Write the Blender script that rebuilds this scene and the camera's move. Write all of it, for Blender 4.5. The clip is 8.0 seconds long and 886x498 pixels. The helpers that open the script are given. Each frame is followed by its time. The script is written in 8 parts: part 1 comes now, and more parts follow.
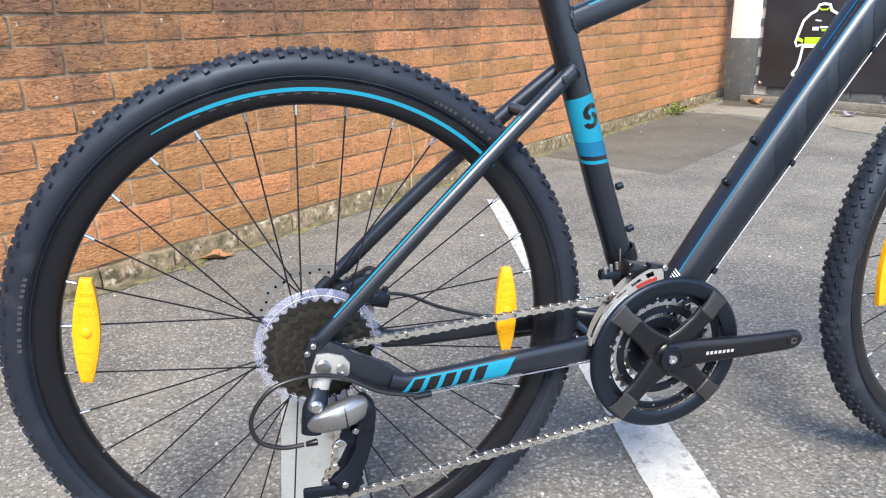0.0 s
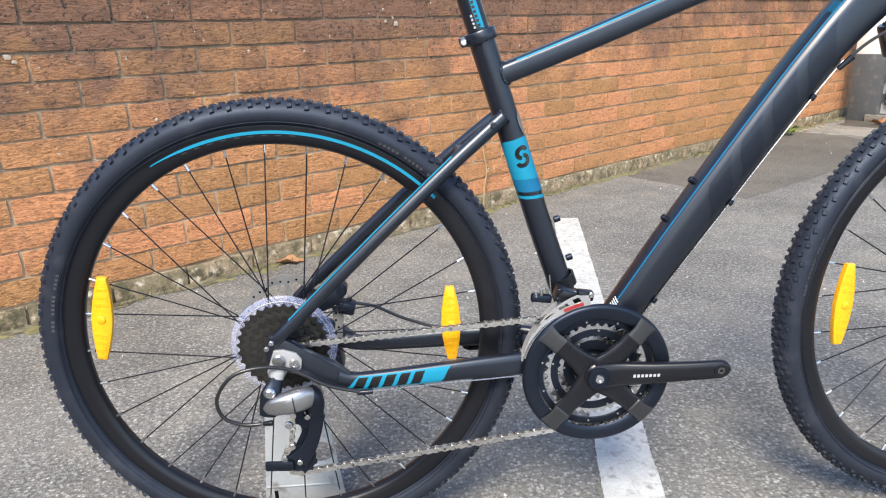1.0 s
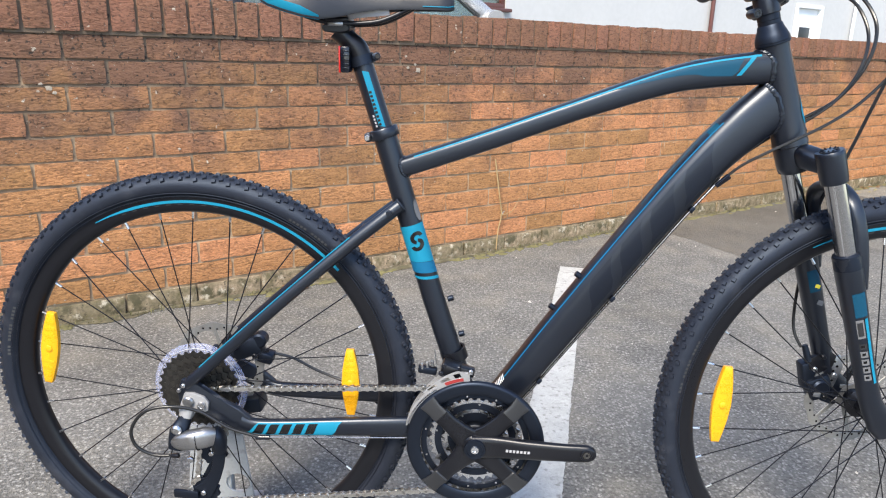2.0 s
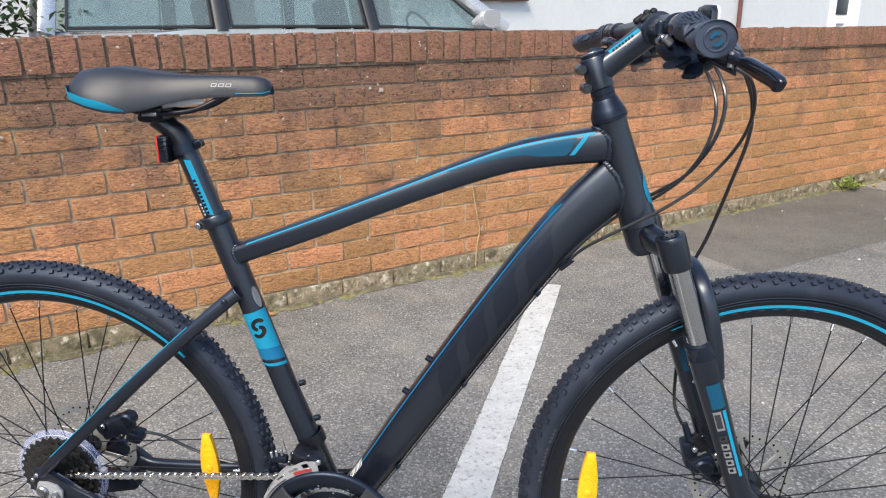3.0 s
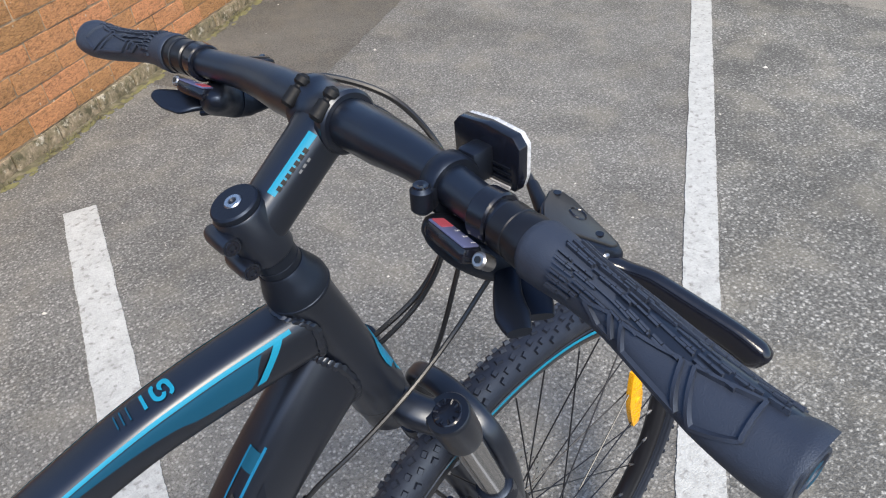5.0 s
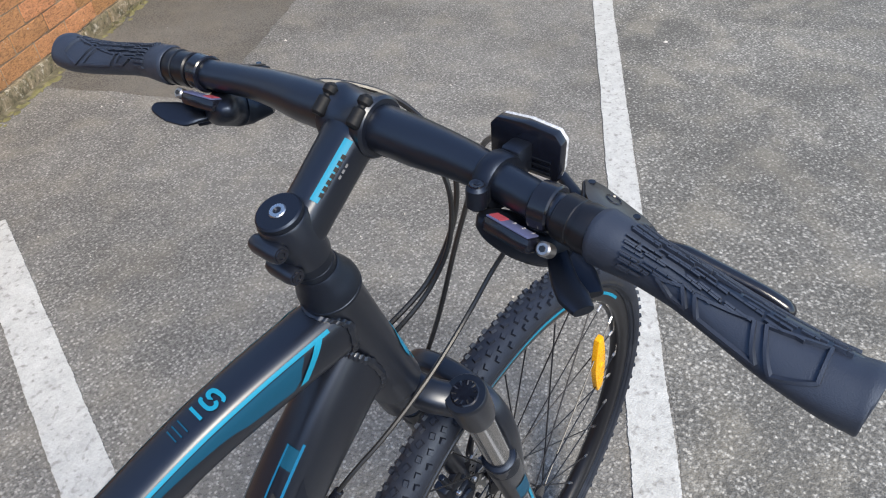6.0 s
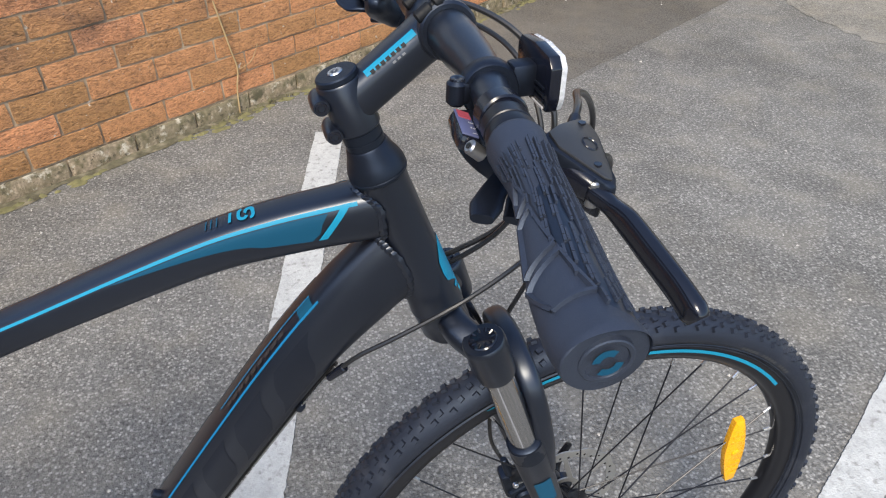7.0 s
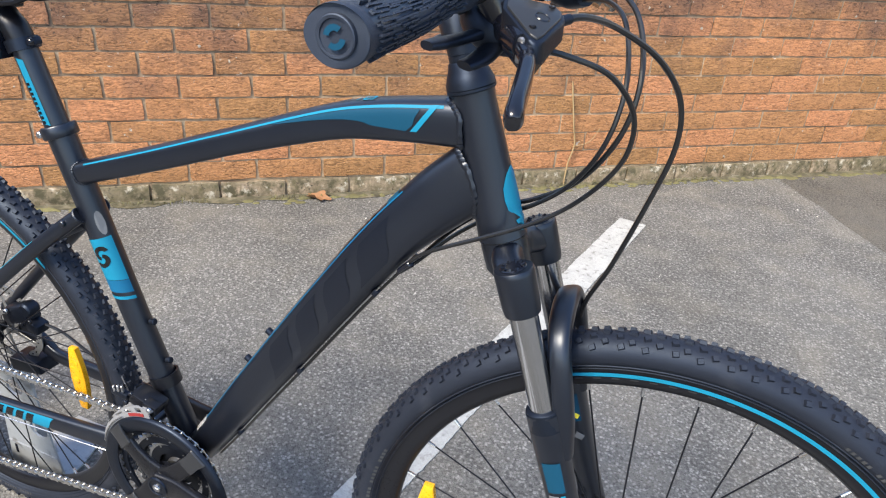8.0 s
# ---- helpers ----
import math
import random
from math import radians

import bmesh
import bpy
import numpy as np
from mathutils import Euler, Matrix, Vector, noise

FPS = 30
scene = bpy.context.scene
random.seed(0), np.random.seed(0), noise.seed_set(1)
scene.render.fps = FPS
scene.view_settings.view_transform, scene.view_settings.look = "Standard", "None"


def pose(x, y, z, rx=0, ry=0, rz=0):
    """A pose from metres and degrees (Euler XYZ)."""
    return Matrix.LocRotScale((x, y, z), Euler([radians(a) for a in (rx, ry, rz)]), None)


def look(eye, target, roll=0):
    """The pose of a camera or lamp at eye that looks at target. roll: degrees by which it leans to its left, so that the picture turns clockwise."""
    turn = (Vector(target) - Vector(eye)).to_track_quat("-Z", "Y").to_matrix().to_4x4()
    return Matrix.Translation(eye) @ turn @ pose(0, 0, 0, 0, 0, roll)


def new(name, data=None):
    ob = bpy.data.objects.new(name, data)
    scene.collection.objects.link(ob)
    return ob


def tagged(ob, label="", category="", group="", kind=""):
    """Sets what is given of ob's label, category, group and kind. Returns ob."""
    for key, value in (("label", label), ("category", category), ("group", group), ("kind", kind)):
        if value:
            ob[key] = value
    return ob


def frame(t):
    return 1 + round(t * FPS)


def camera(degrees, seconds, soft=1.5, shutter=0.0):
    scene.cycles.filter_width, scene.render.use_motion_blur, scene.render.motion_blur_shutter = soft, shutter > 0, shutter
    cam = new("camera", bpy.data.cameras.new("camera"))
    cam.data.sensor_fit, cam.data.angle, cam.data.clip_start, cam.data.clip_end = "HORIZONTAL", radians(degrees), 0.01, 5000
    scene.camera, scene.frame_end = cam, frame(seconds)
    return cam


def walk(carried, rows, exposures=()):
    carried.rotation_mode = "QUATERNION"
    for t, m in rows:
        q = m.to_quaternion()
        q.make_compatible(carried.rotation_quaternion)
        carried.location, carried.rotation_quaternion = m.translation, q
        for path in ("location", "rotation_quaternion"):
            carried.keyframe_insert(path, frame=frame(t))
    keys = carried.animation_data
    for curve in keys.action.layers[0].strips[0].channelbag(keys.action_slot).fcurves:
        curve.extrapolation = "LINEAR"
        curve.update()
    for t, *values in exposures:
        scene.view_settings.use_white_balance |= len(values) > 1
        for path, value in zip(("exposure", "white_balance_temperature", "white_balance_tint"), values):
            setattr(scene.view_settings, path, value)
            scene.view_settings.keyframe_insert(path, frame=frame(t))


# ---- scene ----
cam = camera(65.6, 8.0, soft=1.15)
PATH = [
    (0, (-0.48, -0.804, 0.736), (-0.031, 1.038, 0.101), -1.5),
    (0.5, (-0.344, -0.903, 0.77), (0.007, 0.972, 0.169), -1.6),
    (1, (-0.261, -0.961, 0.784), (-0.161, 0.946, 0.188), -2.1),
    (1.2, (-0.231, -0.983, 0.793), (-0.194, 0.929, 0.208), -1.3),
    (2.3, (0.103, -1.04, 0.938), (-0.034, 0.88, 0.397), 1.7),
    (2.5, (0.178, -1.005, 0.961), (-0.003, 0.908, 0.406), 1.1),
    (3, (0.282, -0.925, 1.026), (0.072, 0.975, 0.439), -1.0),
    (3.5, (0.267, -0.8, 1.1), (0.469, 1.049, 0.365), -0.7),
    (4, (0.262, -0.634, 1.15), (0.783, 1.078, 0.256), -3.4),
    (4.5, (0.284, -0.467, 1.198), (0.905, 1.114, 0.141), -3.7),
    (4.7, (0.286, -0.409, 1.21), (1.054, 1.04, 0.065), -3.6),
    (5.8, (0.207, -0.313, 1.252), (1.27, 0.803, -0.023), -4.3),
    (6, (0.204, -0.313, 1.252), (1.291, 0.776, -0.025), -2.7),
    (6.5, (0.271, -0.377, 1.228), (1.047, 1.0, 0.002), -2.3),
    (7, (0.352, -0.466, 1.194), (0.694, 1.1, -0.002), 0.6),
    (7.5, (0.453, -0.54, 1.12), (0.215, 1.158, 0.09), 0.5),
    (8, (0.613, -0.599, 1.086), (-0.018, 1.055, 0.155), 4.1),
]
walk(cam, [(t, look(eye, target, roll)) for t, eye, target, roll in PATH], exposures=[(0.0, 1.58), (1.2, 1.52), (2.5, 1.40), (3.5, 1.29), (4.5, 1.18), (6.0, 1.11), (7.0, 1.14), (7.5, 1.34), (8.0, 1.43)])


# ---------------------------------------------------------------- light
world = bpy.data.worlds.new("daylight")
scene.world = world
world.use_nodes = True
wn, wl = world.node_tree.nodes, world.node_tree.links
sky = wn.new("ShaderNodeTexSky")
sky.sky_type, sky.sun_disc = "NISHITA", False
sky.sun_elevation, sky.sun_rotation = radians(48), radians(199)
sky.air_density, sky.dust_density, sky.ozone_density = 1.0, 0.8, 1.3
wl.new(sky.outputs[0], wn["Background"].inputs[0])
wn["Background"].inputs[1].default_value = 0.15
sun = new("sun", bpy.data.lights.new("sun", "SUN"))
sun.data.energy, sun.data.angle, sun.data.color = 2.7, radians(22), (1.0, 0.90, 0.74)
sun.matrix_world = look((-1.7, -5.0, 5.9), (0, 0, 0))

# ---------------------------------------------------------------- materials


def shader(name, base, rough=0.5, metal=0.0, spread=0.12, grain=60.0, patch=4.0, bump=0.0, bump_scale=200.0,
           spec=0.5, coat=0.0, coat_rough=0.25, per_object=0.0, dirt=None, dirt_amount=0.3, tint=None):
    """A Principled material with variation at two scales, fine relief and, if asked for, stains."""
    m = bpy.data.materials.new(name)
    m.use_nodes = True
    n, l = m.node_tree.nodes, m.node_tree.links
    b = n["Principled BSDF"]
    co = n.new("ShaderNodeTexCoord")
    fine, broad = n.new("ShaderNodeTexNoise"), n.new("ShaderNodeTexNoise")
    fine.inputs["Scale"].default_value, fine.inputs["Detail"].default_value = grain, 6
    broad.inputs["Scale"].default_value, broad.inputs["Detail"].default_value = patch, 4
    for t in (fine, broad):
        l.new(co.outputs["Object"], t.inputs["Vector"])
    add = n.new("ShaderNodeMath")
    add.operation = "ADD"
    l.new(fine.outputs["Fac"], add.inputs[0])
    l.new(broad.outputs["Fac"], add.inputs[1])
    value = n.new("ShaderNodeMapRange")
    value.inputs["From Min"].default_value, value.inputs["From Max"].default_value = 0.6, 1.4
    value.inputs["To Min"].default_value, value.inputs["To Max"].default_value = 1 - spread, 1 + spread
    l.new(add.outputs[0], value.inputs["Value"])
    hsv = n.new("ShaderNodeHueSaturation")
    hsv.inputs["Color"].default_value = (*base, 1)
    l.new(value.outputs[0], hsv.inputs["Value"])
    out = hsv.outputs[0]
    if per_object:
        info = n.new("ShaderNodeObjectInfo")
        r = n.new("ShaderNodeMapRange")
        r.inputs["To Min"].default_value, r.inputs["To Max"].default_value = 1 - per_object, 1 + per_object
        l.new(info.outputs["Random"], r.inputs["Value"])
        hsv2 = n.new("ShaderNodeHueSaturation")
        l.new(r.outputs[0], hsv2.inputs["Value"])
        h = n.new("ShaderNodeMapRange")
        h.inputs["To Min"].default_value, h.inputs["To Max"].default_value = 0.5 + per_object * 0.03, 0.5 - per_object * 0.05
        l.new(info.outputs["Random"], h.inputs["Value"])
        l.new(h.outputs[0], hsv2.inputs["Hue"])
        l.new(out, hsv2.inputs["Color"])
        out = hsv2.outputs[0]
    if dirt:
        spots = n.new("ShaderNodeTexNoise")
        spots.inputs["Scale"].default_value, spots.inputs["Detail"].default_value = patch * 2.7, 9
        l.new(co.outputs["Object"], spots.inputs["Vector"])
        k = n.new("ShaderNodeMapRange")
        k.inputs["From Min"].default_value, k.inputs["From Max"].default_value = 0.62 - dirt_amount * 0.3, 0.72
        l.new(spots.outputs["Fac"], k.inputs["Value"])
        mix = n.new("ShaderNodeMix")
        mix.data_type = "RGBA"
        l.new(k.outputs[0], mix.inputs["Factor"])
        l.new(out, mix.inputs["A"])
        mix.inputs["B"].default_value = (*dirt, 1)
        out = mix.outputs["Result"]
    l.new(out, b.inputs["Base Color"])
    rv = n.new("ShaderNodeMapRange")
    rv.inputs["From Min"].default_value, rv.inputs["From Max"].default_value = 0.6, 1.4
    rv.inputs["To Min"].default_value, rv.inputs["To Max"].default_value = max(rough - 0.07, 0.03), min(rough + 0.09, 1)
    l.new(add.outputs[0], rv.inputs["Value"])
    l.new(rv.outputs[0], b.inputs["Roughness"])
    b.inputs["Metallic"].default_value = metal
    b.inputs["Specular IOR Level"].default_value = spec
    if tint:
        b.inputs["Specular Tint"].default_value = (*tint, 1)
    b.inputs["Coat Weight"].default_value = coat
    b.inputs["Coat Roughness"].default_value = coat_rough
    b.inputs["Coat IOR"].default_value = 1.6
    if bump:
        nz = n.new("ShaderNodeTexNoise")
        nz.inputs["Scale"].default_value, nz.inputs["Detail"].default_value = bump_scale, 5
        l.new(co.outputs["Object"], nz.inputs["Vector"])
        bp = n.new("ShaderNodeBump")
        bp.inputs["Strength"].default_value, bp.inputs["Distance"].default_value = min(bump, 1.0), 0.002
        l.new(nz.outputs["Fac"], bp.inputs["Height"])
        l.new(bp.outputs[0], b.inputs["Normal"])
    return m


FRAME = shader("satin_black_paint", (0.0022, 0.0031, 0.0068), 0.42, spread=0.1, grain=900, patch=12, bump=0.05, bump_scale=1500, spec=0.46, coat=0.48, coat_rough=0.30, tint=(0.64, 0.77, 1.0))
FRAME_DARK = shader("gloss_black_lettering", (0.005, 0.005, 0.006), 0.22, spread=0.1, grain=900)
FRAME_GREY = shader("charcoal_paint", (0.020, 0.021, 0.024), 0.36, spread=0.1, grain=900, patch=12)
CYAN = shader("cyan_decal", (0.008, 0.185, 0.300), 0.5, spread=0.05, grain=300, spec=0.2)
BLUE = shader("deep_blue_decal", (0.006, 0.105, 0.215), 0.5, spread=0.05, grain=300, spec=0.2)
LETTERING = shader("dark_satin_lettering", (0.0019, 0.0026, 0.0056), 0.46, spread=0.1, grain=900, spec=0.34, coat=0.41, coat_rough=0.305, tint=(0.50, 0.66, 1.0))
TYRE_MARK = shader("worn_grey_moulding", (0.040, 0.042, 0.046), 0.7, spread=0.3, grain=600, patch=60)
TEAL = shader("teal_decal", (0.004, 0.050, 0.095), 0.5, spread=0.06, grain=300, spec=0.2)
RUBBER = shader("tyre_rubber", (0.0130, 0.0148, 0.0215), 0.52, spread=0.15, grain=250, patch=9, bump=0.12, bump_scale=900, spec=0.4, dirt=(0.026, 0.028, 0.036), dirt_amount=0.2, tint=(0.6, 0.75, 1.0))
GRIP = shader("grip_rubber", (0.0150, 0.0178, 0.0270), 0.56, spread=0.12, grain=500, bump=0.15, bump_scale=1600, spec=0.8, tint=(0.62, 0.76, 1.0))
PLASTIC = shader("black_plastic", (0.0036, 0.0043, 0.0068), 0.42, spread=0.12, grain=500, bump=0.06, bump_scale=1200, tint=(0.55, 0.70, 1.0))
STEM_BLACK = shader("dull_black_alloy", (0.004, 0.0045, 0.006), 0.6, spread=0.1, grain=500, spec=0.25)
GLOSS = shader("gloss_black_plastic", (0.0055, 0.0065, 0.0115), 0.16, spread=0.1, grain=300)
ALLOY_BLACK = shader("black_anodised_alloy", (0.0085, 0.0092, 0.0130), 0.32, metal=0.35, spread=0.1, grain=700)
STEEL = shader("bright_steel", (0.56, 0.56, 0.57), 0.27, metal=1.0, spread=0.06, grain=500, patch=30)
SILVER = shader("silver_alloy", (0.32, 0.32, 0.33), 0.32, metal=0.9, spread=0.15, grain=500, patch=20)
CHROME = shader("chromed_tube", (0.50, 0.50, 0.51), 0.13, metal=1.0, spread=0.05, grain=300)
CHAIN = shader("chain_steel", (0.66, 0.64, 0.61), 0.28, metal=1.0, spread=0.25, grain=300, patch=60)
SPROCKET = shader("dark_sprocket_steel", (0.170, 0.166, 0.160), 0.38, metal=0.85, spread=0.25, grain=300)
SPROCKET_DARK = shader("black_sprocket_steel", (0.022, 0.021, 0.020), 0.34, metal=0.4, spread=0.25, grain=420, patch=60)
SPROCKET_MID = shader("oiled_sprocket_steel", (0.045, 0.043, 0.040), 0.34, metal=0.6, spread=0.3, grain=420, patch=60)
ORANGE = shader("amber_reflector_plastic", (0.72, 0.34, 0.006), 0.28, spread=0.12, grain=400, patch=25, bump=0.25, bump_scale=700)
RED = shader("red_reflector_plastic", (0.45, 0.02, 0.018), 0.2, spread=0.1, grain=400)
WHITE_REFLECTOR = shader("clear_reflector_plastic", (0.42, 0.43, 0.45), 0.25, spread=0.25, grain=500, bump=0.3, bump_scale=900)
GREY_PRINT = shader("pale_grey_print", (0.36, 0.36, 0.38), 0.4, spread=0.05)
WHITE_PRINT = shader("white_print", (0.8, 0.8, 0.8), 0.4, spread=0.04)
YELLOW_PRINT = shader("yellow_print", (0.75, 0.65, 0.05), 0.4, spread=0.04)
SADDLE_SKIN = shader("saddle_vinyl", (0.0095, 0.0112, 0.0168), 0.5, spread=0.1, grain=700, bump=0.12, bump_scale=2200)
PALE_ALLOY = shader("pale_pressed_steel", (0.30, 0.30, 0.31), 0.38, metal=0.35, spread=0.12, grain=300, patch=25)
DIM_PRINT = shader("dim_grey_print", (0.13, 0.135, 0.145), 0.4, spread=0.08)
DULL_RED = shader("dull_red_sticker", (0.26, 0.025, 0.025), 0.35, spread=0.1)
ROTOR_STEEL = shader("ground_rotor_steel", (0.27, 0.27, 0.265), 0.42, metal=0.6, spread=0.15, grain=300, patch=30)
CABLE = shader("cable_sheath", (0.012, 0.012, 0.013), 0.32, spread=0.08, grain=300)
GALV = shader("grey_painted_steel", (0.36, 0.38, 0.40), 0.38, metal=0.25, spread=0.1, grain=200, patch=15, dirt=(0.2, 0.2, 0.2), dirt_amount=0.2)
INDICATOR = shader("indicator_red", (0.30, 0.055, 0.075), 0.35, spread=0.1)
INDICATOR_BLUE = shader("indicator_blue_grey", (0.070, 0.080, 0.160), 0.50, spread=0.1)

# ---------------------------------------------------------------- mesh helpers
V = Vector


def finish(bm, smooth=40):
    bmesh.ops.remove_doubles(bm, verts=bm.verts, dist=1e-6)
    bmesh.ops.recalc_face_normals(bm, faces=bm.faces)
    limit = radians(smooth)
    for f in bm.faces:
        f.smooth = True
    for e in bm.edges:
        if len(e.link_faces) != 2 or e.calc_face_angle(3.0) > limit:
            e.smooth = False


def mesh_of(name, bm, materials, smooth=40):
    finish(bm, smooth)
    me = bpy.data.meshes.new(name)
    bm.to_mesh(me)
    bm.free()
    for m in materials if isinstance(materials, (list, tuple)) else [materials]:
        me.materials.append(m)
    return me


def part(name, bm, material, parent=None, label="", smooth=40, xf=None, kind=""):
    """Links a bmesh as one mesh object under a thing or under a part."""
    if xf is not None:
        bm.transform(xf)
    ob = new(name, mesh_of(name, bm, material, smooth))
    if parent:
        ob.parent = parent
    return tagged(ob, label=label, kind=kind)


def thing(name, label, category, at=(0, 0, 0), group=""):
    ob = new(name)
    ob.empty_display_size = 0.05
    ob.location = at
    return tagged(ob, label, category, group)


def ring_faces(bm, rings, closed_ring=True, caps=True, loop=False):
    n = len(rings[0])
    pairs = list(zip(rings, rings[1:])) + ([(rings[-1], rings[0])] if loop else [])
    for a, b in pairs:
        for i in range(n if closed_ring else n - 1):
            j = (i + 1) % n
            bm.faces.new((a[i], a[j], b[j], b[i]))
    if caps and not loop and closed_ring:
        bm.faces.new(rings[0][::-1])
        bm.faces.new(rings[-1])


def spow(v, p):
    return math.copysign(abs(v) ** p, v)


class Tube:
    """A tube swept along points, with half sizes (side, up) at each and a squareness."""

    def __init__(self, pts, radii, ref=(0, -1, 0), square=2.0, detail=1):
        pts = [V(p) for p in pts]
        radii = [(r, r) if not isinstance(r, tuple) else r for r in radii]
        if detail > 1:
            pts, radii = smooth_path(pts, radii, detail)
        self.pts, self.radii, self.k = pts, radii, 2.0 / square
        self.ref = V(ref)
        self.at = [0.0]
        for a, b in zip(pts, pts[1:]):
            self.at.append(self.at[-1] + (b - a).length)
        self.length = self.at[-1]

    def basis(self, i):
        p = self.pts
        t = (p[min(i + 1, len(p) - 1)] - p[max(i - 1, 0)]).normalized()
        side = (self.ref - t * self.ref.dot(t)).normalized()
        return side, side.cross(t)

    def where(self, s):
        """Centre, side, up and half sizes at s metres along."""
        s = min(max(s, 0.0), self.length)
        i = max(j for j in range(len(self.at) - 1) if self.at[j] <= s + 1e-9)
        f = (s - self.at[i]) / (self.at[i + 1] - self.at[i])
        (s0, u0), (s1, u1) = self.basis(i), self.basis(i + 1)
        a = self.radii[i][0] * (1 - f) + self.radii[i + 1][0] * f
        b = self.radii[i][1] * (1 - f) + self.radii[i + 1][1] * f
        return self.pts[i].lerp(self.pts[i + 1], f), s0.lerp(s1, f).normalized(), u0.lerp(u1, f).normalized(), a, b

    def surf(self, s, ang, off=0.0):
        """A point on the skin: ang 0 is the side that ref names, 90 is up."""
        c, side, up, a, b = self.where(s)
        x, y = spow(math.cos(radians(ang)), self.k), spow(math.sin(radians(ang)), self.k)
        d = side * (x * a) + up * (y * b)
        return c + d + d.normalized() * off

    def mesh(self, segs=20, caps=True, bm=None):
        bm = bm or bmesh.new()
        rings = []
        for i, p in enumerate(self.pts):
            side, up = self.basis(i)
            a, b = self.radii[i]
            rings.append([bm.verts.new(p + side * (a * spow(math.cos(w), self.k)) + up * (b * spow(math.sin(w), self.k)))
                          for w in (2 * math.pi * j / segs for j in range(segs))])
        ring_faces(bm, rings, caps=caps)
        return bm

    def patch(self, s0, s1, a0, a1, slant=0.0, off=0.0006, ns=14, na=6, s1b=None, bm=None):
        """A decal on the skin from s0 to s1 and from a0 to a1 degrees; slant shifts its upper edge along."""
        bm = bm or bmesh.new()
        grid = []
        for i in range(ns + 1):
            row = []
            for j in range(na + 1):
                v = j / na
                end = s1 if s1b is None else s1 + (s1b - s1) * v
                s = s0 + (end - s0) * i / ns + slant * v
                row.append(bm.verts.new(self.surf(s, a0 + (a1 - a0) * v, off)))
            grid.append(row)
        for r, q in zip(grid, grid[1:]):
            for j in range(na):
                bm.faces.new((r[j], r[j + 1], q[j + 1], q[j]))
        return bm


def smooth_path(pts, radii, detail):
    """Catmull-Rom points between the given ones."""
    out_p, out_r = [], []
    n = len(pts)
    for i in range(n - 1):
        p0, p1, p2, p3 = pts[max(i - 1, 0)], pts[i], pts[i + 1], pts[min(i + 2, n - 1)]
        for k in range(detail):
            t = k / detail
            out_p.append(0.5 * ((2 * p1) + (p2 - p0) * t + (2 * p0 - 5 * p1 + 4 * p2 - p3) * t * t + (3 * p1 - p0 - 3 * p2 + p3) * t ** 3))
            out_r.append(tuple(radii[i][c] * (1 - t) + radii[i + 1][c] * t for c in (0, 1)))
    return out_p + [pts[-1]], out_r + [radii[-1]]


def cable(pts, r=0.0024, detail=8, segs=8):
    return Tube(pts, [r] * len(pts), ref=(0.31, 0.83, 0.47), detail=detail).mesh(segs)


def cyl(p0, p1, r0, r1=None, segs=20, bevel=0.0, bm=None):
    """A round bar from p0 to p1 with slightly broken edges."""
    p0, p1, r1 = V(p0), V(p1), r0 if r1 is None else r1
    d = (p1 - p0).normalized()
    bv = min(bevel, (p1 - p0).length * 0.4, min(r0, r1) * 0.6)
    pts, rad = [p0, p1], [r0, r1]
    if bv > 0:
        pts = [p0, p0 + d * bv, p1 - d * bv, p1]
        rad = [r0 - bv, r0, r1, r1 - bv]
    ref = V((0, 0, 1)) if abs(d.z) < 0.8 else V((1, 0, 0))
    side = (ref - d * ref.dot(d)).normalized()
    up = side.cross(d)
    bm = bm or bmesh.new()
    rings = [[bm.verts.new(p + side * (r * math.cos(w)) + up * (r * math.sin(w))) for w in (2 * math.pi * j / segs for j in range(segs))]
             for p, r in zip(pts, rad)]
    ring_faces(bm, rings)
    return bm


def lathe(profile, centre, axis, segs=48, closed=True, bm=None):
    """Turns a profile of (along, radius) round the axis; closed: the profile is a loop, so the thing is a ring."""
    bm = bm or bmesh.new()
    axis, centre = V(axis).normalized(), V(centre)
    ref = V((0, 0, 1)) if abs(axis.z) < 0.8 else V((1, 0, 0))
    side = (ref - axis * ref.dot(axis)).normalized()
    up = axis.cross(side)
    rings = []
    for i in range(segs):
        w = 2 * math.pi * i / segs
        d = side * math.cos(w) + up * math.sin(w)
        rings.append([bm.verts.new(centre + axis * a + d * max(r, 1e-5)) for a, r in profile])
    ring_faces(bm, rings, closed_ring=closed, caps=False, loop=True)
    return bm


def box(centre, size, bevel=0.0, rot=None, bm=None, segs=2):
    """A block with rounded edges, turned by the Euler degrees or matrix rot about its centre."""
    tmp = bmesh.new()
    bmesh.ops.create_cube(tmp, size=1.0)
    for v in tmp.verts:
        v.co = V((v.co.x * size[0], v.co.y * size[1], v.co.z * size[2]))
    if bevel > 0:
        bmesh.ops.bevel(tmp, geom=list(tmp.edges), offset=bevel, segments=segs, profile=0.5, affect="EDGES")
    m = Matrix.Translation(centre)
    if rot is not None:
        m = m @ (rot if isinstance(rot, Matrix) else pose(0, 0, 0, *rot))
    tmp.transform(m)
    return merge(bm, tmp)


def merge(bm, other):
    """Adds other's geometry to bm, or hands it back if bm is None."""
    if bm is None:
        return other
    verts = {v: bm.verts.new(v.co) for v in other.verts}
    for f in other.faces:
        try:
            bm.faces.new([verts[v] for v in f.verts]).material_index = f.material_index
        except ValueError:
            pass
    other.free()
    return bm


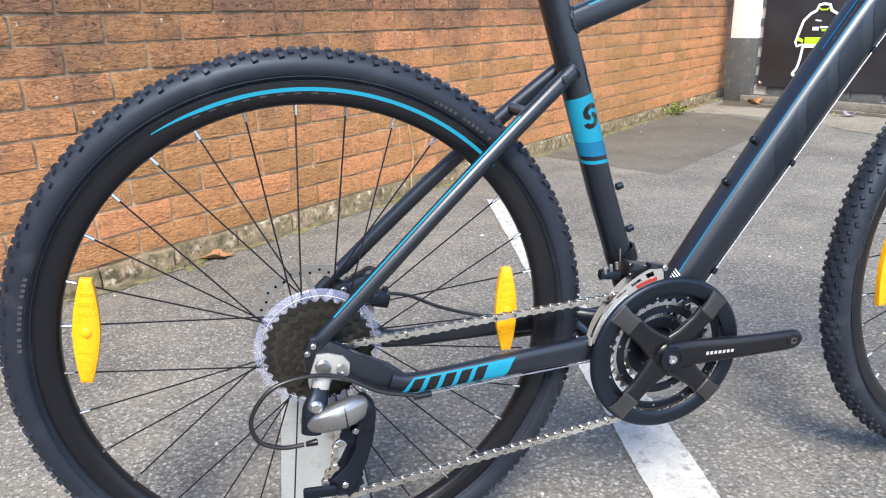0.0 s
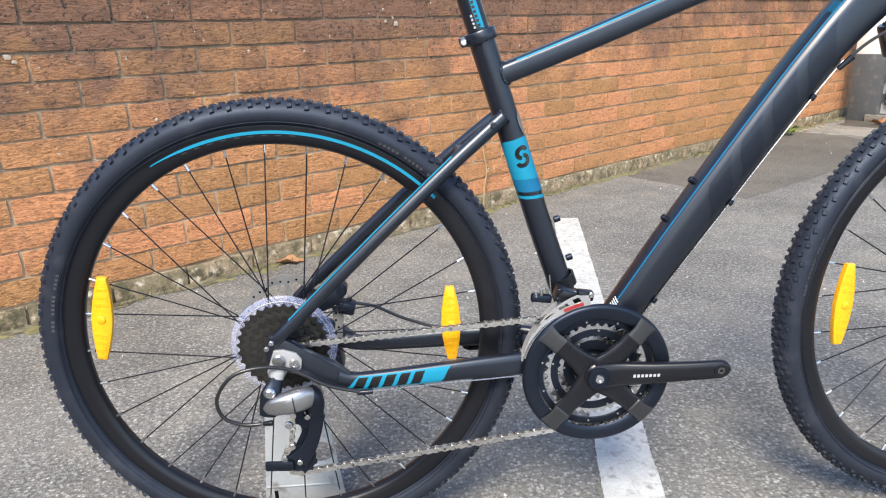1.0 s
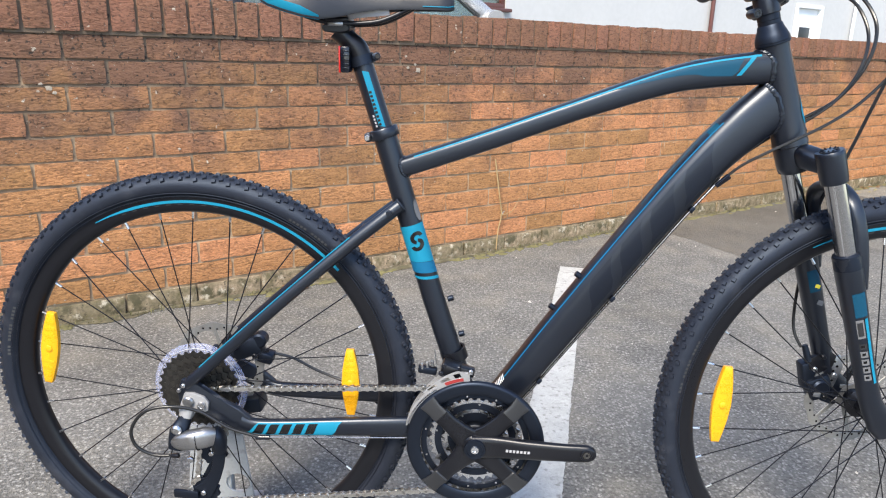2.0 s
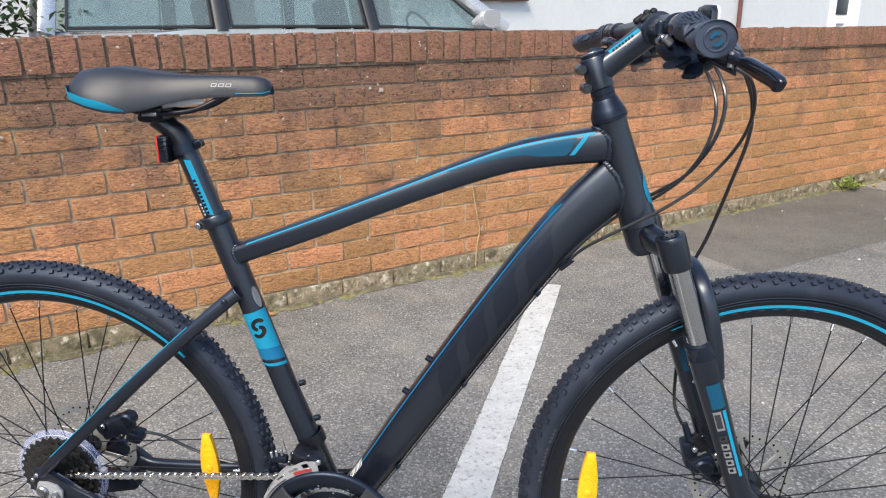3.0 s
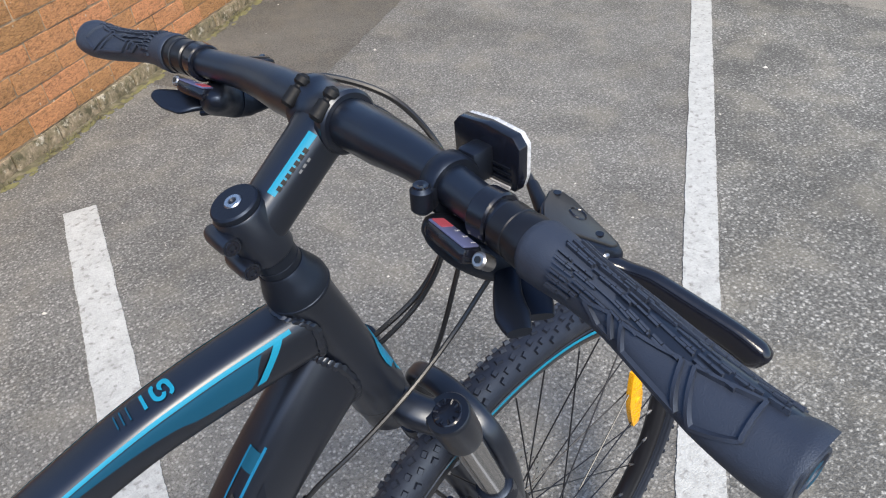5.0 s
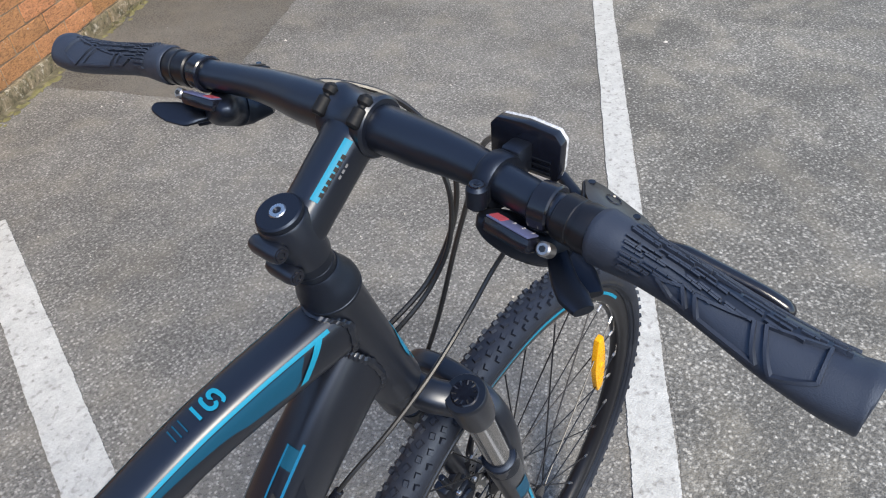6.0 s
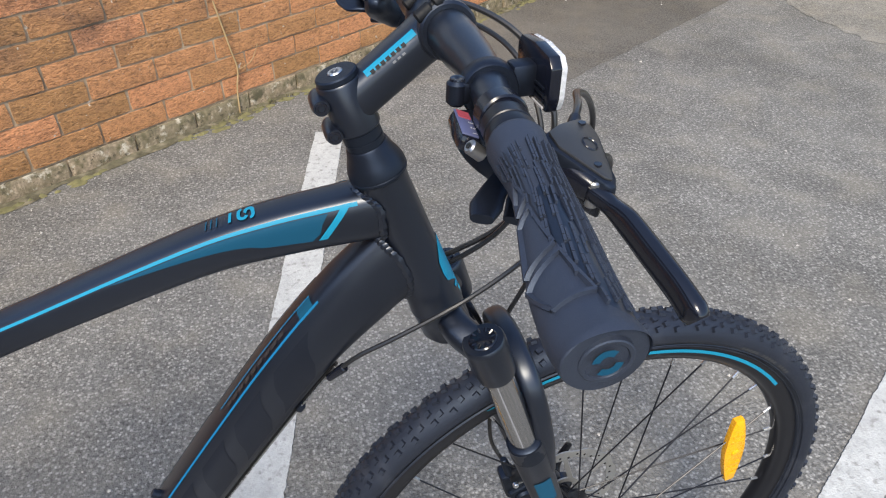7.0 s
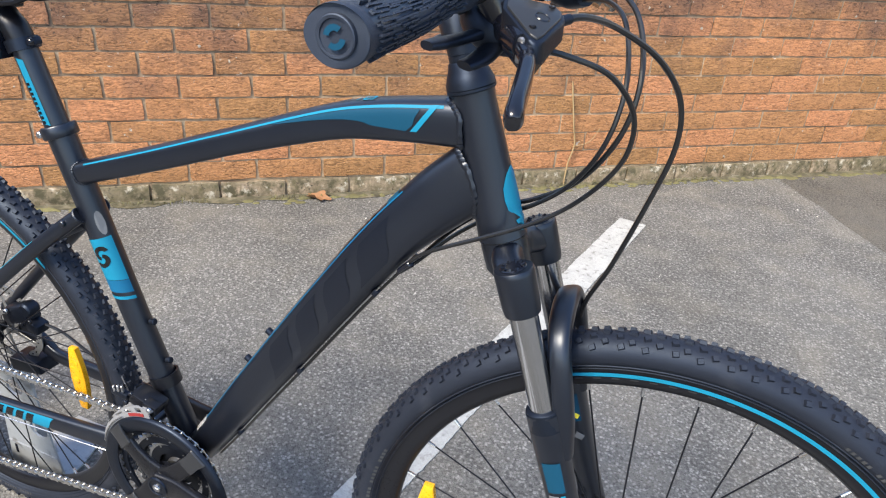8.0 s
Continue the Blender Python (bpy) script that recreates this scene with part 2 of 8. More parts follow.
def plate(outline, thick, m, bevel=0.0, bm=None):
    """A flat outline in local x, y with thickness along local z, at the pose m."""
    tmp = bmesh.new()
    low = [tmp.verts.new((x, y, -thick / 2)) for x, y in outline]
    high = [tmp.verts.new((x, y, thick / 2)) for x, y in outline]
    tmp.faces.new(low[::-1])
    tmp.faces.new(high)
    n = len(outline)
    for i in range(n):
        j = (i + 1) % n
        tmp.faces.new((low[i], low[j], high[j], high[i]))
    if bevel:
        bmesh.ops.bevel(tmp, geom=list(tmp.edges), offset=bevel, segments=2, profile=0.5, affect="EDGES")
    tmp.transform(m)
    return merge(bm, tmp)


def side_plate(outline, y, thick, bevel=0.0, bm=None):
    """A plate whose outline is given in world x, z, standing at y."""
    m = Matrix(((1, 0, 0, 0), (0, 0, -1, y), (0, 1, 0, 0), (0, 0, 0, 1)))
    return plate(outline, thick, m, bevel, bm)


def arc_pts(cx, cz, r, a0, a1, n):
    return [(cx + r * math.cos(radians(a0 + (a1 - a0) * i / n)), cz + r * math.sin(radians(a0 + (a1 - a0) * i / n))) for i in range(n + 1)]

# ---------------------------------------------------------------- the bicycle
BB = V((0.004, 0, 0.302))
REAR = V((-0.450, 0, 0.357))
FRONT = V((0.645, 0, 0.355))
HEAD = V((0.4075, 0, 0.904))
HEAD_UP = V((-0.310, 0, 0.951)).normalized()
STEER = Matrix.Translation(HEAD) @ Matrix.Rotation(radians(5.0), 4, HEAD_UP) @ Matrix.Translation(-HEAD)
# the bar droops to its right in the clamp
BAR_ROLL = Matrix(((1, 0, 0, 0), (0, 1.008, 0, 0), (0, 0.0145, 1, 0), (0, 0, 0, 1)))


def head_at(z):
    return HEAD + HEAD_UP * ((z - HEAD.z) / HEAD_UP.z)


bicycle = thing("bicycle", "matt black hybrid bicycle with cyan decals, held upright by a stand", "bicycle", (0, 0, 0))


def bike_part(name, bm, material, parent=None, label="", smooth=40, steered=False, kind=""):
    return part(name, bm, material, parent or bicycle, label, smooth, (STEER @ BAR_ROLL if steered == "bar" else STEER) if steered else None, kind)


def weld(tube, onto, direction, reach, count=40, r=0.0020, tail=True):
    """A rippled bead where a tube's end meets another tube of radius reach round the line onto, direction."""
    bm = bmesh.new()
    onto, direction = V(onto), V(direction).normalized()
    rings = []
    n = count * 3
    for i in range(n):
        ang = 360 * i / n
        lo, hi = (tube.length * 0.6, tube.length) if tail else (tube.length * 0.4, 0.0)
        for _ in range(22):
            mid = (lo + hi) / 2
            q = tube.surf(mid, ang) - onto
            if (q - direction * q.dot(direction)).length > reach:
                lo = mid
            else:
                hi = mid
        p = tube.surf(lo, ang)
        c, side, up, a, b = tube.where(lo)
        out, along = (p - c).normalized(), side.cross(up)
        rr = r * (1.0 if i % 3 else 0.70)
        rings.append([bm.verts.new(p + out * (rr * math.cos(w)) + along * (rr * 1.35 * math.sin(w))) for w in (2 * math.pi * j / 6 for j in range(6))])
    ring_faces(bm, rings, loop=True)
    return bm


def s_emblem(tube, s_mid, a_mid, size, radius, off):
    """Two hooked arcs that lock into one another, lying on a tube's skin."""
    bm = bmesh.new()
    for cy, w0, w1 in ((0.55, 15, 262), (-0.55, 195, 442)):
        outer, inner = [], []
        for k in range(13):
            w = radians(w0 + (w1 - w0) * k / 12)
            ro, ri = (1.0, 0.50 - 0.12 * math.sin(math.pi * k / 12))
            for lst, r in ((outer, ro), (inner, ri)):
                x, y = size * r * math.cos(w), size * (cy + r * 0.95 * math.sin(w))
                x += y * 0.15
                lst.append(bm.verts.new(tube.surf(s_mid + y, a_mid - x / radius * 57.3, off)))
        for k in range(12):
            bm.faces.new((outer[k], outer[k + 1], inner[k + 1], inner[k]))
    return bm


def build_frame():
    seat = Tube([(BB.x, 0, BB.z), (-0.070, 0, 0.520), (-0.1485, 0, 0.776)], [0.0185, 0.0178, 0.0178])
    st = bike_part("seat_tube", seat.mesh(28), FRAME, label="matt black seat tube with a cyan panel")
    # cyan panel with a darker lower half and a dark emblem
    bike_part("decal_panel", seat.patch(0.292, 0.357, -82, 82, slant=0.012, s1b=0.346, ns=10, na=14), CYAN, st, "cyan panel decal")
    bike_part("decal_panel", seat.patch(0.2725, 0.291, -82, 82, slant=0.013, ns=6, na=14), BLUE, st, "deep blue band decal")
    bike_part("decal_panel", seat.patch(0.262, 0.2668, -82, 82, slant=0.013, ns=2, na=14), CYAN, st, "thin cyan band decal")
    emblem = s_emblem(seat, 0.3315, -12, 0.0102, 0.0178, 0.0012)
    bike_part("emblem", emblem, FRAME_DARK, st, "black emblem")
    # pale oval sticker on the front of the seat tube
    ov = bmesh.new()
    ov.faces.new([ov.verts.new(seat.surf(0.377 + 0.017 * math.cos(radians(30 * k)), -62 + 19 * math.sin(radians(30 * k)), 0.0008)) for k in range(12)])
    bike_part("oval_sticker", ov, DIM_PRINT, st, "pale oval sticker")
    for z in (0.514, 0.454):
        f = (z - BB.z) / (0.776 - BB.z)
        c = V((BB.x + (-0.1485 - BB.x) * f, 0, z)) + V((0.0172, 0, 0.0055))
        bolt = cyl(c, c + V((0.009, 0, 0.0028)), 0.0048, segs=12, bevel=0.001)
        bike_part("bottle_bolt", bolt, PLASTIC, st)

    top = Tube([(-0.128, 0, 0.727), (-0.105, 0, 0.7345), (0.008, 0, 0.775), (0.132, 0, 0.8215), (0.252, 0, 0.8640), (0.315, 0, 0.8785), (0.378, 0, 0.887), (0.400, 0, 0.889)],
               [(0.0150, 0.0140), (0.0155, 0.0148), (0.0165, 0.0150), (0.0170, 0.0150), (0.0185, 0.0180), (0.0195, 0.0208), (0.0205, 0.0230), (0.0205, 0.0235)], square=3.3, detail=5)
    tt = bike_part("top_tube", top.mesh(32), FRAME, label="matt black top tube with a long cyan stripe")
    for a0, a1, side in ((33, 45, 1), (135, 147, -1)):
        bike_part("stripe", top.patch(0.030, top.length - 0.016, a0, a1, ns=60, na=4), CYAN, tt, "thin cyan stripe decal")
    # wedge-shaped teal panel near the head tube, tapering backwards, with a cyan slash at its end
    for sg in (1, -1):
        wedge = bmesh.new()
        rows = []
        for i in range(25):
            f = i / 24
            s = 0.340 + f * 0.158
            lo = 29 - 37 * (f ** 0.75)
            rows.append([wedge.verts.new(top.surf(s + 0.017 * f * (v / 5) ** 0.5, (lo + (30 - lo) * v / 5) if sg > 0 else 180 - (lo + (30 - lo) * v / 5), 0.0007)) for v in range(6)])
        ring_faces(wedge, rows, closed_ring=False, caps=False)
        bike_part("teal_panel", wedge, TEAL, tt, "teal wedge panel decal")
        slash = bmesh.new()
        rows = []
        rise = [spow(math.sin(radians(-8 + 53 * v / 8)), top.k) for v in range(9)]
        for i in range(4):
            s = 0.503 + 0.007 * i / 3
            rows.append([slash.verts.new(top.surf(s + 0.024 * (rise[v] - rise[0]) / (rise[8] - rise[0]), (-8 + 53 * v / 8) if sg > 0 else 180 - (-8 + 53 * v / 8), 0.001)) for v in range(9)])
        ring_faces(slash, rows, closed_ring=False, caps=False)
        bike_part("slash", slash, CYAN, tt, "cyan slash decal")
    # small emblem and printed lines on the top of the tube
    em = s_emblem(top, 0.454, 88, 0.0048, 0.020, 0.0009)
    bike_part("emblem", em, CYAN, tt, "small cyan emblem")
    for k, (s, w) in enumerate(((0.4405, 10), (0.4310, 9), (0.4265, 9), (0.4225, 8))):
        bike_part("print_line", top.patch(s, s + (0.0022 if k == 0 else 0.0010), 90 - w, 90 + w, off=0.0008, ns=2, na=4), CYAN if k == 0 else TEAL, tt)

    down = Tube([(0.012, 0, 0.308), (0.061, 0, 0.374), (0.125, 0, 0.468), (0.189, 0, 0.560), (0.255, 0, 0.654), (0.322, 0, 0.745), (0.378, 0, 0.806), (0.418, 0, 0.842)],
                [(0.021, 0.0235), (0.022, 0.0250), (0.0235, 0.0275), (0.0245, 0.0290), (0.025, 0.0295), (0.0255, 0.030), (0.0235, 0.0335), (0.020, 0.035)], square=2.9, detail=5)
    dt = bike_part("down_tube", down.mesh(36), FRAME, label="wide matt black down tube with tone-on-tone lettering")
    for a0, a1 in ((52, 58), (122, 128)):
        bike_part("stripe", down.patch(0.075, 0.598, a0, a1, ns=40, na=3), BLUE if a0 < 90 else TEAL, dt, "thin blue stripe decal")
    # large dark lettering shapes on the flanks
    for sg in (1, -1):
        for k, (s0, s1) in enumerate(((0.262, 0.312), (0.334, 0.380), (0.402, 0.452), (0.476, 0.530))):
            if sg > 0:
                bm = down.patch(s0, s1, -26, 28, slant=0.042, off=0.0005, ns=5, na=6)
            else:
                bm = down.patch(s0, s1, 206, 152, slant=0.042, off=0.0005, ns=5, na=6)
            bike_part("letter_shape", bm, LETTERING, dt, "tone-on-tone letter shape")
    # cyan panel with a dark caption on the top face
    for a0, a1 in ((82, 85),):
        bike_part("model_outline", down.patch(0.440, 0.592, a0, a1, ns=12, na=2, off=0.0007), BLUE, dt, "thin blue outline")
    bike_part("model_panel", down.patch(0.574, 0.592, 58, 82, ns=3, na=5, off=0.0007), TEAL, dt, "teal hatched end panel")
    for k in range(9):
        bike_part("caption_bar", down.patch(0.452 + 0.0115 * k, 0.460 + 0.0115 * k, 66, 75, slant=0.002, ns=2, na=3, off=0.0010), FRAME_GREY, dt)
    for k in range(9):
        bike_part("sticker_bar", down.patch(0.056 + 0.0040 * k, 0.0576 + 0.0040 * k, 44, 76, slant=0.004, ns=1, na=4, off=0.0010), WHITE_PRINT, dt)
    for s in (0.296, 0.230):
        p, q = down.surf(s, 90, -0.002), down.surf(s, 90, 0.008)
        bolt = cyl(p, q, 0.0048, segs=12, bevel=0.001)
        bike_part("bottle_bolt", bolt, PLASTIC, dt)

    # head tube with lips, weld beads and a cyan shield
    head = Tube([head_at(0.782), head_at(0.790), head_at(0.840), head_at(0.912), head_at(0.922)], [0.0250, 0.0240, 0.0225, 0.0208, 0.0216])
    ht = bike_part("head_tube", head.mesh(36), FRAME, label="matt black head tube with ribbed welds")
    shield = bmesh.new()
    edges = ((0.006, 106), (0.014, 66), (0.0180, 62), (0.0185, 80), (0.030, 48), (0.040, 44), (0.052, 46), (0.064, 62), (0.071, 88))
    ring_faces(shield, [[shield.verts.new(head.surf(s, -a + (2 * a - 180) * k / 12, 0.0007)) for k in range(13)] for s, a in edges], closed_ring=False, caps=False)
    bike_part("shield_decal", shield, CYAN, ht, "cyan badge decal on the front")
    bike_part("weld_bead", weld(top, HEAD, HEAD_UP, 0.0225, 26, r=0.0030), FRAME, ht)
    bike_part("weld_bead", weld(down, HEAD, HEAD_UP, 0.0235, 34, r=0.0031), FRAME, ht)
    bike_part("weld_bead", weld(top, BB, seat.pts[-1] - seat.pts[0], 0.0182, 26, tail=False), FRAME, st)
    shell = lathe([(-0.036, 0.0), (-0.036, 0.020), (-0.034, 0.0215), (0.034, 0.0215), (0.036, 0.020), (0.036, 0.0)], BB, (0, 1, 0), 32, closed=False)
    bike_part("bottom_bracket_shell", shell, FRAME)

    for sg in (-1, 1):
        y = lambda v: sg * v
        stay = Tube([(-0.015, y(0.024), 0.306), (-0.060, y(0.038), 0.312), (-0.100, y(0.050), 0.317), (-0.180, y(0.0565), 0.3165), (-0.280, y(0.0615), 0.313), (-0.345, y(0.0650), 0.3125), (-0.372, y(0.0665), 0.320)],
                    [(0.011, 0.020), (0.010, 0.019), (0.009, 0.0175), (0.0088, 0.0155), (0.0085, 0.0135), (0.0085, 0.0125), (0.0085, 0.014)], ref=(0, sg, 0), square=2.8, detail=5)
        cs = bike_part("chainstay", stay.mesh(22), FRAME, label="matt black chainstay with a cyan logo panel" if sg < 0 else "matt black chainstay")
        # logo panel: a cyan parallelogram with dark slanted bars
        flip = 1 if stay.where(0.2)[2].z > 0 else -1
        lo, hi = (-44, 44)
        s0 = 0.216
        if flip > 0:
            bike_part("logo_panel", stay.patch(s0, s0 + 0.135, lo, hi, slant=-0.018, off=0.0006, ns=16, na=6), CYAN, cs, "cyan logo panel")
        else:
            bike_part("logo_panel", stay.patch(s0, s0 + 0.135, hi, lo, slant=-0.018, off=0.0006, ns=16, na=6), CYAN, cs, "cyan logo panel")
        for k in range(5):
            a, b = s0 + 0.030 + 0.0205 * k, s0 + 0.044 + 0.0205 * k
            q = (-30, 30) if flip > 0 else (30, -30)
            bike_part("logo_bar", stay.patch(a, b, q[0], q[1], slant=-0.010, off=0.0011, ns=3, na=4), FRAME_DARK, cs)
        sstay = Tube([(-0.456, y(0.0665), 0.380), (-0.430, y(0.0655), 0.404), (-0.300, y(0.052), 0.524), (-0.205, y(0.037), 0.607), (-0.150, y(0.026), 0.652), (-0.122, y(0.019), 0.674)],
                     [(0.0070, 0.0085), (0.0085, 0.0095), (0.0090, 0.0098), (0.0092, 0.0100), (0.0092, 0.0102), (0.0088, 0.0100)], ref=(0, sg, 0), detail=4)
        ss = bike_part("seatstay", sstay.mesh(18), FRAME, label="matt black seatstay with a thin cyan line")
        up = 1 if sstay.where(0.2)[2].z > 0 else -1
        bike_part("stripe", sstay.patch(0.04, sstay.length - 0.09, 52 * up, 66 * up, ns=24, na=2), CYAN, ss, "thin cyan line decal")
        bike_part("weld_bead", weld(sstay, BB, seat.pts[-1] - seat.pts[0], 0.0186, 20, r=0.0016), FRAME, ss)
        boss = cyl((-0.138, y(0.024), 0.664), (-0.138, y(0.036), 0.664), 0.0045, segs=12, bevel=0.001)
        bike_part("eyelet", boss, FRAME, ss)
        drop = side_plate([(-0.470, 0.372), (-0.462, 0.392), (-0.447, 0.392), (-0.432, 0.378), (-0.405, 0.362), (-0.372, 0.345), (-0.352, 0.327), (-0.355, 0.303), (-0.376, 0.305), (-0.404, 0.325),
                            (-0.430, 0.335), (-0.452, 0.336), (-0.468, 0.348)], y(0.0665), 0.010, 0.0025)
        do = bike_part("dropout", drop, FRAME, label="thick black dropout plate")
        for (bx, bz) in ((-0.4585, 0.382), (-0.4660, 0.3735)):
            bike_part("eyelet_bolt", cyl((bx, y(0.071), bz), (bx, y(0.0755), bz), 0.0036, segs=12, bevel=0.0008), STEEL if bz > 0.38 else SILVER, do)
    bridge = cyl((-0.182, -0.032, 0.626), (-0.182, 0.032, 0.626), 0.0075, segs=16)
    bike_part("stay_bridge", bridge, FRAME)
    bridge = cyl((-0.085, -0.046, 0.314), (-0.085, 0.046, 0.314), 0.009, segs=16)
    bike_part("stay_bridge", bridge, FRAME)

    # seat collar with its bolt
    c0 = V((-0.1485, 0, 0.776))
    d = (c0 - BB).normalized()
    collar = lathe([(-0.008, 0.0172), (-0.0075, 0.0212), (-0.006, 0.0222), (0.006, 0.0222), (0.0075, 0.0212), (0.008, 0.0158)], c0 + d * 0.004, d, 32)
    co = bike_part("seat_collar", collar, FRAME, label="black seat collar with a steel bolt")
    back = V((-0.956, 0, -0.29)).normalized()
    lug = box(c0 + d * 0.004 + back * 0.0235, (0.012, 0.016, 0.014), 0.003, rot=(0, -17, 0))
    bike_part("clamp_lug", lug, FRAME, co)
    p = c0 + d * 0.004 + back * 0.025
    bike_part("clamp_bolt", cyl(p + V((0, -0.0075, 0)), p + V((0, -0.014, 0)), 0.0045, segs=14, bevel=0.001), STEEL, co)
    return seat, top, down


SEAT_TUBE, TOP_TUBE, DOWN_TUBE = build_frame()


def build_seat():
    c0 = V((-0.1485, 0, 0.776))
    d = (c0 - BB).normalized()
    post = Tube([c0 - d * 0.05, c0 + d * 0.10, c0 + d * 0.125], [0.0154, 0.0154, 0.0150])
    sp = bike_part("seatpost", post.mesh(28), FRAME, label="black alloy seatpost with a cyan stripe")
    bike_part("stripe", post.patch(0.063, 0.145, -26, 6, slant=0.004, ns=10, na=5), CYAN, sp, "cyan stripe with dark lettering")
    for k in range(9):
        bike_part("print_bar", post.patch(0.067 + 0.006 * k, 0.0705 + 0.006 * k, -10, 4, ns=1, na=2, off=0.0011), FRAME_DARK, sp)
    for k in range(4):
        bike_part("print_bar", post.patch(0.066 + 0.005 * k, 0.069 + 0.005 * k, 14, 24, ns=1, na=2, off=0.0008), GREY_PRINT, sp)
    # set-back head and rail clamp
    tip = c0 + d * 0.125
    headp = Tube([tip - d * 0.014, tip - d * 0.004, tip + V((-0.004, 0, 0.007)), tip + V((-0.013, 0, 0.016)), tip + V((-0.022, 0, 0.024)), tip + V((-0.027, 0, 0.030))], [0.0158, 0.0164, (0.0166, 0.0160), (0.0168, 0.0140), (0.0185, 0.0150), (0.0200, 0.0175)], detail=4)
    bike_part("post_head", headp.mesh(28), ALLOY_BLACK, sp, "curved set-back post head")
    clamp = Tube([tip + V((-0.029, -0.024, 0.033)), tip + V((-0.029, -0.022, 0.033)), tip + V((-0.029, 0.022, 0.033)), tip + V((-0.029, 0.024, 0.033))], [(0.0050, 0.018), (0.0065, 0.020), (0.0065, 0.020), (0.0050, 0.018)], ref=(0, 0, 1), square=3.0).mesh(24)
    cl = bike_part("rail_clamp", clamp, ALLOY_BLACK, sp, "black alloy saddle clamp")
    upper = box(tip + V((-0.029, 0, 0.0445)), (0.036, 0.052, 0.0075), 0.003)
    bike_part("clamp_plate", upper, ALLOY_BLACK, cl)
    for sg in (1, -1):
        bike_part("clamp_lip", box(tip + V((-0.029, sg * 0.0255, 0.0385)), (0.022, 0.004, 0.006), 0.0015), SILVER, cl, "worn bright clamp edge")
    bike_part("clamp_bolt", cyl(tip + V((-0.029, 0, 0.022)), tip + V((-0.029, 0, 0.052)), 0.0035, segs=12), STEEL, cl)

    # saddle: sections from tail to nose, (x, half width, top, edge)
    rows = [(-0.347, 0.022, 0.968, 0.962), (-0.343, 0.046, 0.979, 0.959), (-0.325, 0.069, 0.990, 0.952), (-0.300, 0.0765, 0.9935, 0.945), (-0.275, 0.0745, 0.9930, 0.939),
            (-0.250, 0.064, 0.9895, 0.936), (-0.225, 0.049, 0.9855, 0.940), (-0.200, 0.037, 0.9830, 0.947), (-0.170, 0.0290, 0.9815, 0.9525), (-0.135, 0.0245, 0.9815, 0.9555),
            (-0.100, 0.0225, 0.9815, 0.957), (-0.075, 0.0205, 0.9795, 0.9575), (-0.060, 0.0165, 0.9755, 0.958), (-0.053, 0.0085, 0.9685, 0.960)]
    RISE = 0.0055
    along = lambda x: -0.0495 + (x + 0.053) * 0.922
    dip = lambda x: -0.0045 * min(max((x + 0.230) / 0.17, 0.0), 1.0)
    rows = [(along(x), w, zt + RISE + dip(x), ze + RISE + dip(x)) for x, w, zt, ze in rows]
    n = 15
    bm = bmesh.new()
    rings = []
    for x, w, zt, ze in rows:
        ring = []
        for j in range(n):
            u = -1 + 2 * j / (n - 1)
            drop = abs(u) ** 3.2
            ring.append(bm.verts.new((x, -u * w * (1 - 0.05 * drop), zt - (zt - ze) * drop - 0.004 * math.exp(-(u * 3.2) ** 2) * (1 if -0.31 < x < -0.08 else 0))))
        # turned-in lower edge
        for j in range(n):
            u = 1 - 2 * j / (n - 1)
            ring.append(bm.verts.new((x, -u * w * 0.93, ze - 0.004 + 0.010 * (1 - abs(u) ** 2))))
        rings.append(ring)
    ring_faces(bm, rings)
    sad = bike_part("saddle", bm, SADDLE_SKIN, label="black padded saddle with cyan lower edges", smooth=55)
    # cyan edge panels at the tail and under the nose, both sides
    for sg in (1, -1):
        for lo, hi, hgt in ((0, 5, 0.016), (10, 13, 0.0)):
            e = bmesh.new()
            strip = []
            for i in range(lo, hi + 1):
                x, w, zt, ze = rows[i]
                k = 1.0 if 0 < i < hi or lo == 10 else 0.55
                if lo == 0 and i == hi:
                    k = 0.12
                strip.append((e.verts.new((x, -sg * (w * 0.955 + 0.0012), ze + hgt * k * 0.62)), e.verts.new((x, -sg * (w * 0.955 + 0.001), ze + 0.001)), e.verts.new((x, -sg * (w * 0.90), ze - (0.0048 if lo == 0 else 0.0012)))))
            for a, b in zip(strip, strip[1:]):
                e.faces.new((a[0], a[1], b[1], b[0]))
                e.faces.new((a[1], a[2], b[2], b[1]))
            bike_part("edge_panel", e, CYAN, sad, "cyan saddle edge panel")
    mark = bmesh.new()
    for k in range(3):
        x0 = -0.124 + 0.0100 * k
        q = [(x0, 0.9665), (x0 + 0.0075, 0.9665), (x0 + 0.0095, 0.9710), (x0 + 0.002, 0.9710)]
        q2 = [(x0 + 0.0012, 0.9673), (x0 + 0.0067, 0.9673), (x0 + 0.0081, 0.9702), (x0 + 0.0026, 0.9702)]
        vs, vi = [mark.verts.new((x, -0.0262 - (0.9820 - z) * 0.05, z + RISE + dip(x))) for x, z in q], [mark.verts.new((x, -0.0262 - (0.9820 - z) * 0.05, z + RISE + dip(x))) for x, z in q2]
        for i in range(4):
            mark.faces.new((vs[i], vs[(i + 1) % 4], vi[(i + 1) % 4], vi[i]))
    bike_part("logo_mark", mark, GREY_PRINT, sad, "silver-grey logo shapes")
    for sg in (1, -1):
        rail = Tube([(along(x), sg * y, z + RISE) for x, y, z in ((-0.315, 0.030, 0.958), (-0.285, 0.024, 0.940), (-0.245, 0.022, 0.9300), (-0.185, 0.022, 0.9300), (-0.150, 0.020, 0.938), (-0.105, 0.010, 0.9595))], [0.0036] * 6, detail=5)
        bike_part("rail", rail.mesh(10), ALLOY_BLACK, sad, "dark steel saddle rail")
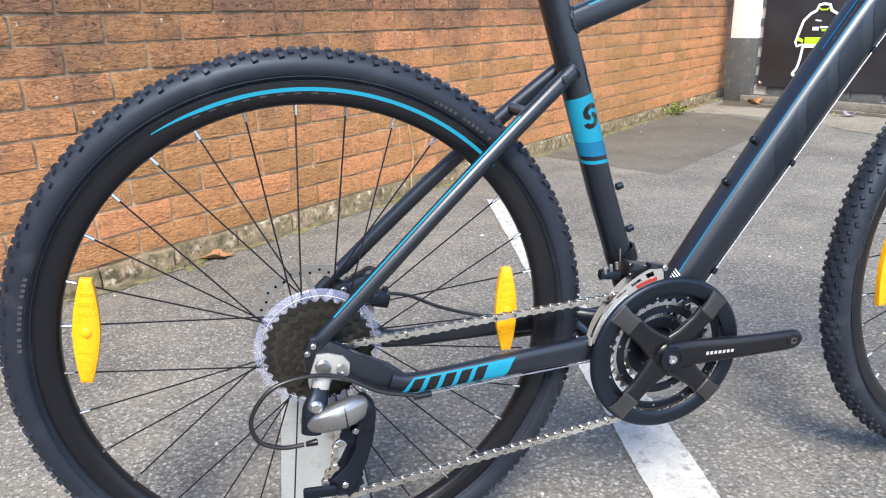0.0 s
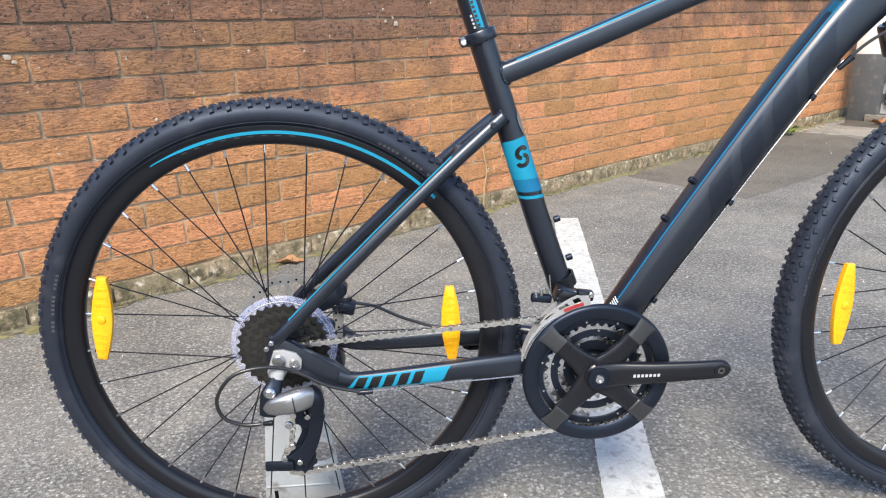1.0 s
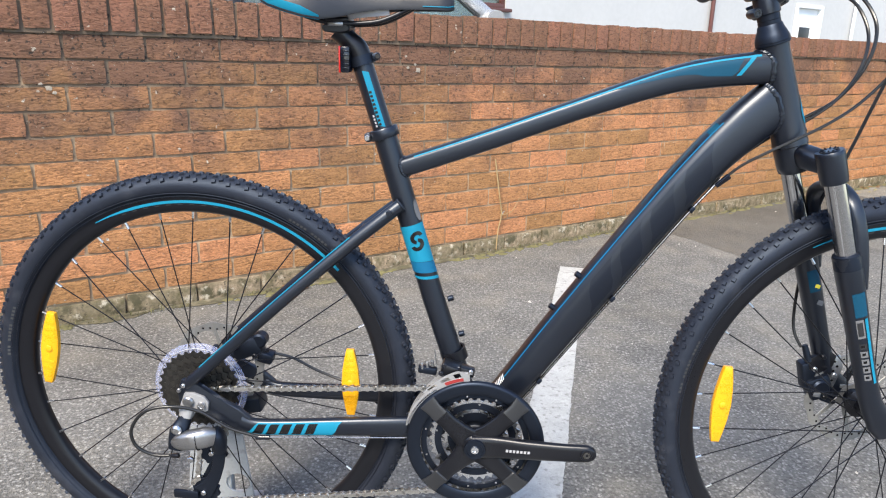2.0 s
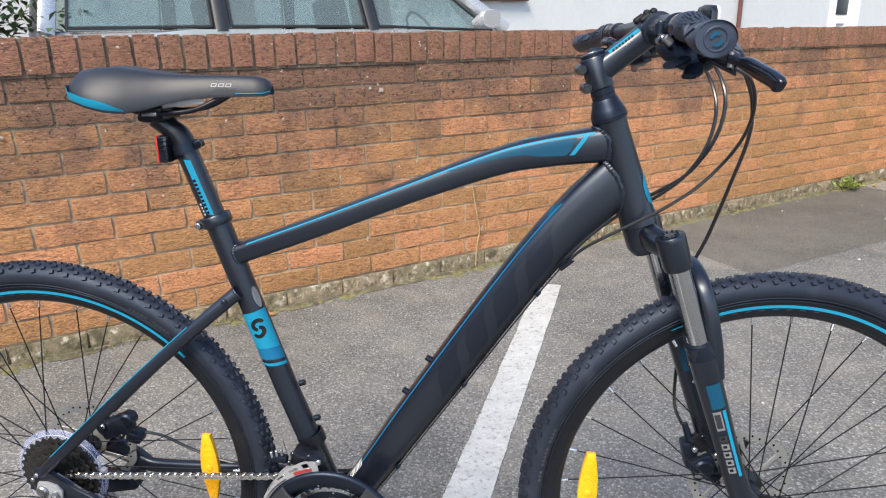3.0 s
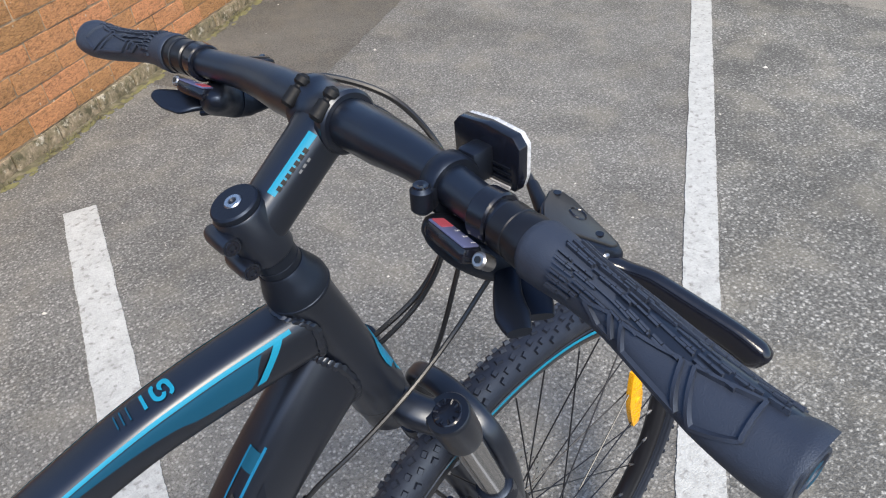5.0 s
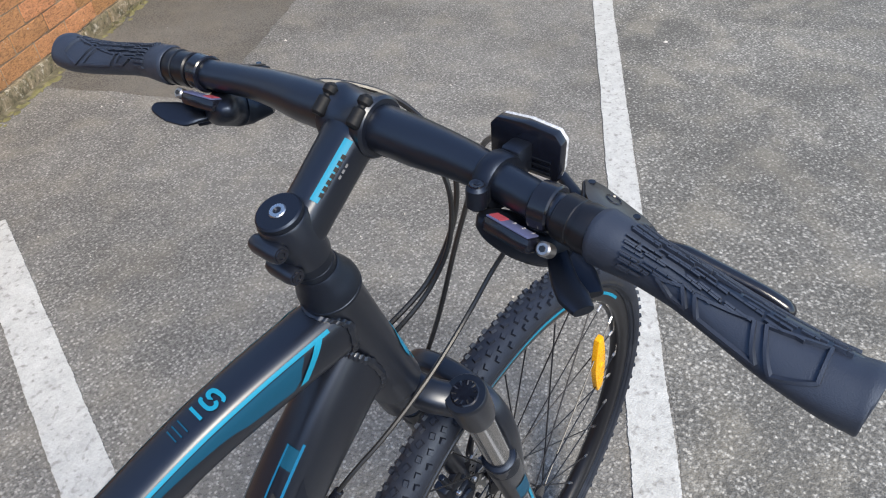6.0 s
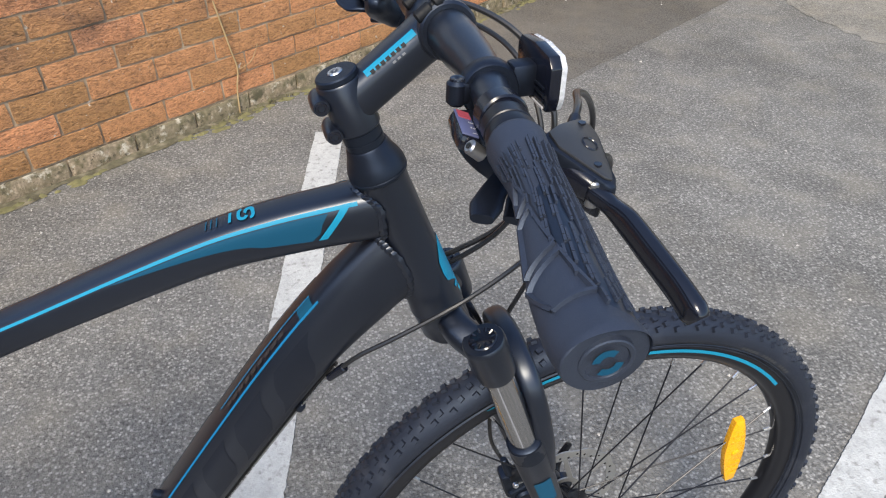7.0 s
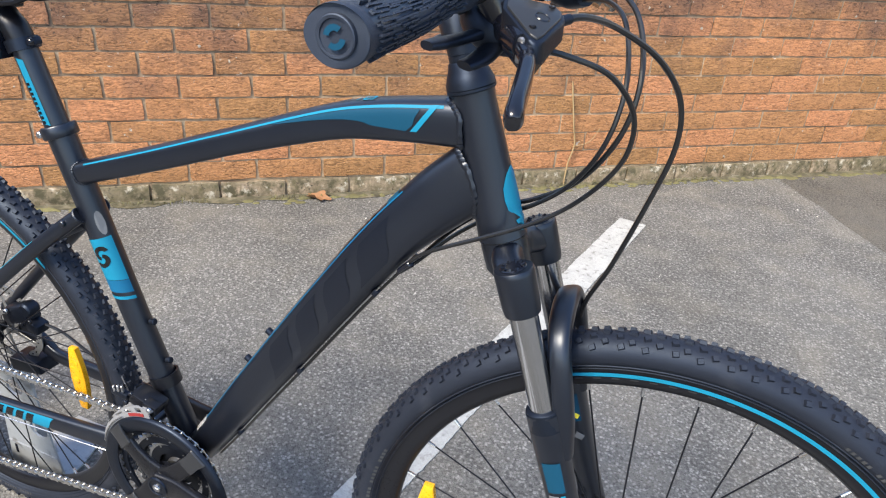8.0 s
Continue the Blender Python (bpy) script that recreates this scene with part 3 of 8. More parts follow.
    tag_bm = box((-0.170, -0.020, 0.9440 + RISE), (0.060, 0.0012, 0.012), 0.0004, rot=(8, -6, 0))
    bike_part("paper_tag", tag_bm, GREY_PRINT, sad, "pale folded tag under the saddle")

    # red rear reflector on a band round the seatpost
    band_at = c0 + d * 0.113
    band = lathe([(-0.007, 0.0156), (-0.007, 0.0195), (0.007, 0.0195), (0.007, 0.0156)], band_at, d, 28)
    ref = bike_part("rear_reflector", band, PLASTIC, label="red rear reflector on a black plastic seatpost band")
    front = V((0.956, 0, 0.29)).normalized()
    p = band_at + front * 0.024
    bike_part("band_lug", box(p - front * 0.003, (0.014, 0.014, 0.011), 0.003, rot=(0, -17, 0)), PLASTIC, ref)
    bike_part("band_bolt", cyl(p + V((0.002, -0.0065, 0.0)), p + V((0.002, -0.0115, 0.0)), 0.0042, segs=14, bevel=0.001), GLOSS, ref)
    bike_part("stem", box(band_at - front * 0.024 + V((0, 0, -0.004)), (0.014, 0.012, 0.012), 0.002), PLASTIC, ref)
    rc = V((-0.2030, -0.001, 0.885))
    back_box = box(rc, (0.014, 0.052, 0.037), 0.003)
    for k in range(5):
        back_box = box(rc + V((0.002, -0.0262, -0.012 + 0.006 * k)), (0.009, 0.0012, 0.002), 0.0003, bm=back_box)
    bike_part("housing", back_box, GLOSS, ref)
    bike_part("lens", box(rc + V((-0.0078, 0, 0)), (0.0025, 0.051, 0.037), 0.001), RED, ref, "red reflector lens")


build_seat()


def build_wheel(name, centre, steered, label, amber, stripe, turn):
    """Hub mesh with tyre, tread, rim, spokes and reflectors under it."""
    c = V(centre)
    Y = (0, 1, 0)
    hub = lathe([(-0.050, 0.0), (-0.050, 0.0075), (-0.036, 0.010), (-0.034, 0.024), (-0.030, 0.024), (-0.026, 0.014), (0.020, 0.014), (0.026, 0.025), (0.030, 0.025), (0.034, 0.012), (0.050, 0.0085), (0.050, 0.0)], c, Y, 32, closed=False)
    wheel = bike_part(name, hub, ALLOY_BLACK, label=label, steered=steered)
    rim = lathe([(-0.0125, 0.317), (-0.0128, 0.304), (-0.0105, 0.296), (-0.0045, 0.2915), (0.0045, 0.2915), (0.0105, 0.296), (0.0128, 0.304), (0.0125, 0.317), (0.0105, 0.317), (0.0095, 0.308), (-0.0095, 0.308), (-0.0105, 0.317)], c, Y, 128)
    bike_part("rim", rim, ALLOY_BLACK, wheel, "black alloy rim", steered=steered)
    # casing
    prof = []
    for k in range(21):
        w = radians(-58 + 296 * k / 20)
        prof.append((0.0207 * math.cos(w), 0.3335 + 0.0182 * math.sin(w)))
    prof += [(-0.0118, 0.3155), (0.0118, 0.3155)]
    tyre = lathe(prof, c, Y, 144)
    ty = bike_part("tyre", tyre, RUBBER, wheel, "black knobbly tyre, lightly dusty", steered=steered)
    # tread knobs
    kn = bmesh.new()
    count = 84
    rnd = random.Random(5)
    rows = ((90, 0.0, 0.0078, 0.0056, 0.0028), (71, 0.5, 0.0066, 0.0054, 0.0030), (109, 0.5, 0.0066, 0.0054, 0.0030), (53, 0.05, 0.0060, 0.0054, 0.0032), (127, 0.05, 0.0060, 0.0054, 0.0032),
            (35, 0.55, 0.0062, 0.0056, 0.0034), (145, 0.55, 0.0062, 0.0056, 0.0034))
    for i in range(count):
        for row, (ang, off, l, wd, h) in enumerate(rows):
            if row > 4 and i % 2:
                ang, off = (ang + 4 if ang < 90 else ang - 4), off - 0.10
            th = 2 * math.pi * (i + off) / count
            w = radians(ang)
            rad = 0.3335 + 0.0182 * math.sin(w)
            p = c + V((rad * math.cos(th), -0.0207 * math.cos(w), rad * math.sin(th)))
            rd = V((math.cos(th), 0, math.sin(th)))
            out = (rd * math.sin(w) + V((0, -1, 0)) * math.cos(w)).normalized()
            tan = V((-math.sin(th), 0, math.cos(th)))
            lat = out.cross(tan)
            tw = math.radians(rnd.uniform(-6, 6) + (14 if row % 2 else -14))
            t2, l2 = tan * math.cos(tw) + lat * math.sin(tw), lat * math.cos(tw) - tan * math.sin(tw)
            low = [kn.verts.new(p - out * 0.001 + t2 * (a * l / 2 * 1.15) + l2 * (b * wd / 2 * 1.15)) for a, b in ((-1, -1), (1, -1), (1, 1), (-1, 1))]
            hig = [kn.verts.new(p + out * h + t2 * (a * l / 2 * 0.86) + l2 * (b * wd / 2 * 0.86)) for a, b in ((-1, -1), (1, -1), (1, 1), (-1, 1))]
            kn.faces.new(hig)
            for a in range(4):
                b = (a + 1) % 4
                kn.faces.new((low[a], low[b], hig[b], hig[a]))
    bike_part("tread", kn, RUBBER, wheel, "rows of small rubber tread knobs", smooth=20, steered=steered, kind="stuff")
    # raised lettering on the flank, too worn to read
    for w0, count_ in ((44, 16), (158, 14), (262, 16)):
        for k in range(count_):
            if k % 6 == 4:
                continue
            w = radians(w0 + 1.15 * k)
            e, tn = V((math.cos(w), 0, math.sin(w))), V((-math.sin(w), 0, math.cos(w)))
            lb = bmesh.new()
            base_ = [c + e * r + tn * (q * 0.0020) + V((0, -yy, 0)) for r, q, yy in ((0.3258, -1, 0.0196), (0.3258, 1, 0.0196), (0.3300, 1, 0.0208), (0.3300, -1, 0.0208))]
            lb.faces.new([lb.verts.new(v) for v in base_])
            bike_part("sidewall_mark", lb, TYRE_MARK, wheel, steered=steered)
    # moulded ridges on the sidewall
    for rr, yy in ((0.3235, 0.0192), (0.3185, 0.0162)):
        for sg in (-1, 1):
            rib = lathe([(sg * yy, rr - 0.0007), (sg * (yy + 0.0009), rr), (sg * yy, rr + 0.0007)], c, Y, 120)
            bike_part("sidewall_rib", rib, RUBBER, wheel, steered=steered)
    # cyan rim decals, on both flanks
    for a0, a1 in stripe:
        for sg in (-1, 1):
            d = bmesh.new()
            rows = []
            n = 40
            for i in range(n + 1):
                w = radians(a0 + (a1 - a0) * i / n)
                e = V((math.cos(w), 0, math.sin(w)))
                taper = 1.0 if a0 < 100 or i > 6 else 0.25 + 0.75 * i / 6
                rows.append([d.verts.new(c + e * r + V((0, sg * (0.0133 + 0.0002), 0))) for r in (0.3115 - 0.0044 * taper, 0.3115)])
            ring_faces(d, rows, closed_ring=False, caps=False)
            bike_part("rim_decal", d, CYAN, wheel, "cyan rim stripe", steered=steered)
            for k in range(9):
                w0 = a0 + (a1 - a0) * (0.13 + 0.045 * k)
                bar = bmesh.new()
                rows = []
                for i in range(3):
                    w = radians(w0 + 1.5 * i / 2)
                    e = V((math.cos(w), 0, math.sin(w)))
                    rows.append([bar.verts.new(c + e * r + V((0, sg * 0.01345, 0))) for r in (0.3040, 0.3058)])
                ring_faces(bar, rows, closed_ring=False, caps=False)
                bike_part("print_bar", bar, FRAME_GREY, wheel, steered=steered)
    # spokes: four lacing kinds, eight of each, with bright nipples
    kinds = []
    for sg, lead, yf in ((-1, 1, -0.033), (-1, -1, -0.031), (1, 1, 0.027), (1, -1, 0.029)):
        th = radians(0)
        hub_w = th + lead * radians(58)
        p = c + V((0.0225 * math.cos(hub_w), yf, 0.0225 * math.sin(hub_w)))
        q = c + V((0.2935 * math.cos(th), sg * 0.002, 0.2935 * math.sin(th)))
        d = (q - p).normalized()
        s = cyl(p, q - d * 0.012, 0.00105, segs=6)
        nip = cyl(q - d * 0.013, q, 0.0021, segs=8)
        nf = len(s.faces)
        merge(s, nip)
        s.faces.ensure_lookup_table()
        for f in s.faces[nf:]:
            f.material_index = 1
        kinds.append(mesh_of("spoke", s, [ALLOY_BLACK, STEEL]))
    for i in range(32):
        k = (0, 2, 1, 3)[i % 4]
        ob = new("spoke", kinds[k])
        ob.parent = wheel
        m = Matrix.Translation(c) @ Matrix.Rotation(-2 * math.pi * (i + turn) / 32, 4, "Y") @ Matrix.Translation(-c)
        ob.matrix_basis = STEER @ m if steered else m
    # amber spoke reflectors
    for ax, az, yy, tilt, ln in amber:
        pts = []
        for k in range(24):
            w = 2 * math.pi * k / 24
            hz = max(-1.0, min(1.0, 1.35 * spow(math.sin(w), 0.9)))
            hw = 0.0150 * (1 - 0.58 * abs(hz) ** 1.7)
            pts.append((hw * max(-1.0, min(1.0, 2.2 * math.cos(w))), ln / 2 * hz))
        body = bmesh.new()
        rings = []
        for dz, sc in ((-0.0055, 0.80), (-0.0040, 0.97), (0.0, 1.0), (0.0040, 0.97), (0.0055, 0.80)):
            rings.append([body.verts.new((x * sc, dz, z * (1 - (1 - sc) * 0.35))) for x, z in pts])
        ring_faces(body, rings)
        for sg in (-1, 1):
            merge(body, lathe([(sg * 0.0050, 0.0), (sg * 0.0076, 0.0), (sg * 0.0076, 0.0045), (sg * 0.0068, 0.0058), (sg * 0.0050, 0.006)], (0, 0, 0), Y, 18, closed=False))
            for k in range(9):
                zz = -ln * 0.36 + ln * 0.72 * k / 8
                if abs(zz) > 0.012:
                    box((0, sg * 0.0057, zz), (0.021 * (1 - (abs(zz) / (ln * 0.55)) ** 2), 0.0008, ln * 0.035), 0, bm=body)
        body.transform(Matrix.Translation((ax, yy, az)) @ pose(0, 0, 0, 0, tilt, 0))
        bike_part("wheel_reflector", body, ORANGE, wheel, "amber spoke reflector", steered=steered)
    return wheel


rear_wheel = build_wheel("rear_wheel", REAR, False, "rear wheel with black spokes and silver nipples", [(-0.2035, 0.370, -0.010, 0, 0.118), (-0.706, 0.410, -0.014, 9, 0.128)], [(120, 42)], 0.02)
front_wheel = build_wheel("front_wheel", FRONT, True, "front wheel with black spokes and silver nipples", [(0.393, 0.370, -0.010, 3, 0.130), (0.855, 0.436, -0.010, -8, 0.128)], [(118, 40)], 0.55)


def toothed(centre, r, teeth, thick, axis_y, hole, material_bm=None, depth=0.004):
    """A flat sprocket ring with teeth, facing along y."""
    bm = bmesh.new()
    n = teeth * 6
    rise = (-0.50, -0.35, 0.45, 1.0, 0.45, -0.35)
    outs, ins = [], []
    for sgn in (-1, 1):
        ro, ri = [], []
        for i in range(n):
            w = 2 * math.pi * i / n
            rr = r + depth * 0.75 * rise[i % 6]
            ro.append(bm.verts.new((centre[0] + rr * math.cos(w), axis_y + sgn * thick / 2, centre[2] + rr * math.sin(w))))
            ri.append(bm.verts.new((centre[0] + hole * math.cos(w), axis_y + sgn * thick / 2, centre[2] + hole * math.sin(w))))
        outs.append(ro)
        ins.append(ri)
    for i in range(n):
        j = (i + 1) % n
        bm.faces.new((outs[0][i], outs[0][j], outs[1][j], outs[1][i]))
        bm.faces.new((ins[0][i], ins[0][j], ins[1][j], ins[1][i]))
        for k in (0, 1):
            bm.faces.new((outs[k][i], outs[k][j], ins[k][j], ins[k][i]))
    return bm


def pierced_plate(outline, holes, y, thick):
    """A plate standing at y, its outline in x, z, with round or cornered holes through it."""
    bm = bmesh.new()
    loops = [outline]
    for hole in holes:
        if len(hole) > 3:
            loops.append(hole)
        else:
            hx, hz, r = hole
            loops.append([(hx + r * math.cos(2 * math.pi * k / 24), hz + r * 0.9 * math.sin(2 * math.pi * k / 24)) for k in range(24)])
    edges = []
    for pts in loops:
        vs = [bm.verts.new((x, y - thick / 2, z)) for x, z in pts]
        edges += [bm.edges.new((vs[k], vs[(k + 1) % len(vs)])) for k in range(len(vs))]
    bmesh.ops.triangle_fill(bm, edges=edges, use_beauty=True)
    r = bmesh.ops.extrude_face_region(bm, geom=list(bm.faces))
    for v in r["geom"]:
        if isinstance(v, bmesh.types.BMVert):
            v.co.y += thick
    return bm


def build_drive():
    # cassette and clear spoke guard
    bike_part("cassette", lathe([(-0.058, 0.0), (-0.058, 0.012), (-0.030, 0.014), (-0.030, 0.0)], REAR, (0, 1, 0), 24, closed=False), SPROCKET, rear_wheel, "dark steel cassette")
    for k, teeth in enumerate((32, 28, 24, 21, 18, 15, 13, 11)):
        bm = toothed(REAR, teeth * 0.0127 / 2 / math.pi, teeth, 0.0018, -0.032 - 0.0037 * k, 0.013 + max(teeth - 16, 0) * 0.0012, depth=0.0042)
        bike_part("sprocket", bm, SPROCKET_MID if k % 2 else SPROCKET_DARK, rear_wheel, smooth=20)
    guard = lathe([(-0.0292, 0.020), (-0.0300, 0.060), (-0.0288, 0.0700), (-0.0262, 0.0765), (-0.0250, 0.0775), (-0.0240, 0.0768), (-0.0262, 0.069), (-0.0278, 0.060), (-0.0276, 0.020)], REAR, (0, 1, 0), 96)
    bike_part("spoke_guard", guard, CLEAR, rear_wheel, "clear plastic spoke guard behind the cassette")
    # raised pale ring paints the white highlight line on the guard
    bike_part("guard_highlight", lathe([(-0.0292, 0.0688), (-0.0302, 0.0694), (-0.0292, 0.0700)], REAR, (0, 1, 0), 80), GREY_PRINT, rear_wheel, "pale ring painting the highlight on the clear guard")
    rotor(rear_wheel, REAR, 0.058, False)
    # rear axle nuts and quick release end
    bike_part("axle_nut", cyl(REAR + V((0, -0.074, 0)), REAR + V((0, -0.082, 0)), 0.009, segs=20, bevel=0.002), SILVER, rear_wheel)
    bike_part("axle_nut", cyl(REAR + V((0, 0.074, 0)), REAR + V((0, 0.084, 0)), 0.009, segs=20, bevel=0.002), ALLOY_BLACK, rear_wheel)

    # chainset
    hubc = V((BB.x + 0.001, -0.065, BB.z - 0.002))
    guard_ring = lathe([(0.0010, 0.1098), (-0.0022, 0.1092), (-0.0046, 0.1070), (-0.0052, 0.1040), (-0.0040, 0.0950), (-0.0036, 0.0890), (-0.0020, 0.0872), (0.0, 0.0876), (0.0, 0.1045)], hubc, (0, 1, 0), 112)
    cs = bike_part("chainset", guard_ring, PLASTIC, label="black triple chainset with a plastic chain guard ring")
    for teeth, yy, hole, band, mt in ((44, -0.0575, 0.0775, 0.0030, SPROCKET), (35, -0.0505, 0.0545, 0.0058, STEEL), (25, -0.0435, 0.030, 0.0062, STEEL)):
        rad = teeth * 0.0127 / 2 / math.pi
        bm = toothed((hubc.x, 0, hubc.z), rad, teeth, 0.0026, yy, rad - band, depth=0.0052)
        bike_part("chainring", bm, mt, cs, "toothed steel chainring", smooth=20)
        web = lathe([(-0.0018, hole), (-0.0018, rad - band + 0.0004), (0.0018, rad - band + 0.0004), (0.0018, hole)], (hubc.x, yy, hubc.z), (0, 1, 0), 72)
        bike_part("ring_web", web, PLASTIC, cs)
        # shift pins and ramps on the ring's face
        for k in range(0, teeth, 4):
            w = 2 * math.pi * (k + 0.3) / teeth
            q = V((hubc.x + (rad - 0.0075) * math.cos(w), yy - 0.0014, hubc.z + (rad - 0.0075) * math.sin(w)))
            bike_part("shift_pin", cyl(q, q + V((0, -0.0012, 0)), 0.0016, segs=8), STEEL, cs)
    bike_part("shell_cover", cyl((hubc.x, -0.036, hubc.z), (hubc.x, -0.039, hubc.z), 0.030, segs=32, bevel=0.001), PLASTIC, cs)
    bike_part("bearing_cup", lathe([(-0.0450, 0.0130), (-0.0450, 0.0180), (-0.0390, 0.0190), (-0.0390, 0.0130)], (hubc.x, 0, hubc.z), (0, 1, 0), 28), SILVER, cs, "bright bearing cup")
    for k in range(4):
        ang = 47 + 90 * k
        u = V((math.cos(radians(ang)), 0, math.sin(radians(ang))))
        arm = Tube([hubc + u * 0.012 + V((0, -0.003, 0)), hubc + u * 0.035 + V((0, -0.005, 0)), hubc + u * 0.060 + V((0, -0.0055, 0)), hubc + u * 0.078 + V((0, -0.0055, 0))],
                   [(0.006, 0.024), (0.0055, 0.0165), (0.005, 0.0135), (0.0045, 0.0150)], square=3.0, detail=4)
        bike_part("spider_arm", arm.mesh(20), ALLOY_BLACK, cs, "dark alloy spider arm")
        cap = Tube([hubc + u * 0.0735 + V((0, -0.0090, 0)), hubc + u * 0.0750 + V((0, -0.0090, 0)), hubc + u * 0.090 + V((0, -0.0070, 0)), hubc + u * 0.1045 + V((0, -0.0052, 0)), hubc + u * 0.1060 + V((0, -0.0046, 0))], [(0.0020, 0.0125), (0.0034, 0.0135), (0.0030, 0.0125), (0.0022, 0.0150), (0.0008, 0.0140)], square=3.6)
        bike_part("guard_tab", cap.mesh(16), FRAME_GREY, cs)
    boss = lathe([(-0.013, 0.0), (-0.013, 0.0130), (-0.012, 0.0170), (-0.008, 0.0215), (0.004, 0.0245), (0.010, 0.0250), (0.010, 0.0)], hubc, (0, 1, 0), 32, closed=False)
    bike_part("crank_boss", boss, ALLOY_BLACK, cs)
    for ydir, ang0 in ((-1, -6.5), (1, 173.5)):
        u = V((math.cos(radians(ang0)), 0, -math.sin(radians(ang0)) * 0.6)).normalized()
        yb = -0.0740 if ydir < 0 else 0.070
        root = V((hubc.x, yb, hubc.z))
        o = V((0, ydir, 0))
        arm = Tube([root - u * 0.004, root + u * 0.030, root + u * 0.080 + o * 0.009, root + u * 0.130 + o * 0.017, root + u * 0.160 + o * 0.0205, root + u * 0.174 + o * 0.0215, root + u * 0.182 + o * 0.0215, root + u * 0.1855 + o * 0.0215],
                   [(0.0085, 0.0205), (0.0085, 0.0190), (0.0080, 0.0162), (0.0072, 0.0146), (0.0068, 0.0142), (0.0068, 0.0138), (0.0064, 0.0098), (0.0050, 0.0040)], ref=(0, ydir, 0), square=2.8, detail=5)
        ca = bike_part("crank_arm", arm.mesh(28), ALLOY_BLACK, cs, "black alloy crank arm with pale logo bars")
        if ydir < 0:
            for k in range(7):
                bike_part("logo_bar", arm.patch(0.054 + 0.0056 * k, 0.0576 + 0.0056 * k, -3.2, 3.2, slant=0.0008, ns=1, na=3, off=0.0007), GREY_PRINT, ca)
            bolt = lathe([(-0.0090, 0.0), (-0.0090, 0.003), (-0.0110, 0.0034), (-0.0110, 0.0060), (-0.0095, 0.0066), (-0.0080, 0.0066)], root, (0, 1, 0), 20, closed=False)
            bike_part("crank_bolt", bolt, STEEL, ca, "bright crank bolt")
            bike_part("bolt_recess", lathe([(-0.0088, 0.0066), (-0.0088, 0.0125), (-0.0100, 0.0130), (-0.0096, 0.0165), (-0.0070, 0.0175), (-0.0070, 0.0066)], root, (0, 1, 0), 24), PLASTIC, ca)
        e = root + u * 0.170 + o * 0.0212
        eye = lathe([(-0.0066, 0.0064), (-0.0078, 0.0070), (-0.0078, 0.0086), (-0.0064, 0.0094), (0.0064, 0.0094), (0.0078, 0.0086), (0.0078, 0.0070), (0.0066, 0.0064)], e, (0, 1, 0), 28)
        bike_part("pedal_eye", eye, ALLOY_BLACK, ca, "open pedal hole")
        bike_part("pedal_hole", cyl(e + V((0, -0.0070, 0)), e + V((0, 0.0070, 0)), 0.0066, segs=24), FRAME_DARK, ca)
        for k in range(3):
            bike_part("thread", lathe([(-0.0004, 0.0046 - 0.001 * k), (-0.0004, 0.0052 - 0.001 * k), (0.0004, 0.0052 - 0.001 * k), (0.0004, 0.0046 - 0.001 * k)], e + V((0.0010, ydir * 0.0070, 0.0004)), (0, 1, 0), 20), SPROCKET, ca, "steel thread")

    # front mech: cage and clamp
    arc = lambda r, a: (hubc.x + r * math.cos(radians(a)), hubc.z + r * math.sin(radians(a)))
    outer = [arc(float(np.interp(a, (96, 104, 118, 140, 164), (0.121, 0.1285, 0.1250, 0.1185, 0.1140))), a) for a in range(96, 165, 4)]
    inner = [arc(0.1095, a) for a in range(164, 95, -4)]
    slots = [[arc(r, a) for r, a in ((0.1175, a0), (0.1175 + h, a0 + 1), (0.1168 + h, a0 + w), (0.1168, a0 + w - 1))] for a0, w, h in ((102, 6, 0.0075), (111, 8, 0.0050), (122, 9, 0.0030), (134, 9, 0.0022))]
    cage = pierced_plate(outer + inner, slots, -0.0640, 0.0016)
    side_plate(outer + inner, -0.0490, 0.0016, bm=cage)
    fm = bike_part("front_mech", cage, PALE_ALLOY, label="silver front derailleur cage with a red mark")
    rib = Tube([V((x, -0.0655, z)) for x, z in (arc(0.1125, a) for a in range(124, 165, 8))], [(0.0012, 0.0011)] * 6, detail=2)
    bike_part("cage_rib", rib.mesh(8), STEEL, fm)
    bike_part("cage_bridge", box((arc(0.113, 164)[0], -0.0565, arc(0.113, 164)[1]), (0.003, 0.016, 0.010), 0.001, rot=(0, 14, 0)), PALE_ALLOY, fm)
    bike_part("cage_bridge", box((arc(0.122, 98)[0], -0.0565, arc(0.122, 98)[1]), (0.018, 0.016, 0.003), 0.001), PALE_ALLOY, fm)
    bike_part("red_mark", side_plate(arc_pts(hubc.x, hubc.z, 0.1160, 101, 116, 6) + arc_pts(hubc.x, hubc.z, 0.1110, 116, 101, 6), -0.0653, 0.0008), DULL_RED, fm, "red sticker")
    body = box((-0.030, -0.040, 0.415), (0.046, 0.030, 0.020), 0.004, rot=(0, 18, 0))
    box((-0.012, -0.052, 0.420), (0.024, 0.016, 0.014), 0.003, rot=(0, 10, 0), bm=body)
    merge(body, lathe([(-0.009, 0.0185), (-0.009, 0.0215), (0.009, 0.0215), (0.009, 0.0185)], (-0.0345, 0, 0.425), (SEAT_TUBE.pts[1] - SEAT_TUBE.pts[0]), 28))
    bike_part("linkage", body, ALLOY_BLACK, fm, "dark metal linkage")
    for p in ((-0.052, -0.058, 0.418), (-0.006, -0.062, 0.424), (-0.022, -0.060, 0.410), (-0.048, -0.050, 0.428)):
        bike_part("pivot_bolt", cyl(V(p), V(p) + V((0, -0.005, 0)), 0.004, segs=12, bevel=0.001), STEEL if p[0] > -0.04 else GLOSS, fm)
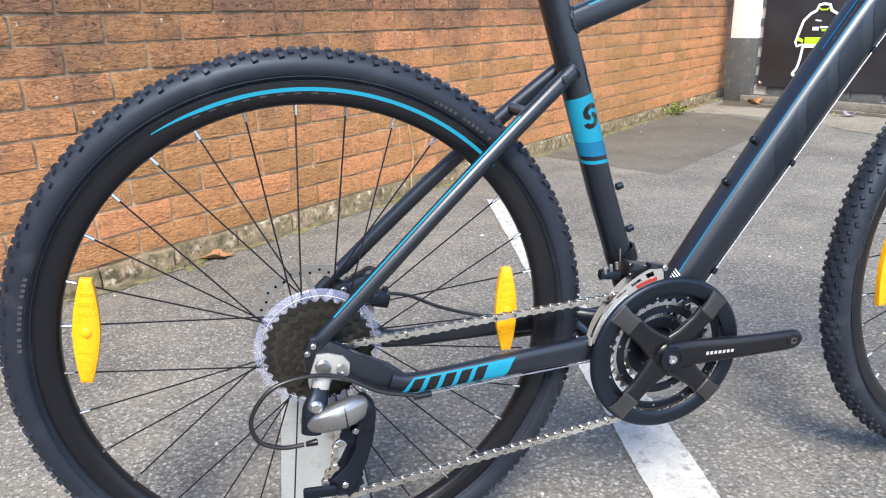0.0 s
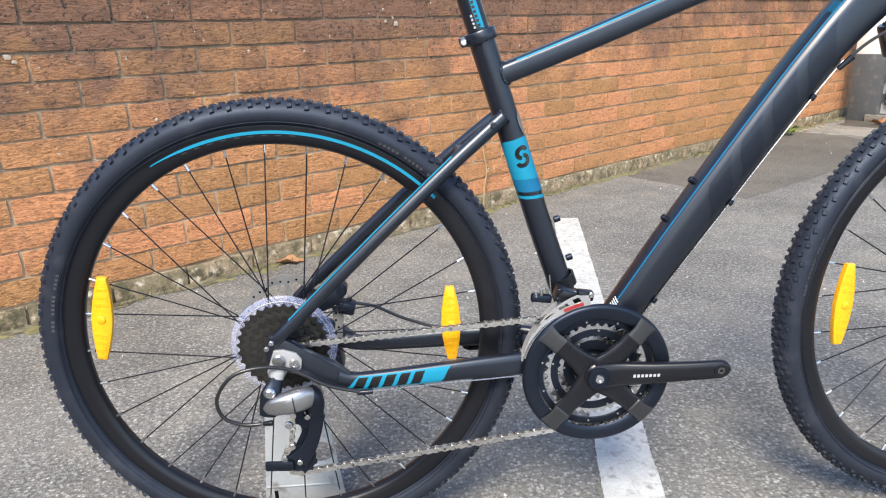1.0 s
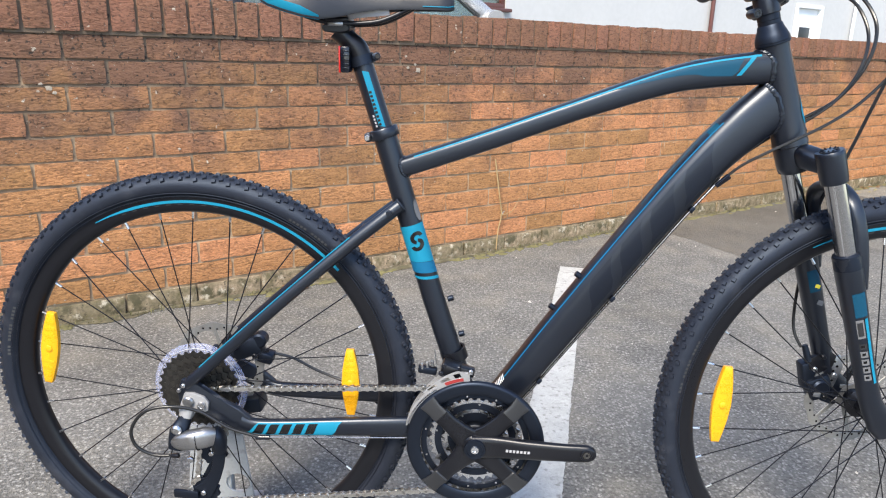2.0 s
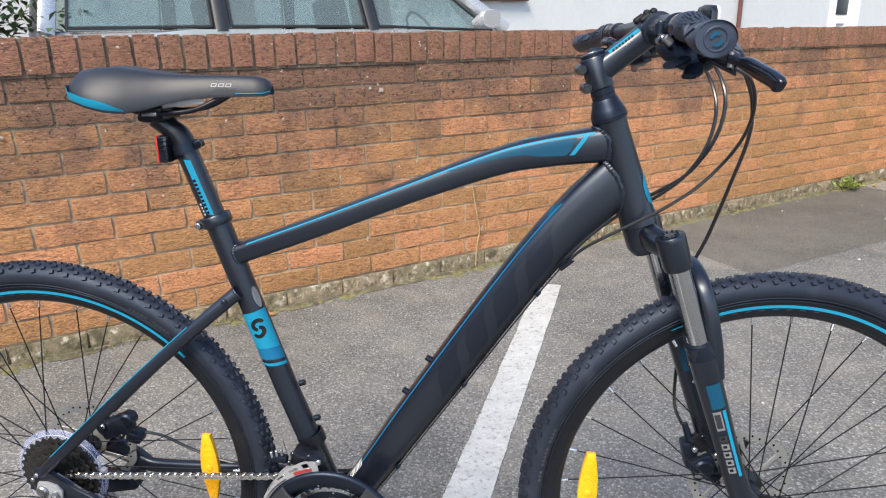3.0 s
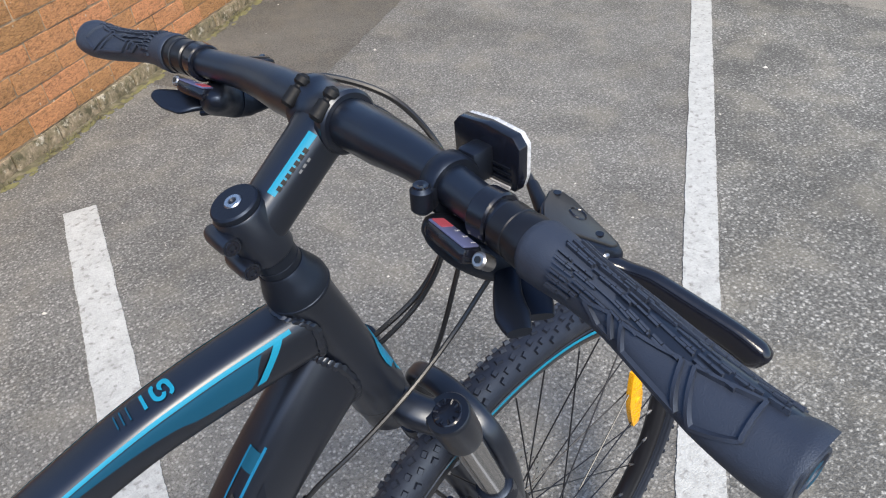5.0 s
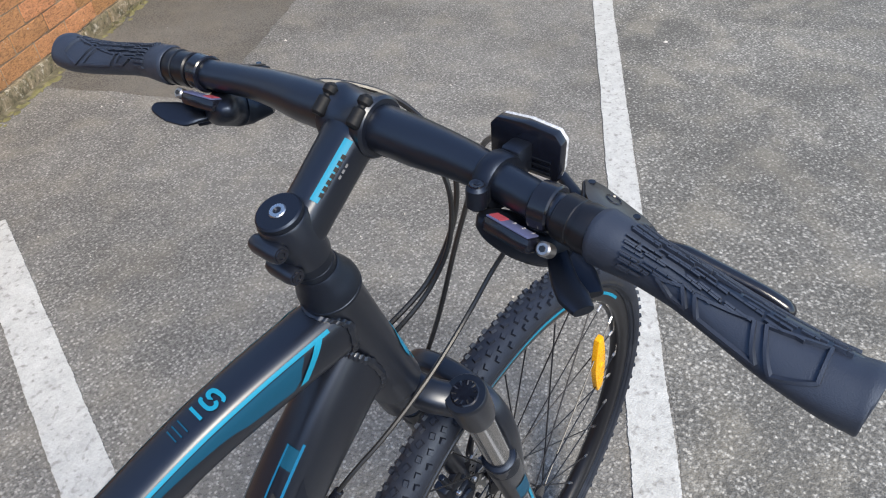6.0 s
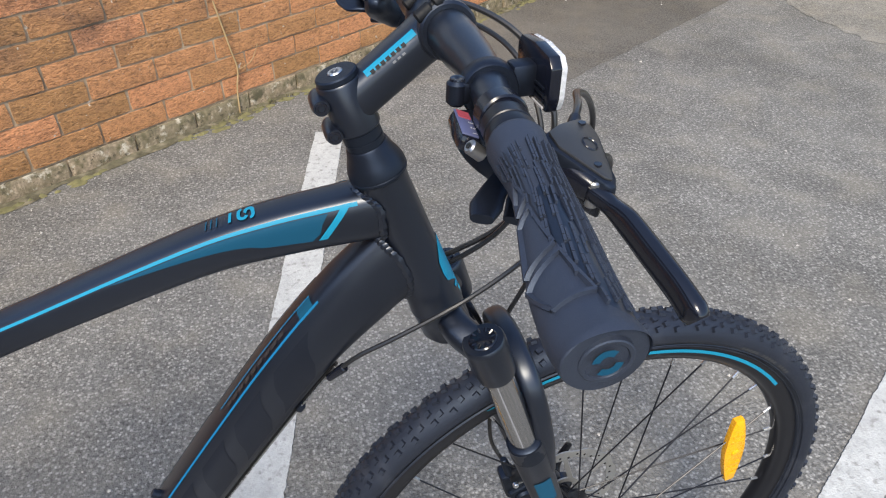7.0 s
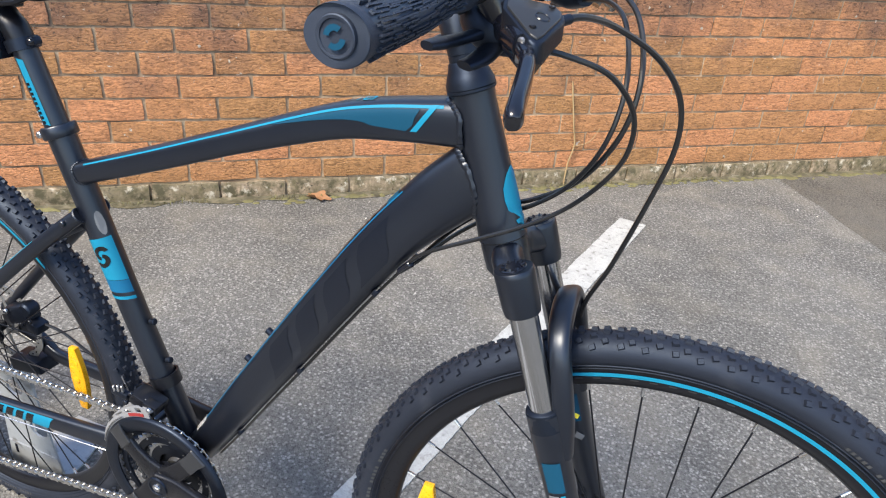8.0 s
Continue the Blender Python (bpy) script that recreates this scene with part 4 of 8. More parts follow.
    for k, (px, pz) in enumerate(((-0.066, 0.424), (-0.074, 0.422), (-0.082, 0.419))):
        bike_part("limit_screw", cyl((px, -0.050, pz), (px - 0.001, -0.050, pz + 0.010), 0.0024, segs=10, bevel=0.0005), STEEL if k else SILVER, fm)
    spring = [V((-0.070 - 0.0006 * k, -0.046 + 0.005 * math.cos(k * 1.05), 0.416 + 0.005 * math.sin(k * 1.05))) for k in range(30)]
    bike_part("return_spring", Tube(spring, [0.0009] * 30, ref=(1, 0, 0)).mesh(6), SPROCKET, fm)
    bike_part("linkage_arm", box((-0.074, -0.046, 0.4165), (0.030, 0.012, 0.012), 0.003, rot=(0, 8, 0)), PLASTIC, fm)
    bike_part("cable_end", cyl((-0.060, -0.046, 0.425), (-0.063, -0.050, 0.452), 0.0009, segs=6), STEEL, fm)

    # rear mech
    hang = side_plate([(-0.462, 0.356), (-0.456, 0.372), (-0.442, 0.372), (-0.425, 0.366), (-0.418, 0.356), (-0.420, 0.342), (-0.432, 0.336), (-0.440, 0.342), (-0.445, 0.330), (-0.455, 0.318), (-0.466, 0.322), (-0.468, 0.340)], -0.0745, 0.005, 0.0012)
    rm = bike_part("rear_mech", hang, PALE_ALLOY, label="silver and black rear derailleur with a looped cable")
    bike_part("hanger_bolt", lathe([(-0.006, 0.0), (-0.006, 0.003), (-0.0075, 0.0035), (-0.0075, 0.0060), (-0.003, 0.0065)], (-0.4290, -0.0745, 0.3515), (0, 1, 0), 16, closed=False), STEEL, rm)
    knuckle = Tube([(-0.453, -0.079, 0.340), (-0.458, -0.084, 0.324), (-0.464, -0.090, 0.310), (-0.470, -0.092, 0.282)], [(0.008, 0.009), (0.009, 0.0115), (0.010, 0.0145), (0.008, 0.012)], square=2.6, detail=3)
    bike_part("upper_knuckle", knuckle.mesh(18), PLASTIC, rm, "black mech knuckle")
    k2 = Tube([(-0.452, -0.0775, 0.346), (-0.455, -0.083, 0.332)], [(0.008, 0.012), (0.007, 0.010)], square=2.6)
    bike_part("link_plate", k2.mesh(16), PALE_ALLOY, rm, "silver link plate")
    bike_part("pivot_bolt", lathe([(-0.004, 0.0), (-0.004, 0.005), (-0.0015, 0.008), (0.0, 0.0085)], (-0.4625, -0.101, 0.3195), (0, 1, 0), 20, closed=False), STEEL, rm, "round steel pivot cap")
    bodyt = Tube([(-0.470, -0.092, 0.292), (-0.458, -0.097, 0.298), (-0.438, -0.099, 0.303), (-0.420, -0.094, 0.305), (-0.409, -0.088, 0.303)], [(0.008, 0.008), (0.0115, 0.0135), (0.0125, 0.0160), (0.0115, 0.0165), (0.009, 0.014)], square=2.8, detail=4)
    bike_part("mech_body", bodyt.mesh(24), SILVER, rm, "smooth silver parallelogram body")
    bike_part("body_seam", Tube([(-0.4310, -0.0978, 0.3030), (-0.4290, -0.0978, 0.3032)], [(0.0124, 0.0170), (0.0124, 0.0170)], square=2.8).mesh(24), GLOSS, rm)
    kn2 = Tube([(-0.412, -0.083, 0.312), (-0.406, -0.082, 0.302), (-0.404, -0.080, 0.288), (-0.405, -0.079, 0.272)], [(0.010, 0.009), (0.014, 0.012), (0.013, 0.012), (0.010, 0.010)], square=2.4, detail=3)
    bike_part("lower_knuckle", kn2.mesh(18), PLASTIC, rm, "black lower knuckle")
    cage1 = Tube([(-0.405, -0.082, 0.292), (-0.406, -0.081, 0.266), (-0.411, -0.079, 0.238), (-0.423, -0.078, 0.212), (-0.438, -0.078, 0.192)], [(0.0022, 0.0125), (0.0022, 0.0110), (0.0022, 0.0095), (0.0022, 0.0115), (0.0022, 0.0160)], square=3, detail=5)
    bike_part("cage_plate", cage1.mesh(16), PLASTIC, rm, "long black cage plate")
    cage2 = Tube([(-0.412, -0.066, 0.280), (-0.416, -0.066, 0.250), (-0.428, -0.066, 0.220), (-0.440, -0.066, 0.192)], [(0.0015, 0.012), (0.0015, 0.008), (0.0015, 0.010), (0.0015, 0.013)], square=3, detail=4)
    bike_part("cage_plate", cage2.mesh(14), PLASTIC, rm)
    bike_part("cage_tab", box((-0.466, -0.0785, 0.188), (0.042, 0.006, 0.016), 0.003, rot=(0, 3, 0)), PLASTIC, rm)
    for px, pz in ((-0.4355, 0.1940), (-0.4180, 0.268)):
        pul = toothed((px, 0, pz), 0.0225, 11, 0.006, -0.072, 0.006, depth=0.003)
        bike_part("jockey_wheel", pul, PLASTIC, rm, "black jockey wheel", smooth=20)
        bike_part("jockey_bolt", cyl((px, -0.080, pz), (px, -0.084, pz), 0.0042, segs=14, bevel=0.001), STEEL, rm)
    bike_part("barrel_adjuster", cyl((-0.464, -0.096, 0.271), (-0.478, -0.096, 0.270), 0.0042, 0.0032, segs=12, bevel=0.001), ALLOY_BLACK, rm)
    bike_part("clamp_bolt", cyl((-0.4395, -0.107, 0.274), (-0.4395, -0.113, 0.274), 0.0055, segs=6, bevel=0.001), STEEL, rm)
    loop = cable([(-0.336, -0.0775, 0.3000), (-0.385, -0.0815, 0.316), (-0.430, -0.084, 0.344), (-0.470, -0.094, 0.356), (-0.510, -0.100, 0.349), (-0.534, -0.102, 0.318), (-0.530, -0.101, 0.288), (-0.506, -0.098, 0.272), (-0.480, -0.096, 0.270)], 0.0027, 10, 10)
    bike_part("gear_cable", loop, CABLE, rm, "black gear cable loop")

    # chain: links along the upper and lower runs and round the ring and sprocket
    link_o, link_i = bmesh.new(), bmesh.new()
    for bm, yy, h in ((link_o, 0.0036, 0.0044), (link_i, 0.0024, 0.0046)):
        for sg in (-1, 1):
            pts = [(x * 1.0, z) for x, z in ([(0.0063 + h * math.cos(radians(a)), h * math.sin(radians(a))) for a in range(-80, 81, 40)] + [(0.0, h * 0.62)] +
                                             [(-0.0063 + h * math.cos(radians(a)), h * math.sin(radians(a))) for a in range(100, 261, 40)] + [(0.0, -h * 0.62)])]
            side_plate(pts, sg * yy, 0.0011, bm=bm)
        for sx in (-1, 1):
            merge(bm, cyl((sx * 0.0063, -0.0042, 0), (sx * 0.0063, 0.0042, 0), 0.0021, segs=8))
    me_o, me_i = mesh_of("chain_link", link_o, CHAIN), mesh_of("chain_link", link_i, CHAIN)
    ch = bike_part("chain", cyl((BB.x, -0.0535, BB.z + 0.0900), (BB.x + 0.012, -0.0535, BB.z + 0.0900), 0.0021, segs=8), CHAIN, label="bright bicycle chain")
    r1, r2, rp = 0.0900, 0.0395, 0.0235
    # upper run from the sprocket to the ring
    a0, a1 = V((REAR.x + 0.004, -0.049, REAR.z + r2 - 0.031)), V((BB.x - 0.012, -0.0535, BB.z + r1))
    low0, low1 = V((BB.x + 0.004, -0.0535, BB.z - r1)), V((-0.4355, -0.072, 0.1940 - rp))
    path = [a0, a1]
    for k in range(1, 20):
        w = radians(96 - 192 * k / 20)
        path.append(V((BB.x + r1 * math.cos(w), -0.0535, BB.z + r1 * math.sin(w))))
    path += [low0, low1]
    for k in range(1, 7):
        w = radians(270 - 150 * k / 6)
        path.append(V((-0.4355 + rp * math.cos(w), -0.072, 0.1940 + rp * math.sin(w))))
    path += [V((-0.440, -0.072, 0.262)), V((-0.436, -0.070, 0.282)), V((-0.420, -0.066, 0.292)), V((-0.400, -0.062, 0.300)), V((-0.405, -0.056, 0.318))]
    at = [0.0]
    for p, q in zip(path, path[1:]):
        at.append(at[-1] + (q - p).length)
    n = int(at[-1] / 0.0126)
    for i in range(n):
        s = at[-1] * (i + 0.5) / n
        j = max(k for k in range(len(at) - 1) if at[k] <= s)
        p, q = path[j], path[j + 1]
        c = p.lerp(q, (s - at[j]) / (at[j + 1] - at[j]))
        d = (q - p).normalized()
        ob = new("chain_link", me_o if i % 2 else me_i)
        ob.parent = ch
        ob.matrix_basis = Matrix.Translation(c) @ Matrix.Rotation(-math.atan2(d.z, d.x), 4, "Y") @ Matrix.Rotation(math.asin(max(-1, min(1, d.y))), 4, "Z")


def rotor(wheel, c, y, steered):
    """A slotted brake disc on spider arms."""
    disc = bmesh.new()
    n, r0, r1 = 96, 0.066, 0.080
    rings = []
    for k in range(n):
        w = 2 * math.pi * k / n
        wave = 0.0016 * math.sin(w * 12)
        rings.append([disc.verts.new((c.x + r * math.cos(w), y + t, c.z + r * math.sin(w))) for r, t in ((r0 - wave, -0.0009), (r1 + wave, -0.0009), (r1 + wave, 0.0009), (r0 - wave, 0.0009))])
    ring_faces(disc, rings, loop=True)
    d = bike_part("disc_rotor", disc, ROTOR_STEEL, wheel, "steel brake disc", steered=steered)
    for k in range(6):
        w = 2 * math.pi * k / 6
        u, v = V((math.cos(w), 0, math.sin(w))), V((math.cos(w + 0.6), 0, math.sin(w + 0.6)))
        bike_part("rotor_arm", Tube([V((c.x, y, c.z)) + u * 0.020, V((c.x, y, c.z)) + v * 0.068], [(0.0009, 0.0042), (0.0009, 0.0032)], ref=(0, 1, 0), square=4).mesh(8), ROTOR_STEEL, wheel, steered=steered)
    bike_part("rotor_carrier", lathe([(-0.001, 0.016), (-0.001, 0.024), (0.001, 0.024), (0.001, 0.016)], (c.x, y, c.z), (0, 1, 0), 32), ROTOR_STEEL, wheel, steered=steered)
    for k in range(36):
        w = 2 * math.pi * k / 36
        rr = 0.0705 + 0.0022 * ((k % 3) - 1)
        q = V((c.x + rr * math.cos(w), y, c.z + rr * math.sin(w)))
        bike_part("drilling", cyl(q - V((0, 0.0011, 0)), q + V((0, 0.0011, 0)), 0.0019, segs=8), FRAME_DARK, d, steered=steered)
    return d


CLEAR = bpy.data.materials.new("clear_plastic")
CLEAR.use_nodes = True
_b = CLEAR.node_tree.nodes["Principled BSDF"]
_b.inputs["Base Color"].default_value = (0.50, 0.56, 0.88, 1)
_b.inputs["Roughness"].default_value = 0.12
_b.inputs["Alpha"].default_value = 0.13
build_drive()


def build_fork():
    S = dict(steered=True)
    crown = Tube([head_at(0.785), head_at(0.775), head_at(0.752), head_at(0.742)], [0.0225, 0.0240, 0.0235, 0.018])
    fk = bike_part("fork", crown.mesh(28), FRAME, label="black suspension fork with chromed stanchions", **S)
    ring = lathe([(-0.0025, 0.020), (-0.0025, 0.0245), (0.0025, 0.0245), (0.0025, 0.020)], head_at(0.783), HEAD_UP, 32)
    bike_part("headset_seal", ring, GLOSS, fk, **S)
    for sg in (-1, 1):
        yy = sg * 0.060
        leg = lambda z: V((0.4730 + (0.776 - z) * 0.330, yy, z))
        arm = Tube([head_at(0.7665) + V((0.006, sg * 0.006, 0)), V((0.4605, sg * 0.028, 0.7660)), V((0.4705, sg * 0.046, 0.7620)), leg(0.7570)], [(0.0150, 0.0175), (0.0148, 0.0165), (0.0148, 0.0150), (0.0145, 0.0130)], ref=(0.95, 0, 0.31), square=3.0, detail=4)
        bike_part("crown_arm", arm.mesh(20), FRAME, fk, **S)
        cap = Tube([leg(0.735), leg(0.742), leg(0.7735), leg(0.7775), leg(0.7790), leg(0.7788), leg(0.7740)], [0.0176, 0.0186, 0.0194, 0.0192, 0.0182, 0.0160, 0.0150])
        bike_part("crown_cup", cap.mesh(26), FRAME, fk, **S)
        knob = lathe([(0.0, 0.0), (0.0, 0.0130), (0.0025, 0.0130), (0.0035, 0.0118), (0.0035, 0.0)], leg(0.7770), HEAD_UP, 20, closed=False)
        bike_part("preload_knob", knob, GLOSS, fk, "ribbed black preload cap", **S)
        for k in range(10):
            w = 2 * math.pi * k / 10
            a = V((0, 1, 0)) * math.cos(w) + V((0.951, 0, 0.31)) * math.sin(w)
            bike_part("knob_rib", cyl(leg(0.7770) + a * 0.0075 + HEAD_UP * 0.003, leg(0.7770) + a * 0.0115 + HEAD_UP * 0.0045, 0.0012, segs=6), GLOSS, fk, **S)
        st = Tube([leg(0.740), leg(0.620)], [0.0140, 0.0140])
        bike_part("stanchion", st.mesh(28), CHROME, fk, "chromed stanchion tube", **S)
        seal = Tube([leg(0.634), leg(0.632), leg(0.626), leg(0.612)], [0.0150, 0.0178, 0.0185, 0.0190])
        bike_part("wiper_seal", seal.mesh(28), PLASTIC, fk, **S)
        low = Tube([leg(0.630), leg(0.600), leg(0.54), leg(0.46), leg(0.40) + V((0.002, 0, 0)), V((0.622, yy, 0.366)), V((0.632, yy, 0.345))],
                   [(0.0178, 0.0184), (0.0178, 0.0184), (0.0164, 0.0168), (0.0144, 0.0152), (0.0128, 0.0162), (0.0105, 0.0230), (0.0085, 0.0150)], square=2.3, detail=5)
        bike_part("lower_leg", low.mesh(28), FRAME, fk, "matt black lower leg with teal decals", **S)
        foot = lathe([(-0.008, 0.0), (-0.008, 0.013), (-0.006, 0.016), (0.006, 0.016), (0.008, 0.013), (0.008, 0.0)], (0.645, yy, 0.355), (0, 1, 0), 28, closed=False)
        bike_part("axle_boss", foot, FRAME, fk, **S)
        if sg < 0:
            bike_part("decal_panel", low.patch(0.054, 0.092, -27, 29, slant=0, off=0.0006, ns=4, na=6), TEAL, fk, "teal square decal", **S)
            bike_part("decal_panel", low.patch(0.096, 0.126, -30, 3, off=0.0006, ns=4, na=4), DIM_PRINT, fk, "dim grey decal", **S)
            bike_part("decal_inset", low.patch(0.100, 0.122, -25, -2, off=0.0011, ns=2, na=3), FRAME_GREY, fk, **S)
            for k in range(5):
                bike_part("letter_bar", low.patch(0.134 + 0.013 * k, 0.144 + 0.013 * k, -30, 2, slant=0.001, off=0.0006, ns=2, na=4), FRAME_GREY if k == 0 else DIM_PRINT, fk, **S)
                bike_part("letter_gap", low.patch(0.137 + 0.013 * k, 0.141 + 0.013 * k, -22, -6, off=0.0011, ns=1, na=2), FRAME_DARK, fk, **S)
            bike_part("stripe", low.patch(0.096, 0.204, 9, 25, off=0.0006, ns=10, na=2), CYAN, fk, "thin cyan stripe decal", **S)
        else:
            bike_part("decal_panel", low.patch(0.054, 0.092, -27, 29, off=0.0006, ns=4, na=6), TEAL, fk, "teal square decal", **S)
            lab = box(V((0.551, yy - 0.0172, 0.552)), (0.008, 0.0008, 0.006), 0, rot=(0, 18, 0))
            bike_part("warning_label", lab, YELLOW_PRINT, fk, "tiny yellow label", **S)
            lab = box(V((0.560, yy - 0.0168, 0.524)), (0.010, 0.0008, 0.008), 0, rot=(0, 18, 0))
            bike_part("warning_label", lab, DIM_PRINT, fk, **S)
    # brace arch over the tyre, in front of the stanchions
    side = [(0.547, 0.0600, 0.582, 0.0115, 0.0120), (0.542, 0.0600, 0.622, 0.0115, 0.0115), (0.5335, 0.0590, 0.668, 0.0105, 0.0100), (0.5255, 0.0515, 0.7000, 0.0110, 0.0092), (0.5215, 0.0310, 0.7165, 0.0120, 0.0085)]
    spine = [(x, -y, z, a, b) for x, y, z, a, b in side] + [(0.5205, 0.0, 0.7225, 0.0125, 0.0085)] + side[::-1]
    arch = Tube([V(q[:3]) for q in spine], [q[3:] for q in spine], ref=(0.95, 0, 0.31), square=2.8, detail=5)
    bike_part("brace_arch", arch.mesh(18), FRAME, fk, "black fork brace arch", **S)
    # axle and quick release
    bike_part("axle", cyl((0.645, -0.075, 0.355), (0.645, 0.075, 0.355), 0.0055, segs=14), SILVER, fk, **S)
    bike_part("axle_nut", cyl((0.645, -0.072, 0.355), (0.645, -0.084, 0.355), 0.0085, 0.0065, segs=18, bevel=0.002), GLOSS, fk, **S)
    bike_part("release_lever", Tube([(0.645, 0.074, 0.355), (0.650, 0.086, 0.362), (0.668, 0.090, 0.395)], [(0.007, 0.008), (0.004, 0.008), (0.003, 0.006)], square=2.5, detail=4).mesh(14), ALLOY_BLACK, fk, **S)
    rotor(front_wheel, FRONT, 0.050, True)
    # brake calliper on the far leg, behind it
    cal = box((0.585, 0.056, 0.374), (0.040, 0.030, 0.040), 0.006, rot=(0, -24, 0))
    box((0.566, 0.060, 0.392), (0.022, 0.024, 0.050), 0.005, rot=(0, -14, 0), bm=cal)
    box((0.603, 0.058, 0.352), (0.024, 0.022, 0.016), 0.004, rot=(0, 20, 0), bm=cal)
    merge(cal, cyl((0.583, 0.036, 0.374), (0.583, 0.070, 0.374), 0.0155, segs=20, bevel=0.003))
    merge(cal, cyl((0.562, 0.052, 0.418), (0.553, 0.056, 0.446), 0.0062, 0.0048, segs=14, bevel=0.001))
    cb = bike_part("brake_calliper", cal, PLASTIC, label="black front disc brake calliper with bolts", steered=True)
    arm_ = side_plate([(0.560, 0.424), (0.590, 0.442), (0.606, 0.430), (0.602, 0.410), (0.580, 0.398), (0.562, 0.405)], 0.052, 0.010, 0.002)
    bike_part("mount_arm", arm_, ALLOY_BLACK, cb, "dark alloy mounting arm", **S)
    bike_part("mount_plate", side_plate([(0.595, 0.424), (0.612, 0.432), (0.620, 0.410), (0.608, 0.372), (0.594, 0.384)], 0.049, 0.003, 0.0006), SILVER, cb, "grey drilled mounting plate", **S)
    for k in range(5):
        q = V((0.604 + 0.005 * (k % 2), 0.0470, 0.420 - 0.0085 * k))
        bike_part("drilling", cyl(q, q + V((0, 0.0006, 0)), 0.0022, segs=10), FRAME_DARK, cb, **S)
    for k, p in enumerate(((0.566, 0.410), (0.590, 0.360), (0.600, 0.400), (0.577, 0.432), (0.606, 0.352))):
        bike_part("calliper_bolt", cyl((p[0], 0.041, p[1]), (p[0], 0.035, p[1]), 0.0042, segs=12, bevel=0.001), STEEL if k in (0, 2) else ALLOY_BLACK, cb, **S)
    bike_part("calliper_tag", box((0.575, 0.0350, 0.366), (0.012, 0.001, 0.009), 0.0003, rot=(0, 8, 0)), DIM_PRINT, cb, "small grey tag", **S)
    # rear calliper, inside the far stays
    cal = box((-0.395, 0.052, 0.398), (0.052, 0.030, 0.034), 0.006, rot=(0, -20, 0))
    merge(cal, cyl((-0.372, 0.038, 0.413), (-0.372, 0.062, 0.413), 0.013, segs=18, bevel=0.003))
    box((-0.362, 0.050, 0.382), (0.026, 0.026, 0.020), 0.004, rot=(0, 15, 0), bm=cal)
    rc = bike_part("brake_calliper", cal, PLASTIC, label="black rear disc brake calliper")
    for p in ((-0.41, 0.405), (-0.378, 0.388), (-0.356, 0.40)):
        bike_part("calliper_bolt", cyl((p[0], 0.036, p[1]), (p[0], 0.031, p[1]), 0.0045, segs=12, bevel=0.001), STEEL if p[0] < -0.4 else ALLOY_BLACK, rc)
    bike_part("brake_hose", cable([(-0.360, 0.052, 0.388), (-0.320, 0.060, 0.376), (-0.270, 0.062, 0.350), (-0.20, 0.058, 0.330), (-0.08, 0.045, 0.322)], 0.0026), CABLE, rc)


build_fork()


def ridge(bm, tube, s0, s1, a0, a1, h, slant=0.0):
    """A low raised block on a tube's skin."""
    lo = [bm.verts.new(tube.surf(s + (slant if a == a1 else 0), a, -0.0004)) for s, a in ((s0, a0), (s1, a0), (s1, a1), (s0, a1))]
    ins = (a1 - a0) * 0.12
    hi = [bm.verts.new(tube.surf(s + (slant if k > 1 else 0), a, h)) for k, (s, a) in enumerate(((s0 + 0.0004, a0 + ins), (s1 - 0.0004, a0 + ins), (s1 - 0.0004, a1 - ins), (s0 + 0.0004, a1 - ins)))]
    bm.faces.new(hi)
    for i in range(4):
        j = (i + 1) % 4
        bm.faces.new((lo[i], lo[j], hi[j], hi[i]))


class PalmTube(Tube):
    """A grip: round in front, with a flat face that falls to a thin edge behind it."""

    @property
    def fwd(self):
        return 1 if self.where(self.length / 2)[2].x > 0 else -1

    def surf(self, s, ang, off=0.0):
        c, side, up, a, b = self.where(s)
        x, y = spow(math.cos(radians(ang)), self.k), spow(math.sin(radians(ang)), self.k)
        wing = min(max((b - a) / 0.0050, 0.0), 1.0)
        if y * (1 if up.x > 0 else -1) < 0:
            x *= 1 - 0.42 * wing * y * y
        d = side * (x * a) + up * (y * b)
        return c + d + d.normalized() * off

    def mesh(self, segs=20, caps=True, bm=None):
        bm = bm or bmesh.new()
        ring_faces(bm, [[bm.verts.new(self.surf(s, 360 * j / segs)) for j in range(segs)] for s in self.at], caps=caps)
        return bm


def skin_line(bm, tube, s0, a0, s1, a1, w, h, cuts=9):
    """A low raised line of width w on a tube's skin."""
    rows = []
    p = [tube.surf(s0 + (s1 - s0) * k / cuts, a0 + (a1 - a0) * k / cuts) for k in range(cuts + 1)]
    for k in range(cuts + 1):
        c = tube.where(s0 + (s1 - s0) * k / cuts)[0]
        out = (p[k] - c).normalized()
        t = (p[min(k + 1, cuts)] - p[max(k - 1, 0)]).normalized()
        sd = t.cross(out).normalized()
        rows.append([bm.verts.new(p[k] + sd * (w * q) + out * z) for q, z in ((-0.62, -0.0012), (-0.34, h * 0.75), (0.34, h * 0.75), (0.62, -0.0012))])
    ring_faces(bm, rows, closed_ring=False, caps=False)


